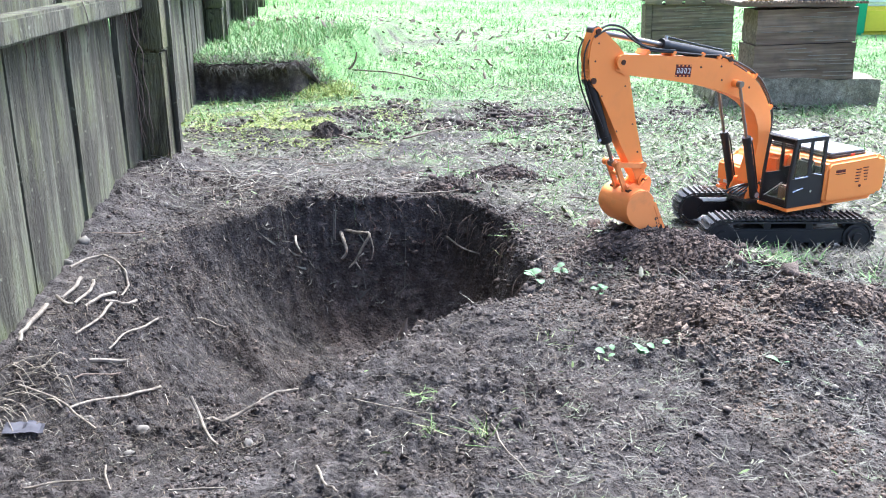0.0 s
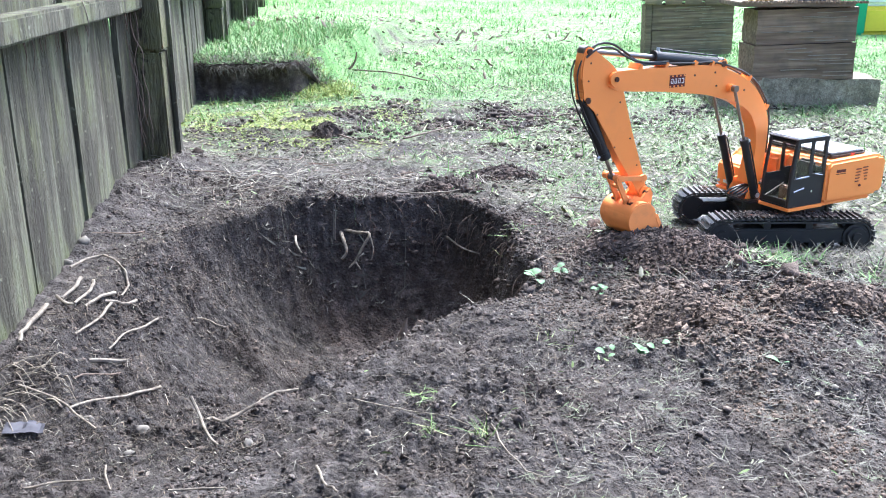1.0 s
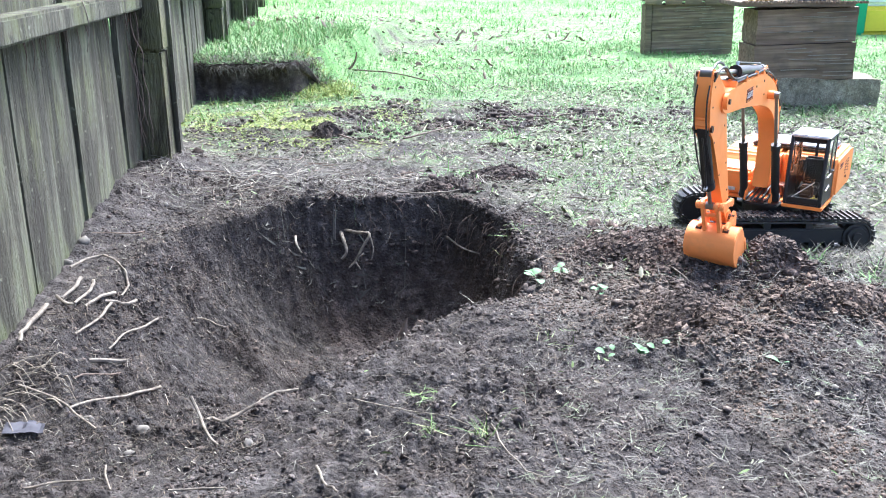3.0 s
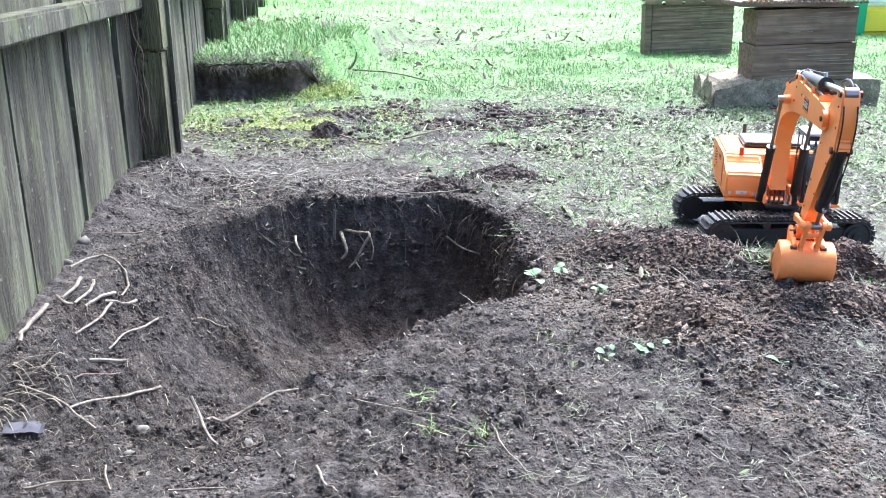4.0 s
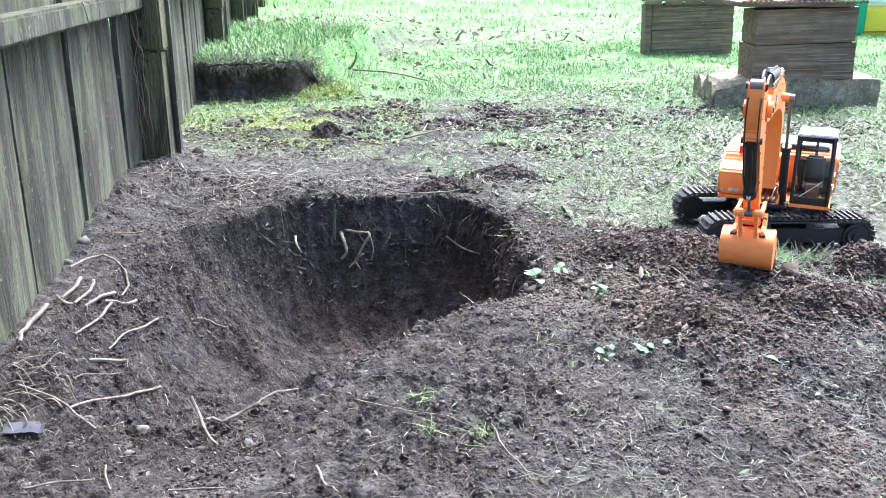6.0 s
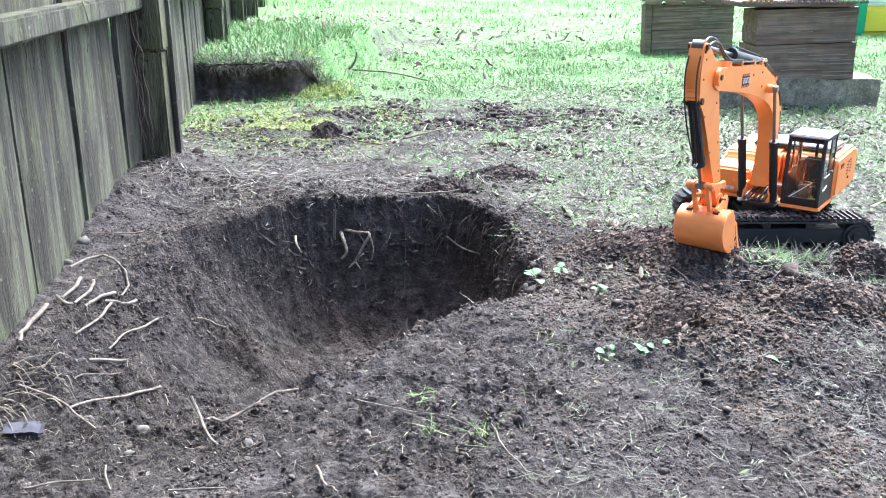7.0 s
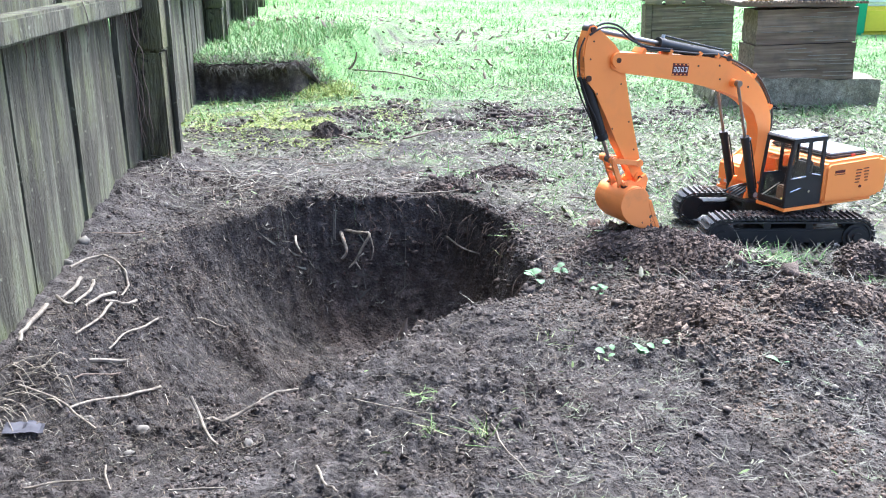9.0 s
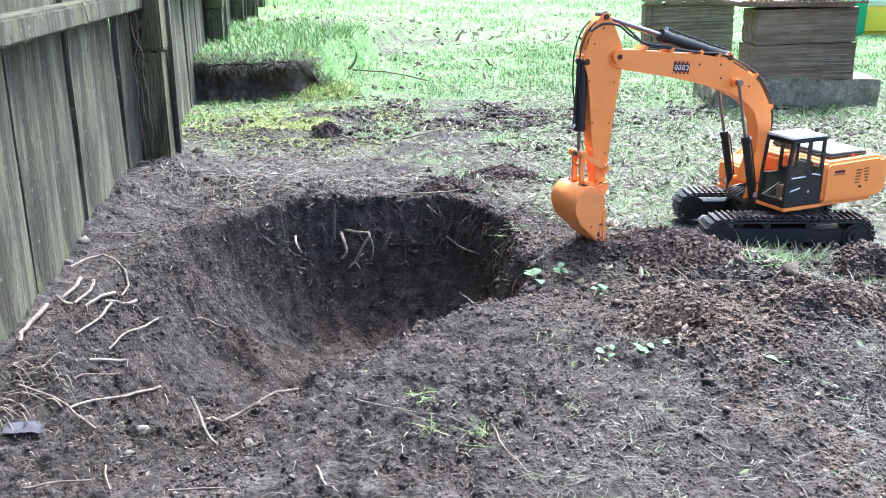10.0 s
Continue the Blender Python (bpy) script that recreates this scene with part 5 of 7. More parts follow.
def scatter():
    rng = np.random.default_rng(7)
    # crumbs and clods of soil, in drifts
    def drift(x, y):
        return 0.12 + 0.88 * smooth(-0.25, 0.45, vnoise(x, y, 7, 63) + 0.5 * vnoise(x, y, 19, 64))

    p = spots(rng, 42000, -0.9, 1.0, 0.82, 2.4, lambda x, y: (soilness(x, y) * (0.22 * drift(x, y) + 0.60 * heaps(x, y) + 0.25 * dry_patch(x, y)) + 0.02) * off_things(x, y) * in_view(x, y) * (1 - 0.6 * (pit_radius(x, y)[0] < 0.9)))
    z = height(p[:, 0], p[:, 1])
    heap = heaps(p[:, 0], p[:, 1])
    size = np.clip(rng.lognormal(-6.50, 0.48, len(p)) * (1 + 0.35 * heap), 0.0008, 0.0055 + 0.004 * heap)
    light = dry_patch(p[:, 0], p[:, 1]) + 0.12 * rng.normal(size=len(p)) > 0.30
    brown = ~light & (heap > 0.25)
    grey = ~light & (p[:, 0] + 0.3 * rng.normal(size=len(p)) > 0.0) & (heap < 0.25)
    for pick, m, lab in ((light, SOIL_LIGHT, "dry crumbled lighter brown soil on the spoil heaps"), (grey, SOIL_GREY, "dry grey crumbs on the trampled soil"), (brown, SOIL_BROWN, "brown crumbs of fresh spoil"), (~light & ~grey & ~brown, SOIL_DARK, "dark crumbs of dug soil on the ground")):
        for small in (True, False):
            k = pick & ((size < 0.0056) == small)
            q = np.concatenate([p[k], (z[k] + size[k] * 0.30)[:, None]], 1)
            co, fa = lumps(q, size[k], rng, shape=CRUMB_BALL if small else FINE_BALL)
            mesh_from("soil_crumbs", co, fa, m, lab, "soil crumbs")
    # clods along the rim and on the walls of the pit
    p = spots(rng, 4500, -0.65, 0.25, 1.05, 2.3, lambda x, y: (np.abs(pit_radius(x, y)[0] - 0.97) < 0.09) * 1.0 + (pit_radius(x, y)[0] < 0.9) * 0.12)
    size = np.clip(rng.lognormal(-5.6, 0.45, len(p)) * np.where(p[:, 0] < -0.35, 0.55, 0.9), 0.0014, np.where((p[:, 0] < -0.2) | (p[:, 1] < 1.5), 0.005, 0.012))
    co, fa = lumps(np.concatenate([p, (height(p[:, 0], p[:, 1]) + size * 0.1)[:, None]], 1), size, rng, shape=CRUMB_BALL)
    mesh_from("pit_crumbs", co, fa, SOIL_DARK, "dark soil clods round the rim of the pit", "soil crumbs")
    # torn bits of dead grass over the soil
    def torn(x, y):
        return (0.30 + 0.70 * smooth(-0.05, 0.35, x + 0.3 * vnoise(x, y, 4, 31)) * (1 - 0.8 * heaps(x, y))) * (pit_radius(x, y)[0] > 1.0) * off_things(x, y) * in_view(x, y) * smooth(-0.5, 0.5, vnoise(x, y, 6, 32) + 0.15)
    p = spots(rng, 7500, -0.9, 1.2, 0.8, 2.6, torn)
    n = len(p)
    blades("dead_grass", p, np.clip(rng.lognormal(-4.3, 0.5, n), 0.005, 0.05), rng.uniform(0.0005, 0.0014, n), rng.uniform(0.0, 0.6, n), rng.uniform(-0.9, 1.5, n), STRAW, "torn dead grass lying on the soil", "dead grass", rng)
    p = spots(rng, 170, -0.3, 1.2, 0.8, 2.6, torn)
    n = len(p)
    blades("long_dead_grass", p, rng.uniform(0.03, 0.07, n), rng.uniform(0.0008, 0.0016, n), rng.uniform(0.0, 0.35, n), rng.uniform(-0.3, 0.8, n), STRAW, "long pale dead grass stems on the soil", "dead grass", rng)
    # stems, twigs and dark crumbs in the littered strip behind the pit
    p = spots(rng, 16000, -1.2, 2.2, 2.05, 4.8, lambda x, y: (0.25 + 0.75 * smooth(-0.3, 0.4, vnoise(x, y, 3.5, 41))) * off_things(x, y) * in_view(x, y))
    n = len(p)
    blades("strip_stems", p, np.clip(rng.lognormal(-3.5, 0.5, n), 0.010, 0.10), rng.uniform(0.0012, 0.0034, n), rng.uniform(0.0, 0.55, n), rng.uniform(-0.4, 1.0, n), STRAW, "dead stems in the litter behind the pit", "dead grass", rng)
    p = spots(rng, 5200, -1.1, 2.0, 2.2, 4.2, lambda x, y: (0.08 + 0.92 * bell(x, y, 0.15, 3.35, 0.8, 0.25)) * off_things(x, y) * in_view(x, y) * smooth(-0.2, 0.4, vnoise(x, y, 5, 42)))
    size = np.clip(rng.lognormal(-5.35, 0.5, len(p)), 0.0025, 0.015)
    co, fa = lumps(np.concatenate([p, (height(p[:, 0], p[:, 1]) + size * 0.2)[:, None]], 1), size, rng, shape=CRUMB_BALL)
    mesh_from("strip_crumbs", co, fa, SOIL_DARK, "dark soil lumps among the leaf litter", "soil crumbs")
    p = spots(rng, 1500, -0.85, 0.7, 2.16, 2.95, lambda x, y: off_things(x, y) * in_view(x, y) * (pit_radius(x, y)[0] > 1.05) * smooth(-0.4, 0.3, vnoise(x, y, 6, 49)))
    n = len(p)
    blades("dry_stems", p, rng.uniform(0.02, 0.085, n), rng.uniform(0.0014, 0.0032, n), rng.uniform(0.0, 0.4, n), rng.uniform(-0.3, 0.9, n), STEM, "grey dry stems strewn behind the pit", "dry stems", rng)
    # fine specks of soil all over the bare ground
    p = spots(rng, 6000, -0.95, 1.1, 0.8, 2.5, lambda x, y: (0.15 + soilness(x, y)) * off_things(x, y) * in_view(x, y))
    leaves("soil_flakes", p, rng.uniform(0.0016, 0.0045, len(p)), SOIL_FLAKES, "fine flakes of dry soil and fibre on the ground", "soil flakes", rng, 0.7, 0.0)
    # litter of pale leaves, most behind the pit and round the machine
    def litter_keep(x, y):
        return ((1 - soilness(x, y)) * 0.9 + 0.04) * (pit_radius(x, y)[0] > 1.12) * off_things(x, y) * in_view(x, y) * (0.25 + 0.75 * smooth(-0.4, 0.4, vnoise(x, y, 3.2, 33) + 0.2)) * (1 - 0.65 * smooth(3.8, 5.2, y)) * (0.45 + 0.55 * smooth(-0.2, 0.45, x))
    p = spots(rng, 62000, -1.3, 2.6, 1.55, 5.2, litter_keep)
    leaves("leaf_litter", p, np.clip(rng.lognormal(-5.35, 0.50, len(p)), 0.002, 0.014), LITTER, "pale dry leaf litter over the ground", "leaf litter", rng)
    p = spots(rng, 4200, -2.5, 4.5, 4.6, 8.5, lambda x, y: np.clip(0.25 + 2.2 * bell(x, y, -0.2, 6.4, 0.9, 0.7) + 0.5 * vnoise(x, y, 2.5, 34), 0, 1) * off_things(x, y) * in_view(x, y))
    leaves("lawn_litter", p, rng.uniform(0.007, 0.022, len(p)), LITTER, "pale leaves strewn on the lawn", "leaf litter", rng)
    p = spots(rng, 650, -1.0, 2.0, 0.8, 3.2, lambda x, y: 0.3 * smooth(-0.45, 0.3, x) * off_things(x, y) * in_view(x, y) * (pit_radius(x, y)[0] > 1.12))
    leaves("soil_litter", p, rng.uniform(0.003, 0.008, len(p)), LITTER, "scraps of pale leaf on the bare soil", "leaf litter", rng)
    # green grass
    def lawn_keep(x, y):
        return (1 - soilness(x, y)) * np.clip(smooth(2.9, 5.6, y + 0.9 * vnoise(x, y, 1.7, 21) + 0.5 * vnoise(x, y, 5, 22)), 0.10, 1) * off_things(x, y) * in_view(x, y) * (1 - (bank(x, y) > 0.004) * (bank(x, y) < 0.15) * (y < 4.1)) * np.clip(1 - 1.3 * bell(x, y, -0.2, 6.3, 0.6, 0.5), 0, 1) * (0.12 + 0.88 * smooth(-0.35, 0.35, vnoise(x, y, 4.5, 35) + 0.5 * vnoise(x, y, 1.9, 38)))
    p = spots(rng, 38000, -2.1, 3.2, 1.9, 6.2, lawn_keep)
    n = len(p)
    blades("lawn_grass", p, rng.uniform(0.02, 0.060, n), rng.uniform(0.002, 0.0042, n), rng.uniform(0.35, 1.0, n), rng.uniform(0.1, 1.0, n), GRASS, "short bright green lawn grass", "grass", rng)
    p = spots(rng, 21000, -4.6, 7.5, 6.0, 14.0, lambda x, y: off_things(x, y) * in_view(x, y) * np.clip(1 - 1.2 * bell(x, y, -0.2, 6.3, 0.6, 0.5), 0, 1) * (0.2 + 0.8 * smooth(-0.3, 0.3, vnoise(x, y, 1.8, 36))))
    n = len(p)
    blades("far_lawn_grass", p, rng.uniform(0.03, 0.08, n), rng.uniform(0.004, 0.008, n), rng.uniform(0.4, 1.0, n), rng.uniform(0.1, 0.9, n), GRASS, "green grass of the far lawn", "grass", rng)
    # thin green growth between the pit and the lawn and round the machine
    def patchy(x, y):
        return (1 - soilness(x, y)) * (pit_radius(x, y)[0] > 1.1) * off_things(x, y) * in_view(x, y) * smooth(-0.05, 0.45, vnoise(x, y, 5.5, 45) + 0.4 * vnoise(x, y, 13, 46) + 0.15) * (bank(x, y) < 0.004)
    p = spots(rng, 14000, -1.2, 2.3, 1.75, 4.4, patchy)
    n = len(p)
    blades("sparse_grass", p, rng.uniform(0.012, 0.040, n), rng.uniform(0.0012, 0.0030, n), rng.uniform(0.15, 0.9, n), rng.uniform(0.2, 1.2, n), GRASS, "sparse green grass among the litter", "grass", rng)
    # dry brown leaves on the lawn
    p = spots(rng, 260, -1.6, 3.2, 4.3, 9.0, lambda x, y: off_things(x, y) * in_view(x, y) * (0.2 + bell(x, y, -0.2, 6.3, 1.2, 0.6)))
    leaves("brown_leaves", p, rng.uniform(0.012, 0.034, len(p)), ROOT_DARK, "curled brown leaves on the lawn", "leaf litter", rng, 0.9, 0.02)
    # pale stems round the tracks
    p = spots(rng, 4200, 0.35, 1.25, 1.40, 2.5, lambda x, y: off_machine(x, y) * (0.12 * (y > 1.66) + 0.88 * bell(x, y, 0.86, 1.66, 0.20, 0.09)) * (1 - 0.8 * heaps(x, y)))
    n = len(p)
    blades("pale_grass", p, rng.uniform(0.02, 0.065, n), rng.uniform(0.0014, 0.003, n), rng.uniform(0.1, 0.8, n), rng.uniform(0.1, 1.1, n), STRAW, "pale trampled grass round the tracks", "dead grass", rng)
    p = spots(rng, 450, 0.5, 1.25, 1.45, 1.80, lambda x, y: off_machine(x, y) * bell(x, y, 0.84, 1.68, 0.2, 0.06) * smooth(0.0, 0.4, vnoise(x, y, 12, 48)))
    n = len(p)
    blades("track_side_grass", p, rng.uniform(0.02, 0.05, n), rng.uniform(0.0014, 0.0026, n), rng.uniform(0.2, 0.95, n), rng.uniform(0.1, 1.0, n), GRASS, "green grass beside the tracks", "grass", rng)
    # long grass on the turf bank and at the fence foot
    p = spots(rng, 6500, -1.45, -0.3, 3.82, 5.8, lambda x, y: smooth(0.145, 0.16, bank(x, y) * (1 + 0.3 * smooth(4.5, 5.5, y))) * (y > cut_line(x) + 0.02) * (x > fence_front(y)) * 1.0)
    n = len(p)
    blades("bank_grass", p, rng.uniform(0.03, 0.085, n), rng.uniform(0.0025, 0.0045, n), rng.uniform(0.5, 1.0, n), rng.uniform(0.1, 1.0, n), GRASS, "longer green grass on the turf bank", "grass", rng)
    # roots and dead stems that hang from the cut turf
    p = spots(rng, 900, -1.08, -0.54, 3.70, 4.05, lambda x, y: (np.abs(y - cut_line(x)) < 0.010) * 1.0)
    n = len(p)
    blades("hanging_turf_roots", p, rng.uniform(0.02, 0.08, n), rng.uniform(0.0015, 0.003, n), rng.uniform(-0.9, 0.2, n), rng.uniform(0.1, 0.6, n), STRAW, "dead roots hanging from the cut turf edge", "roots", rng, lift=0.150)
    p = spots(rng, 2600, -1.08, -0.50, 3.70, 4.15, lambda x, y: ((y > cut_line(x) - 0.012) & (y < cut_line(x) + 0.13)) * 1.0)
    n = len(p)
    z = np.maximum(0.0, 0.158 * (1 - 0.75 * smooth(-0.62, -0.53, p[:, 0])) - bank(p[:, 0], p[:, 1]))
    for pick, m, lab in ((slice(0, 500), STRAW, "dry grass along the cut turf lip"), (slice(500, 1100), HALF_DEAD, "olive grass along the cut turf lip"), (slice(1100, 2600), GRASS, "green grass along the cut turf lip")):
        q = p[pick]
        blades("lip_grass", q, rng.uniform(0.02, 0.065, len(q)), rng.uniform(0.002, 0.0036, len(q)), rng.uniform(0.1, 0.95, len(q)), rng.uniform(0.2, 1.2, len(q)), m, lab, "grass", rng, lift=z[pick])
    # rough grass over the worn end of the bank
    p = spots(rng, 900, -0.68, -0.36, 3.66, 4.15, lambda x, y: bell(x, y, -0.53, 3.92, 0.06, 0.13) + 0.8 * bell(x, y, -0.44, 3.78, 0.05, 0.05))
    n = len(p)
    blades("bank_end_grass", p, rng.uniform(0.02, 0.075, n), rng.uniform(0.002, 0.004, n), rng.uniform(0.2, 0.95, n), rng.uniform(0.2, 1.2, n), MOSS, "rough olive grass over the worn end of the turf bank", "grass", rng, lift=0.012)
    # short fibres in the dug soil; on the scraped slope they lie downhill
    for count, m, lab, w in ((9000, FIBRE, "short brown root fibres in the dug soil", 0.0015), (1500, STEM, "pale broken root fibres in the dug soil", 0.0014)):
        p = spots(rng, count, -0.85, 0.6, 0.85, 2.3, lambda x, y: off_things(x, y) * in_view(x, y) * (x < 0.35) * (0.30 * (pit_radius(x, y)[0] > 1.04) + 0.70 * dug_slope(x, y)) * (1 - 0.7 * (pit_radius(x, y)[0] < 0.55)))
        n = len(p)
        az = np.where(rng.random(n) < 0.65 * dug_slope(p[:, 0], p[:, 1]), rng.normal(-0.75, 0.45, n), rng.uniform(0, 6.28, n))
        blades("root_fibres", p, rng.uniform(0.006, 0.026, n), rng.uniform(0.0006, w, n), rng.uniform(0.0, 0.45, n), rng.uniform(-0.3, 1.0, n), m, lab, "roots", rng, az=az)
    # half-dead grass in small clumps on the trampled soil towards the camera
    for count, m, lab in ((95, HALF_DEAD, "clumps of greenish half-dead grass on trampled soil"), (90, STRAW, "clumps of bleached dead grass on trampled soil")):
        c = spots(rng, count, -0.05, 0.95, 0.85, 1.62, lambda x, y: in_view(x, y) * off_things(x, y) * smooth(0.0, 0.35, x - 0.35 * (y - 1.0)) * (1 - heaps(x, y)) * (1 - dry_patch(x, y)) * (pit_radius(x, y)[0] > 1.1))
        p = np.repeat(c, 9, 0) + rng.normal(0, 0.008, (count * 9, 2))
        n = len(p)
        az = np.repeat(rng.uniform(0, 6.28, count), 9) + rng.normal(0, 0.9, n)
        blades("grass_clumps", p, rng.uniform(0.008, 0.034, n), rng.uniform(0.0006, 0.0016, n), rng.uniform(0.02, 0.45, n), rng.uniform(0.2, 1.5, n), m, lab, "dead grass", rng, az=az)
    # moss before the bank
    p = spots(rng, 7000, -1.0, 0.0, 2.7, 3.72, lambda x, y: np.clip(bell(x, y, -0.62, 3.35, 0.22, 0.2) + 0.8 * bell(x, y, -0.38, 3.1, 0.12, 0.15), 0, 1) * smooth(-0.15, 0.25, vnoise(x, y, 9, 37)))
    n = len(p)
    blades("moss", p, rng.uniform(0.006, 0.022, n), rng.uniform(0.003, 0.007, n), rng.uniform(0.1, 0.9, n), rng.uniform(0.2, 1.2, n), MOSS, "yellow-green moss on the ground", "moss", rng)
    # thin roots out of the walls of the pit
    bm = bmesh.new()
    rnd = random.Random(12)
    for k in range(170):
        a = rnd.uniform(-0.5, 2.0)
        rr = rnd.uniform(0.93, 0.99)
        y = 1.69 + 0.52 * math.sin(a) * rr
        x = -0.15 + 0.13 * (y - 1.68) + 0.33 * math.cos(a) * rr
        z = float(height(x, y)) - rnd.uniform(0, 0.06)
        inward = Vector((-math.cos(a), -math.sin(a), 0))
        side = Vector((-inward.y, inward.x, 0)) * rnd.uniform(-1, 1)
        L = rnd.uniform(0.02, 0.075)
        p0 = Vector((x, y, z))
        tube([p0, p0 + inward * 0.02 + side * L * 0.3 - Vector((0, 0, L * 0.25)), p0 + inward * 0.028 + side * L * 0.6 - Vector((0, 0, L * 0.65)), p0 + inward * 0.03 + side * L * 0.5 - Vector((0, 0, L))],
             rnd.uniform(0.0006, 0.0016), 4, bm, 0.4, 3)
    tagged(part("hair_roots", bm, ROOT_DARK), "fine brown roots hanging out of the pit wall", "roots", kind="stuff")


scatter()


def build_turf_edge():
    """The undercut face of the turf bank: a lip of fibres over hollowed dark soil."""
    nx = 120
    prof = [(0.10, 0.163), (0.03, 0.161), (0.004, 0.156), (-0.004, 0.148), (0.004, 0.134), (0.024, 0.112), (0.036, 0.085), (0.036, 0.055), (0.024, 0.025), (-0.006, -0.006), (-0.03, -0.02)]
    xs = np.linspace(-1.09, -0.52, nx)
    co = []
    for j, (dy, z) in enumerate(prof):
        y = cut_line(xs) + dy + 0.010 * vnoise(xs, xs * 0 + j * 0.05, 19, 51) + 0.007 * vnoise(xs, xs * 0 + j * 0.1, 55, 52)
        drop = 1 - 0.75 * smooth(-0.62, -0.53, xs)
        co.append(np.stack([xs, y, (z + 0.012 * vnoise(xs, xs * 0 + j * 0.3, 14, 53) + 0.006 * vnoise(xs, xs * 0 + j, 40, 54)) * drop], 1))
    co = np.concatenate(co)
    quads = [(j * nx + i, (j + 1) * nx + i, (j + 1) * nx + i + 1, j * nx + i + 1) for j in range(len(prof) - 1) for i in range(nx - 1)]
    ob = mesh_object("turf_edge", co, quads, SOIL_DARK, True)
    tagged(ob, "undercut dark soil face of a cut turf bank", "turf bank", kind="structure")


build_turf_edge()


def strand(name, xy, r, material, label, category, lift=0.006, heights=None, taper=0.7, group=""):
    """A root, twig or stalk that lies on the ground along x, y points."""
    pts = []
    rnd = random.Random(round(1e5 * (xy[0][0] + 7 * xy[0][1])))
    fine_line = []
    for i in range(len(xy) - 1):
        for k in range(3):
            f = k / 3
            fine_line.append((xy[i][0] * (1 - f) + xy[i + 1][0] * f, xy[i][1] * (1 - f) + xy[i + 1][1] * f))
    fine_line.append(xy[-1])
    zs = [max(float(height(x, y)), float(height(x, y, False))) for x, y in fine_line]
    for turn in range(2):
        zs = [(zs[max(i - 1, 0)] + zs[i] + zs[min(i + 1, len(zs) - 1)]) / 3 for i in range(len(zs))]
    for (x, y), z in zip(fine_line, zs):
        pts.append((x + rnd.uniform(-1, 1) * 0.0015, y + rnd.uniform(-1, 1) * 0.0015, z + 0.004 + 0.35 * lift))
    ob = part(name, tube(pts, r * 0.64, 7, None, taper, 3), material, smooth=True)
    return tagged(ob, label, category, group)


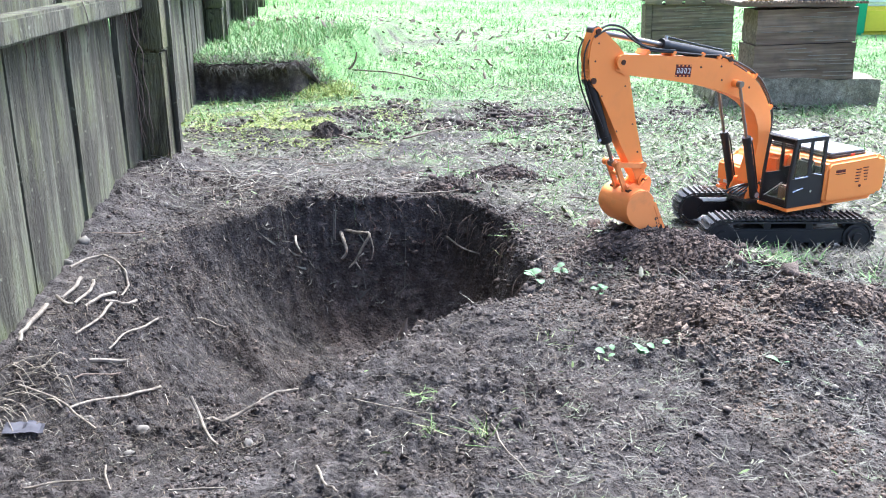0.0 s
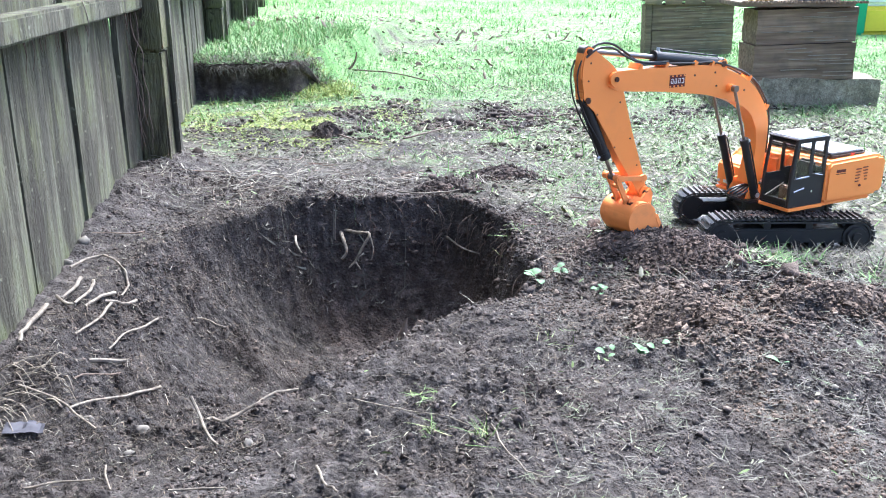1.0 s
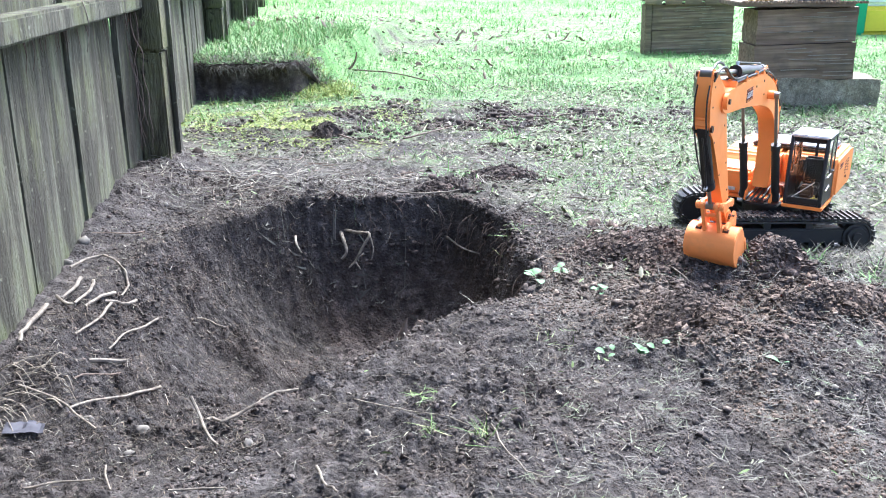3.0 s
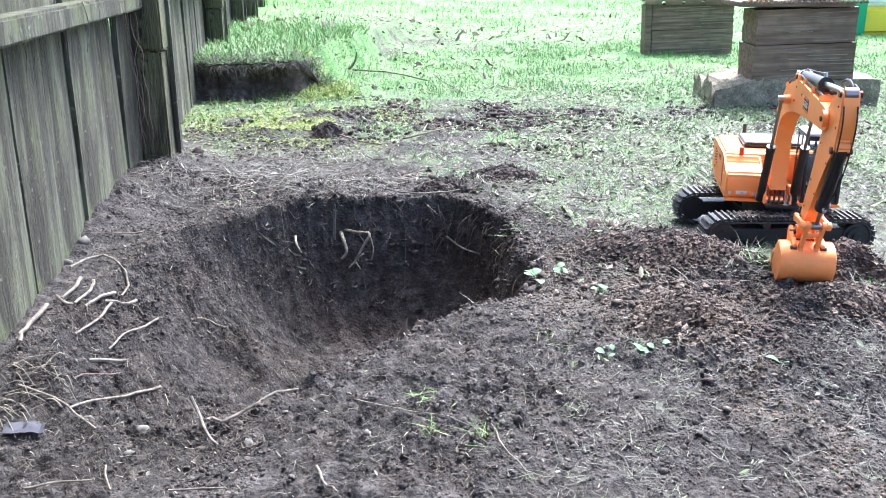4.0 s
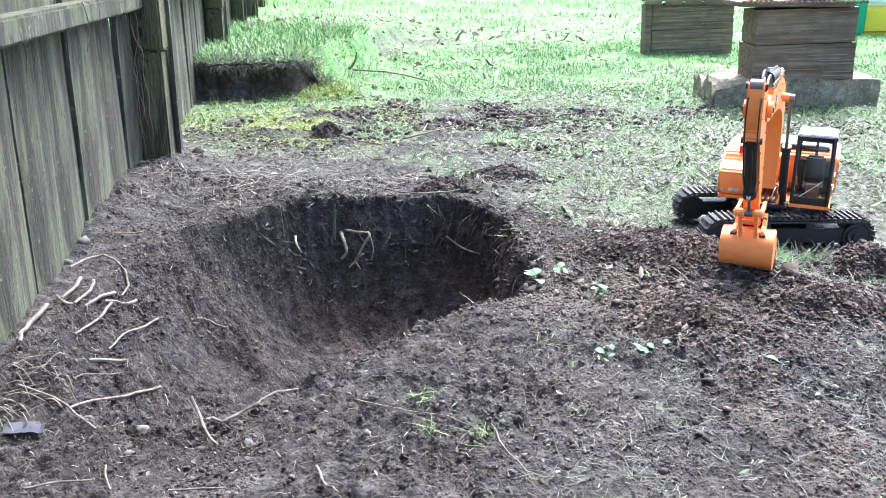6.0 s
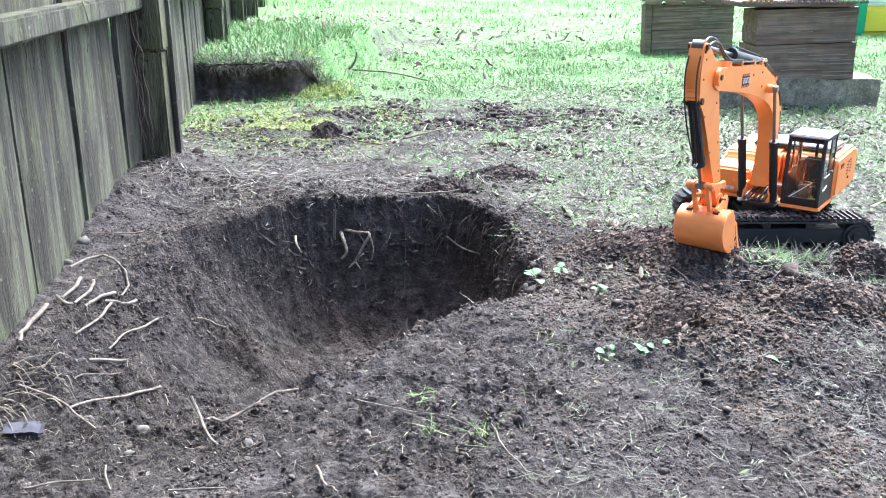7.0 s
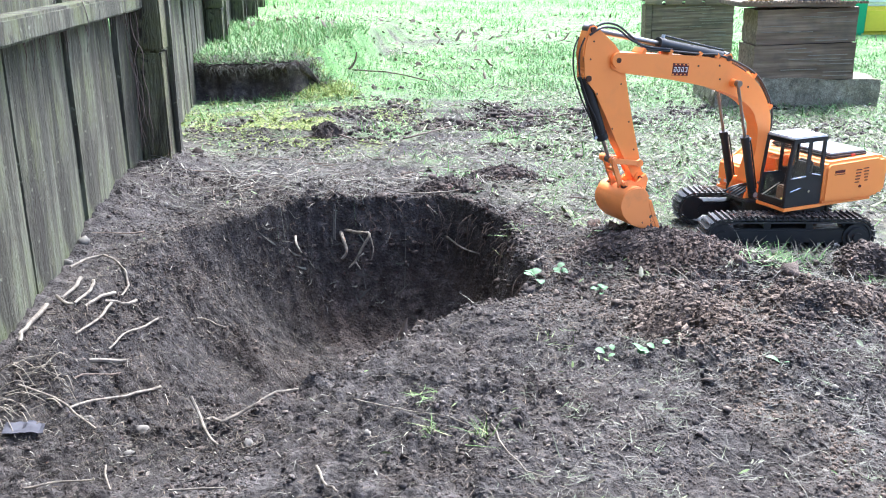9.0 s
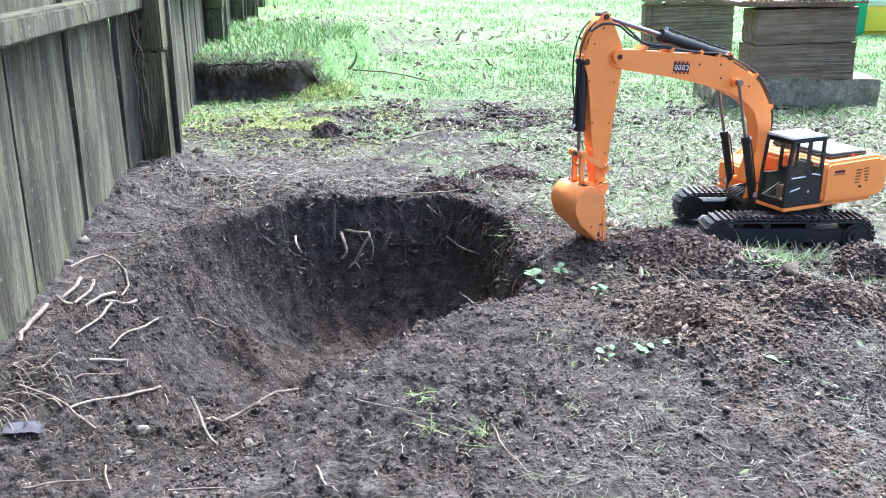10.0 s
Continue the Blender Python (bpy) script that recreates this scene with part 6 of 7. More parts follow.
def build_strands():
    pale = "pale severed root lying on the soil by the fence"
    for xy, r, lift in (
            ([(-0.690, 1.580), (-0.680, 1.531), (-0.683, 1.480)], 0.0058, 0.016), ([(-0.654, 1.556), (-0.649, 1.517), (-0.654, 1.457)], 0.0050, 0.018),
            ([(-0.701, 1.495), (-0.671, 1.463), (-0.651, 1.457)], 0.0050, 0.010), ([(-0.623, 1.568), (-0.634, 1.526), (-0.634, 1.457)], 0.0058, 0.012),
            ([(-0.596, 1.600), (-0.607, 1.553), (-0.625, 1.517)], 0.0058, 0.010), ([(-0.616, 1.527), (-0.612, 1.448), (-0.627, 1.384)], 0.0044, 0.008),
            ([(-0.551, 1.579), (-0.568, 1.523), (-0.577, 1.472), (-0.585, 1.414)], 0.0040, 0.008), ([(-0.702, 1.457), (-0.702, 1.403), (-0.701, 1.353), (-0.691, 1.324)], 0.0070, 0.010),
            ([(-0.498, 1.400), (-0.524, 1.353), (-0.549, 1.282), (-0.570, 1.198)], 0.0046, 0.008), ([(-0.656, 1.230), (-0.607, 1.216), (-0.568, 1.193), (-0.501, 1.134)], 0.0034, 0.008),
            ([(-0.518, 1.723), (-0.500, 1.747), (-0.475, 1.751), (-0.464, 1.761)], 0.0034, 0.007)):
        strand("root", xy, r, ROOT_PALE, pale, "root", lift, group="severed roots")
    strand("root", [(-0.597, 1.291), (-0.585, 1.318), (-0.552, 1.373)], 0.0026, ROOT_DARK, "thin dark root half buried in the slope", "root", 0.006)
    strand("cut_stick", [(-0.601, 1.363), (-0.579, 1.386), (-0.557, 1.408)], 0.0064, ROOT_PALE, "short pale cut stick lying on the slope", "stick", 0.006, taper=1.0)
    strand("root", [(-0.732, 1.639), (-0.721, 1.684), (-0.697, 1.712), (-0.668, 1.696), (-0.632, 1.653), (-0.617, 1.625), (-0.615, 1.577)], 0.0042, ROOT_PALE, "curved pale root arching over the soil", "root", 0.012)
    zr = float(height(-0.335, 1.09, False))
    ob = part("root", tube([(-0.352, 1.105, zr + 0.040), (-0.340, 1.095, zr + 0.020), (-0.326, 1.070, zr + 0.010), (-0.310, 1.042, zr + 0.010), (-0.297, 1.027, zr + 0.010)], 0.0027, 7, None, 0.6), ROOT_PALE, smooth=True)
    tagged(ob, "pale forked root at the near edge of the pit", "root")
    strand("root", [(-0.326, 1.086), (-0.319, 1.093), (-0.304, 1.078), (-0.279, 1.097), (-0.261, 1.107), (-0.239, 1.132), (-0.206, 1.141)], 0.0040, ROOT_PALE, "long pale wavy root on the pit's near lip", "root", 0.010)
    strand("root", [(-0.118, 2.198), (-0.063, 2.178), (0.009, 2.19), (0.082, 2.226)], 0.0035, ROOT_PALE, "pale root lying along the far rim of the pit", "root", 0.012)
    # pale roots that stick out of the far wall
    for pts, r in (([(-0.262, 2.155, -0.075), (-0.250, 2.105, -0.080), (-0.240, 2.085, -0.108), (-0.252, 2.080, -0.126)], 0.0052),
                   ([(-0.255, 2.150, -0.070), (-0.215, 2.110, -0.066), (-0.182, 2.085, -0.062), (-0.200, 2.070, -0.095), (-0.218, 2.068, -0.130)], 0.0045),
                   ([(-0.218, 2.068, -0.130), (-0.232, 2.062, -0.142)], 0.003), ([(-0.218, 2.068, -0.128), (-0.205, 2.062, -0.145)], 0.003),
                   ([(-0.182, 2.085, -0.062), (-0.172, 2.070, -0.095), (-0.176, 2.065, -0.12)], 0.002),
                   ([(-0.36, 2.06, -0.06), (-0.352, 2.02, -0.066), (-0.34, 2.01, -0.085)], 0.0032), ([(0.01, 2.15, -0.09), (0.05, 2.08, -0.098), (0.095, 2.04, -0.100)], 0.0030)):
        ob = part("root", tube(pts, r, 7, None, 0.6), ROOT_PALE, smooth=True)
        tagged(ob, "pale broken root sticking out of the pit wall", "root", "roots in the pit wall")
    for xy, r in (([(-0.123, 1.098), (-0.065, 1.069), (0.005, 1.048), (0.034, 1.027)], 0.0016), ([(0.064, 1.032), (0.076, 0.980), (0.100, 0.925), (0.119, 0.916)], 0.0019),
                  ([(-0.157, 0.951), (-0.137, 0.902), (-0.121, 0.886)], 0.0028), ([(-0.540, 0.985), (-0.500, 0.992), (-0.450, 0.990)], 0.0028), ([(-0.330, 0.918), (-0.261, 0.916)], 0.0024),
                  ([(-0.442, 1.009), (-0.410, 0.938)], 0.0022), ([(0.437, 1.583), (0.452, 1.520), (0.470, 1.470)], 0.0018), ([(0.18, 1.66), (0.21, 1.70), (0.26, 1.69)], 0.0022),
                  ([(-0.53, 2.206), (-0.461, 2.228), (-0.418, 2.233)], 0.003), ([(0.20, 1.87), (0.24, 1.80), (0.30, 1.77)], 0.0016)):
        strand("dry_stalk", xy, r, ROOT_PALE, "dry pale stalk lying on the trampled soil", "stalk", 0.009, group="stalks on the soil")
    for xy, r, lift in (([(-0.570, 3.99), (-0.490, 3.92), (-0.403, 3.86)], 0.006, 0.03), ([(-0.468, 4.62), (-0.308, 4.62), (-0.180, 4.47), (-0.066, 4.329)], 0.007, 0.03),
                        ([(-0.132, 2.944), (-0.047, 3.026), (0.032, 3.120)], 0.0055, 0.012), ([(-0.47, 2.95), (-0.36, 2.99), (-0.28, 2.90), (-0.2, 2.86)], 0.0045, 0.012),
                        ([(-0.05, 4.6), (0.02, 4.25), (0.10, 3.9)], 0.004, 0.02), ([(0.2, 3.3), (0.42, 3.32), (0.6, 3.42)], 0.005, 0.012), ([(-0.75, 3.70), (-0.62, 3.71), (-0.52, 3.76)], 0.006, 0.01)):
        strand("twig", xy, r, ROOT_DARK, "thin dark fallen twig lying on the grass", "twig", lift, group="fallen twigs")
    ob = part("twig", tube([(-0.500, 4.60, 0.015), (-0.470, 4.60, 0.040), (-0.448, 4.60, 0.075), (-0.440, 4.60, 0.115)], 0.008, 7, None, 0.4), ROOT_DARK)
    tagged(ob, "dark upright fork of a fallen twig", "twig", "fallen twigs")
    # many thin twigs and dry stems strewn between the pit and the lawn
    for count, m, lab, seed in ((150, ROOT_PALE, "thin pale twigs strewn over the litter", 71), (110, ROOT_DARK, "thin brown twigs strewn over the litter", 72)):
        rnd = random.Random(seed)
        bm = bmesh.new()
        k = 0
        while k < count:
            x, y = rnd.uniform(-0.85, 0.75), rnd.uniform(2.2, 3.7) if rnd.random() < 0.8 else rnd.uniform(1.75, 2.2)
            if x < float(fence_front(y)) + 0.06 or float(pit_radius(x, y)[0]) < 1.12 or (y < 2.3 and x > 0.40):
                continue
            k += 1
            a, L = rnd.uniform(0, 6.28), rnd.uniform(0.03, 0.13)
            pts = []
            for j in range(4):
                pts.append((x, y, float(height(x, y)) + rnd.uniform(0.003, 0.012)))
                a += rnd.uniform(-0.6, 0.6)
                x, y = x + math.cos(a) * L / 3, y + math.sin(a) * L / 3
            tube(pts, rnd.uniform(0.0009, 0.0024), 5, bm, 0.5, 3)
        tagged(part("twig_litter", bm, m), lab, "twigs", kind="stuff")
    # bundle of fine dry stems at the fence foot
    rnd = random.Random(31)
    bm = bmesh.new()
    for k in range(42):
        x, y = rnd.uniform(-0.70, -0.60), rnd.uniform(1.15, 1.30)
        a, L = rnd.uniform(-0.9, 1.1), rnd.uniform(0.02, 0.065)
        z = float(height(x, y, False))
        x2, y2 = x + L * math.cos(a), y + L * math.sin(a)
        tube([(x, y, z + 0.004), ((x + x2) / 2, (y + y2) / 2, z + rnd.uniform(0.004, 0.016)), (x2, y2, float(height(x2, y2, False)) + 0.006)], rnd.uniform(0.0008, 0.0017), 4, bm, 0.5, 3)
    tagged(part("stem_bundle", bm, ROOT_PALE), "tangle of pale dry stems at the fence foot", "dry stems", kind="stuff")


build_strands()


def single_lump(name, x, y, size, material, label, category, seed, squash=0.8, group="", sink=0.25):
    rng = np.random.default_rng(seed)
    co, fa = lumps(np.zeros((1, 3)), np.array([size]), rng, squash, 0.22 if category == "stone" else 0.3)
    ob = mesh_object(name, co, fa, material, True)
    ob.matrix_basis = pose(x, y, float(height(x, y, False)) + size * sink)
    return tagged(ob, label, category, group)


def crumble(name, x, y, rx, ry, h, n, material, label, category, seed, big=0.010, lying=True):
    """A small heap: many clods piled in a dome, one object."""
    rng = np.random.default_rng(seed)
    a, r = rng.uniform(0, 6.28, n), np.sqrt(rng.random(n))
    lobe = 1 + 0.25 * np.sin(3 * a + seed) + 0.15 * np.sin(5 * a + 2 * seed)
    px, py = rx * r * lobe * np.cos(a), ry * r * lobe * np.sin(a)
    pz = h * np.clip(1 - r * r, 0, 1) * rng.uniform(0.8, 1.0, n)
    size = np.clip(rng.lognormal(math.log(big * 0.30), 0.55, n), 0.0010, big * 0.85)
    co, fa = lumps(np.stack([px, py, pz], 1), size, rng, 0.8, shape=CRUMB_BALL if big < 0.009 else FINE_BALL)
    # the solid body of the heap under its crumbs
    rings, sides = 9, 26
    th = np.arange(sides) * 2 * np.pi / sides
    body = [[0, 0, h]]
    for k in range(1, rings + 1):
        f = k / rings
        grow = f * (1 + 0.25 * np.sin(3 * th + seed) + 0.15 * np.sin(5 * th + 2 * seed))
        zz = h * (1 - f * f) - 0.013 * f + rng.normal(0, 0.0018, sides)
        body += [[rx * g * math.cos(t), ry * g * math.sin(t), q] for g, t, q in zip(grow, th, zz)]
    tri = [(0, 1 + i, 1 + (i + 1) % sides) for i in range(sides)]
    for k in range(rings - 1):
        o = 1 + k * sides
        for i in range(sides):
            j = (i + 1) % sides
            tri += [(o + i, o + sides + i, o + sides + j), (o + i, o + sides + j, o + j)]
    fa = np.concatenate([fa, np.array(tri) + len(co)])
    co = np.concatenate([co, np.array(body)])
    base = float(height(x, y, False))
    if lying:                                  # follows the ground under it
        co[:, 2] += height(co[:, 0] + x, co[:, 1] + y, False) - base
    ob = mesh_object(name, co, fa, material)
    ob.matrix_basis = pose(x, y, base + 0.001)
    return tagged(ob, label, category, kind="stuff")


def build_clods():
    for i, (x, y, s) in enumerate(((-0.675, 2.074, 0.013), (-0.763, 1.79, 0.013), (-0.258, 1.029, 0.009), (-0.755, 1.677, 0.012), (-0.46, 1.196, 0.010), (-0.534, 1.18, 0.009), (0.759, 1.485, 0.016), (0.562, 1.14, 0.009), (-0.1, 1.029, 0.008), (-0.43, 1.06, 0.007))):
        single_lump("stone", x, y, 0.8 * s, STONE, "small pale stone half sunk in the soil", "stone", 100 + i, 0.65, "stones on the soil")
    for i, (x, y, s) in enumerate(((0.652, 1.563, 0.017), (0.60, 1.50, 0.012), (0.70, 1.50, 0.013), (0.52, 1.52, 0.013), (0.40, 1.40, 0.014), (0.36, 1.80, 0.018), (0.33, 1.86, 0.017), (0.56, 1.58, 0.016), (0.47, 1.36, 0.016), (0.83, 1.47, 0.018), (0.29, 1.72, 0.014))):
        single_lump("clod", x, y, 0.85 * s, SOIL_BROWN, "loose brown clod of soil beside the spoil heap", "clod", 200 + i, 0.8, "loose clods")
    crumble("soil_heap", -0.395, 2.998, 0.06, 0.05, 0.045, 90, SOIL_DARK, "small black heap of fresh soil on the moss", "soil heap", 1)
    crumble("soil_heap", 0.16, 2.37, 0.12, 0.06, 0.020, 420, SOIL_DARK, "small dark soil heap behind the pit", "soil heap", 2)
    crumble("soil_heap", 0.01, 2.235, 0.085, 0.035, 0.018, 260, SOIL_DARK, "crumbly dark soil heap on the pit rim", "soil heap", 3)
    crumble("soil_heap", 0.42, 1.365, 0.10, 0.085, 0.022, 1900, SOIL_LIGHT, "low heap of dry lighter brown crumbs", "soil heap", 4, 0.0065)
    crumble("soil_heap", 0.70, 1.445, 0.12, 0.05, 0.022, 1500, SOIL_LIGHT, "long low heap of dry brown crumbs by the tracks", "soil heap", 5, 0.0065)
    crumble("soil_heap", 0.455, 1.675, 0.17, 0.09, 0.024, 4200, SOIL_BROWN, "brown spoil heap before the bucket", "soil heap", 6, 0.007)
    # an upright splinter on the near rim
    s = bmesh.new()
    bmesh.ops.create_cone(s, cap_ends=True, segments=7, radius1=0.013, radius2=0.001, depth=0.05)
    for v in s.verts:
        v.co += Vector(noise.noise_vector(v.co * 60)) * 0.004
    ob = part("wood_splinter", s, ROOT_DARK)
    ob.matrix_basis = pose(-0.064, 1.322, 0.012, 8, 14, 0)
    tagged(ob, "dark splintered root stub on the pit rim", "root stub")
    # a crumpled wrapper
    w = bmesh.new()
    bmesh.ops.create_grid(w, x_segments=9, y_segments=6, size=0.5, matrix=Matrix.Diagonal((0.055, 0.032, 1, 1)))
    for v in w.verts:
        v.co.z += 0.007 * noise.noise(v.co * 70) + 0.003 * noise.noise(v.co * 190) + 0.008 - 14 * v.co.y * v.co.y
    ex = bmesh.ops.extrude_face_region(w, geom=list(w.faces))
    bmesh.ops.translate(w, verts=[g for g in ex["geom"] if isinstance(g, bmesh.types.BMVert)], vec=(0, 0, 0.0008))
    ob = part("plastic_wrapper", w, mat_plain("grey_purple_foil", (0.040, 0.039, 0.052), 0.75), smooth=True)
    ob.matrix_basis = pose(-0.615, 1.150, float(height(-0.615, 1.150, False)) + 0.002, 0, 5, 12)
    tagged(ob, "crumpled grey-purple plastic wrapper by the fence", "wrapper")


build_clods()


def build_tuft(x, y, n, h, material, label, seed, spread=0.012):
    rng = np.random.default_rng(seed)
    xy = np.stack([x + rng.normal(0, spread, n), y + rng.normal(0, spread, n)], 1)
    ob = blades("grass_tuft", xy, rng.uniform(0.4, 1.1, n) * h, rng.uniform(0.0009, 0.0022, n), rng.uniform(0.25, 1.0, n), rng.uniform(0.2, 1.3, n), material, label, "grass tuft", rng)
    return ob


def build_weed(x, y, n, size, label, seed):
    rnd = random.Random(seed)
    z = float(height(x, y, False))
    weed = tagged(thing("weed", pose(x, y, z)), label, "weed", "weeds")
    for k in range(n):
        bm = bmesh.new()
        s = size * rnd.uniform(0.7, 1.15)
        pts = [(0, 0), (0.25, 0.32), (0.55, 0.42), (0.85, 0.28), (1.05, 0), (0.85, -0.28), (0.55, -0.40), (0.25, -0.32)]
        mid = [bm.verts.new((t * s, 0, 0.16 * s * math.sin(t * 2.6) - 0.03 * s)) for t in (0, 0.35, 0.7, 1.05)]
        up = [bm.verts.new((px * s, py * s, 0.16 * s * math.sin(px * 2.6) + 0.10 * s * abs(py))) for px, py in pts[1:4]]
        dn = [bm.verts.new((px * s, py * s, 0.16 * s * math.sin(px * 2.6) + 0.10 * s * abs(py))) for px, py in pts[5:][::-1]]
        for row in (up, dn):
            bm.faces.new((mid[0], mid[1], row[0]))
            bm.faces.new((mid[1], row[1], row[0]))
            bm.faces.new((mid[1], mid[2], row[1]))
            bm.faces.new((mid[2], row[2], row[1]))
            bm.faces.new((mid[2], mid[3], row[2]))
        leaf = part("leaf", bm, LEAF_PALE, weed, smooth=True)
        leaf.matrix_basis = pose(rnd.uniform(-0.01, 0.01), rnd.uniform(-0.01, 0.01), rnd.uniform(0.006, 0.018), rnd.uniform(-25, 25), rnd.uniform(-30, 10), k * 360 / n + rnd.uniform(-30, 30))


for i, (x, y, n, h) in enumerate(((-0.014, 1.022, 22, 0.05), (0.056, 1.006, 20, 0.05), (-0.027, 1.113, 20, 0.035))):
    build_tuft(x, y, n, h, TUFT, "small tuft of fresh green grass on bare soil", 300 + i, 0.008)
for i, (x, y, n, h) in enumerate(((0.06, 1.43, 14, 0.06), (0.168, 1.92, 18, 0.06), (0.50, 1.34, 26, 0.07), (0.279, 1.057, 20, 0.05), (0.584, 1.064, 30, 0.065), (0.23, 1.13, 14, 0.035), (0.184, 1.31, 12, 0.04), (0.62, 1.30, 16, 0.05), (0.36, 0.97, 14, 0.045), (0.44, 1.02, 12, 0.045), (0.16, 0.93, 14, 0.04))):
    build_tuft(x, y, n, h, STRAW if i not in (1, 6) else TUFT, "tuft of pale half-dead grass on the soil", 320 + i, 0.02)
for i, (x, y, n, s) in enumerate(((0.173, 1.576, 4, 0.026), (0.222, 1.60, 6, 0.018), (0.281, 1.484, 6, 0.014), (0.298, 1.222, 3, 0.022), (0.255, 1.245, 4, 0.015), (0.33, 1.25, 2, 0.018), (0.488, 1.162, 2, 0.018), (0.10, 1.86, 4, 0.018))):
    build_weed(x, y, n, s, "low weed with pale green leaves on the soil", 400 + i)


# ---- soil that the bucket pushes ----
PILE = crumble("soil_pile", 0.0, 0.0, 0.085, 0.080, 0.088, 3600, SOIL_BROWN, "loose dark soil pushed along by the bucket", "soil pile", 9, 0.0072, False)
LOOSE = []
for i in range(8):
    LOOSE.append(single_lump("rolling_clod", 0, 0, 0.0055 + 0.0012 * (i % 4), SOIL_DARK, "dark clod rolling before the pushed soil", "clod", 500 + i, 0.85, "rolling clods"))


# ---- how the machine moves ----
#        seconds, slew, boom, arm, bucket (degrees)
MOVES = [(0.0, 206.5, 36.2, -106.1, 0), (0.5, 207.0, 33.7, -108.1, 0.5), (1.0, 207.6, 31.8, -110.8, 3), (1.2, 209.5, 31.8, -110.8, 3.5), (1.5, 213.0, 31.8, -110.8, 4),
         (2.0, 219.5, 31.3, -111.5, 4), (2.5, 227.2, 31.0, -111.0, 4), (2.7, 230.5, 30.7, -111.7, 4), (3.8, 255.5, 27.9, -115.2, 4), (4.0, 259.7, 27.7, -114.7, 4),
         (4.2, 264.5, 27.7, -114.2, 4), (4.5, 268.9, 27.8, -113.8, 4), (4.7, 268.8, 27.7, -114.2, 4), (5.0, 265.2, 27.3, -116.2, 4), (5.3, 258.2, 27.2, -118.7, 4), (5.5, 254.0, 26.9, -119.7, 4),
         (5.7, 249.2, 27.0, -119.7, 4), (6.2, 243.5, 30.6, -114.2, 3), (6.8, 239.2, 34.4, -108.8, 2.6), (7.0, 233.8, 35.2, -108.0, 2.6), (7.5, 219.5, 35.8, -106.3, 2.6),
         (8.0, 205.6, 36.4, -106.3, 3), (8.2, 204.6, 36.5, -106.3, 3), (9.1, 204.4, 36.5, -106.1, 3), (9.5, 204.1, 36.8, -94.1, 1.2), (10.0, 204.0, 37.4, -84.2, 2)]


def glide(table, column, t):
    """Smooth value of a column of a table at t, with no overshoot."""
    T = [r[0] for r in table]
    V = [r[column] for r in table]
    n = len(T)
    d = [(V[i + 1] - V[i]) / (T[i + 1] - T[i]) for i in range(n - 1)]
    m = [d[0]] + [0 if d[i - 1] * d[i] <= 0 else 2 * d[i - 1] * d[i] / (d[i - 1] + d[i]) for i in range(1, n - 1)] + [d[-1]]
    i = max(0, min(n - 2, sum(1 for v in T if v <= t) - 1))
    h = T[i + 1] - T[i]
    s = (t - T[i]) / h
    return ((2 * s ** 3 - 3 * s ** 2 + 1) * V[i] + (s ** 3 - 2 * s ** 2 + s) * h * m[i] + (3 * s ** 2 - 2 * s ** 3) * V[i + 1] + (s ** 3 - s ** 2) * h * m[i + 1])


def turn_up(deg):
    return pose(0, 0, 0, 0, -deg, 0)


def along(p, q):
    """A pose at p whose x points to q; p and q differ in x and z."""
    d = q - p
    return Matrix.Translation(p) @ turn_up(math.degrees(math.atan2(d.z, d.x)))


def joint(p, rp, q, rq):
    """Where two bars from p and q meet, on the outer side."""
    d = q - p
    L = min(d.length, rp + rq - 1e-5)
    a = (rp * rp - rq * rq + L * L) / (2 * L)
    h = math.sqrt(max(rp * rp - a * a, 0))
    u = d.normalized()
    n = Vector((u.z, 0, -u.x))
    one, two = p + u * a + n * h, p + u * a - n * h
    return one if one.z > two.z else two


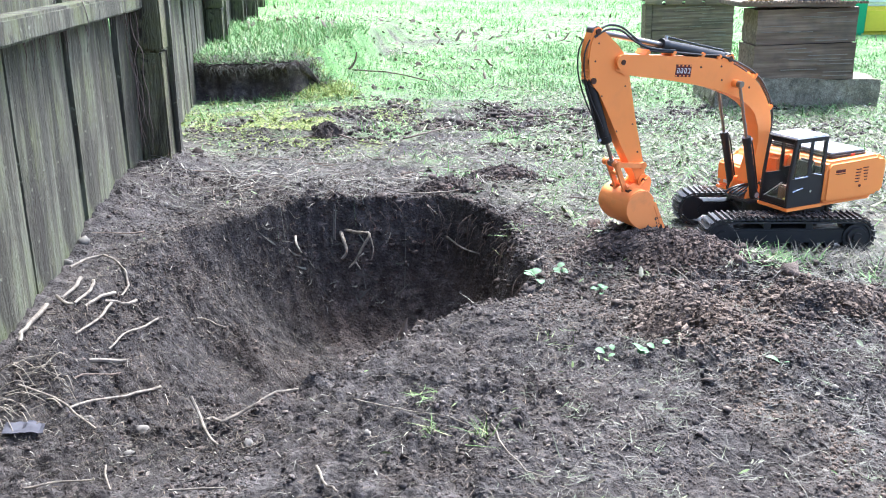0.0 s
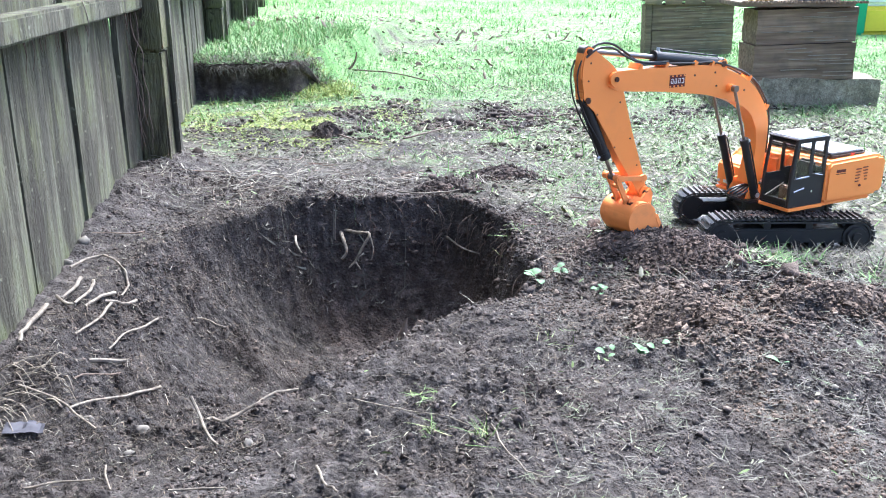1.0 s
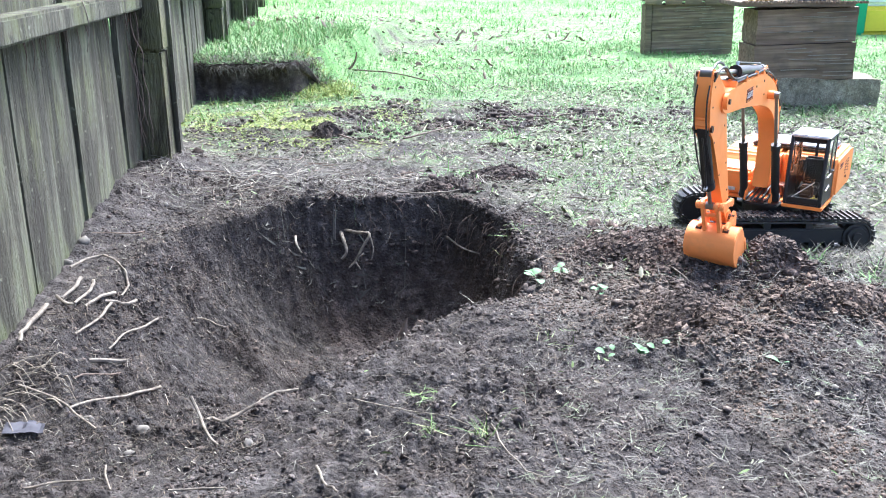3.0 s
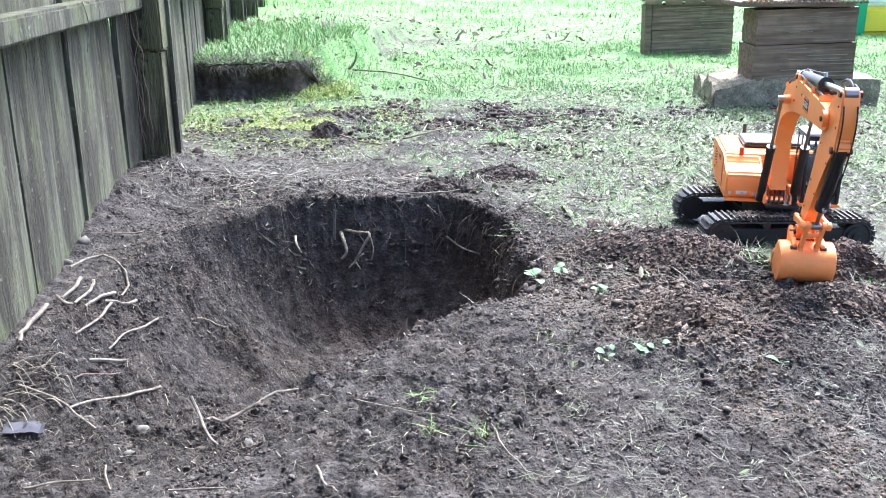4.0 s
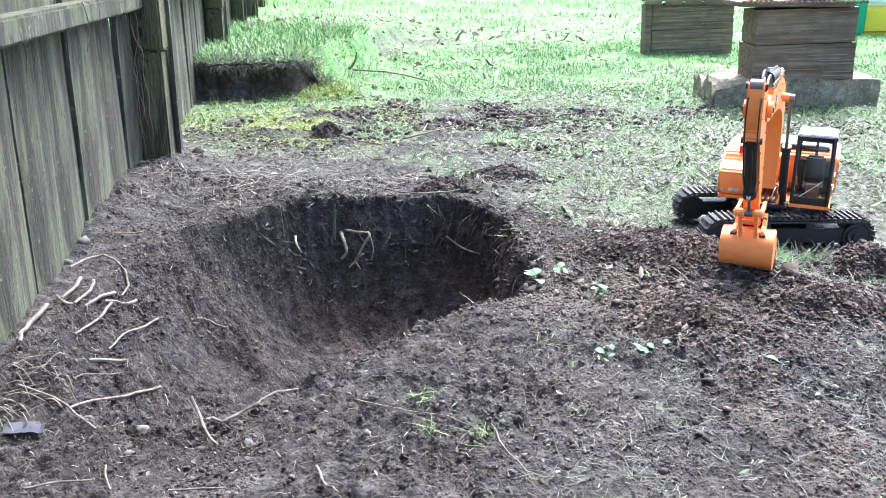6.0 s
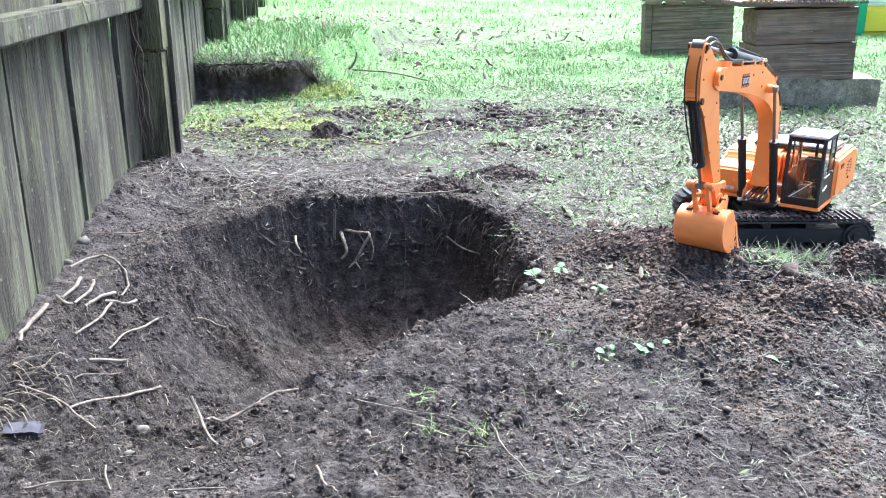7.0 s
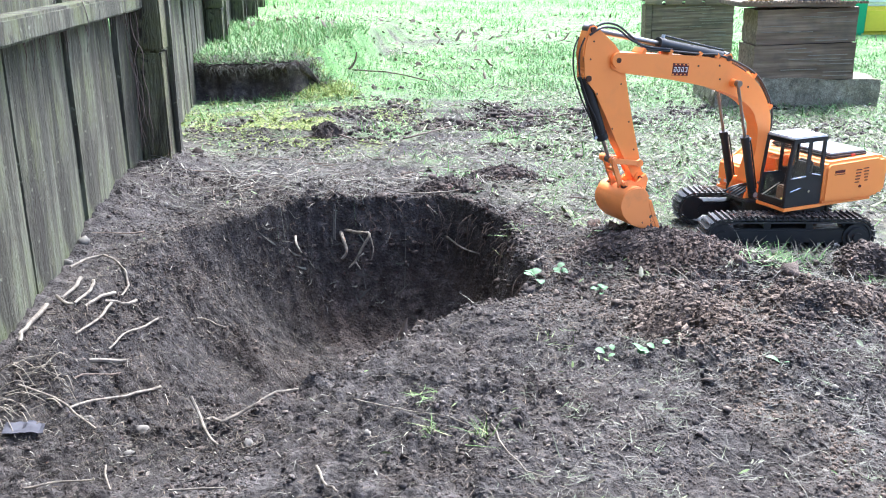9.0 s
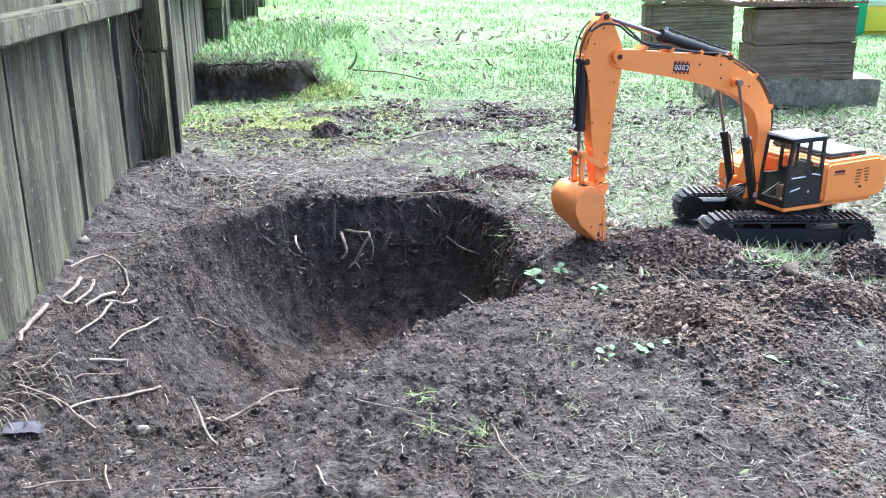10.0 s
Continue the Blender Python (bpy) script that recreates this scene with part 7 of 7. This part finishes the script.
def stance(t):
    """The poses of all moving parts at t, in the excavator's space."""
    slew, boom, arm, curl = (glide(MOVES, c, t) for c in (1, 2, 3, 4))
    U = pose(0, 0, 0, 0, 0, slew)
    B = Matrix.Translation(FOOT) @ turn_up(boom)
    A = B @ Matrix.Translation(TIP) @ turn_up(arm - boom)
    K_local = Matrix.Translation(BPIN) @ turn_up(curl)
    out = {UPPER: U, BOOM: U @ B, ARM: U @ A, BUCKET: U @ A @ K_local}
    for s, barrel, rd in BOOM_CYLS:
        base = Vector((BOOM_CYL_BASE.x, FOOT.y + s * BOOM_CYL_BASE.y, BOOM_CYL_BASE.z))
        pin = B @ Vector((BOOM_CYL_PIN.x, s * BOOM_CYL_PIN.y, BOOM_CYL_PIN.z))
        m = along(base, pin)
        out[barrel] = U @ m
        out[rd] = U @ Matrix.Translation(pin - base) @ m
    base, pin = B @ ARM_CYL_BASE, A @ ARM_CYL_PIN
    m = along(base, pin)
    out[ARM_CYL[0]], out[ARM_CYL[1]] = U @ m, U @ Matrix.Translation(pin - base) @ m
    lug = K_local @ LUG
    j = joint(ROCKER, ROCK_L, lug, PUSH_L)
    out[ROCK] = U @ A @ along(ROCKER, j)
    out[PUSH] = U @ A @ along(lug, j)
    m = along(BKT_CYL_BASE, j)
    out[BKT_CYL[0]], out[BKT_CYL[1]] = U @ A @ m, U @ A @ Matrix.Translation(j - BKT_CYL_BASE) @ m
    return out


#            seconds, x, y, z of the pushed soil
PUSH_PATH = [(0.0, 0.500, 1.690, -0.018), (1.4, 0.500, 1.690, -0.018), (2.0, 0.535, 1.675, 0.000), (2.4, 0.565, 1.630, 0.004), (2.7, 0.588, 1.610, 0.004), (3.3, 0.680, 1.605, -0.010),
             (3.8, 0.765, 1.635, -0.020), (4.0, 0.790, 1.640, -0.022), (4.2, 0.812, 1.643, -0.025), (4.5, 0.830, 1.645, -0.028), (5.0, 0.830, 1.645, -0.028), (10.0, 0.830, 1.645, -0.028)]


def motions():
    rows = {}
    for k in range(101):
        for ob, m in stance(k / 10).items():
            rows.setdefault(ob, []).append((k / 10, m))
    for ob, r in rows.items():
        walk(ob, r)
    path = [(k / 10, glide(PUSH_PATH, 1, k / 10), glide(PUSH_PATH, 2, k / 10), glide(PUSH_PATH, 3, k / 10)) for k in range(101)]
    walk(PILE, [(t, pose(x, y, z)) for t, x, y, z in path])
    rnd = random.Random(17)
    for ob in LOOSE:
        dx, dy, lag = rnd.uniform(-0.02, 0.10), rnd.uniform(-0.075, 0.03), rnd.uniform(0.0, 0.25)
        roll = []
        for t, x, y, z in path:
            x2, y2 = glide(PUSH_PATH, 1, max(0, t - lag)) + dx, glide(PUSH_PATH, 2, max(0, t - lag)) + dy
            roll.append((t, pose(x2, y2, float(height(x2, y2, False)) + 0.012, 0, (x2 - 0.5) * 900, 0)))
        walk(ob, roll)


motions()
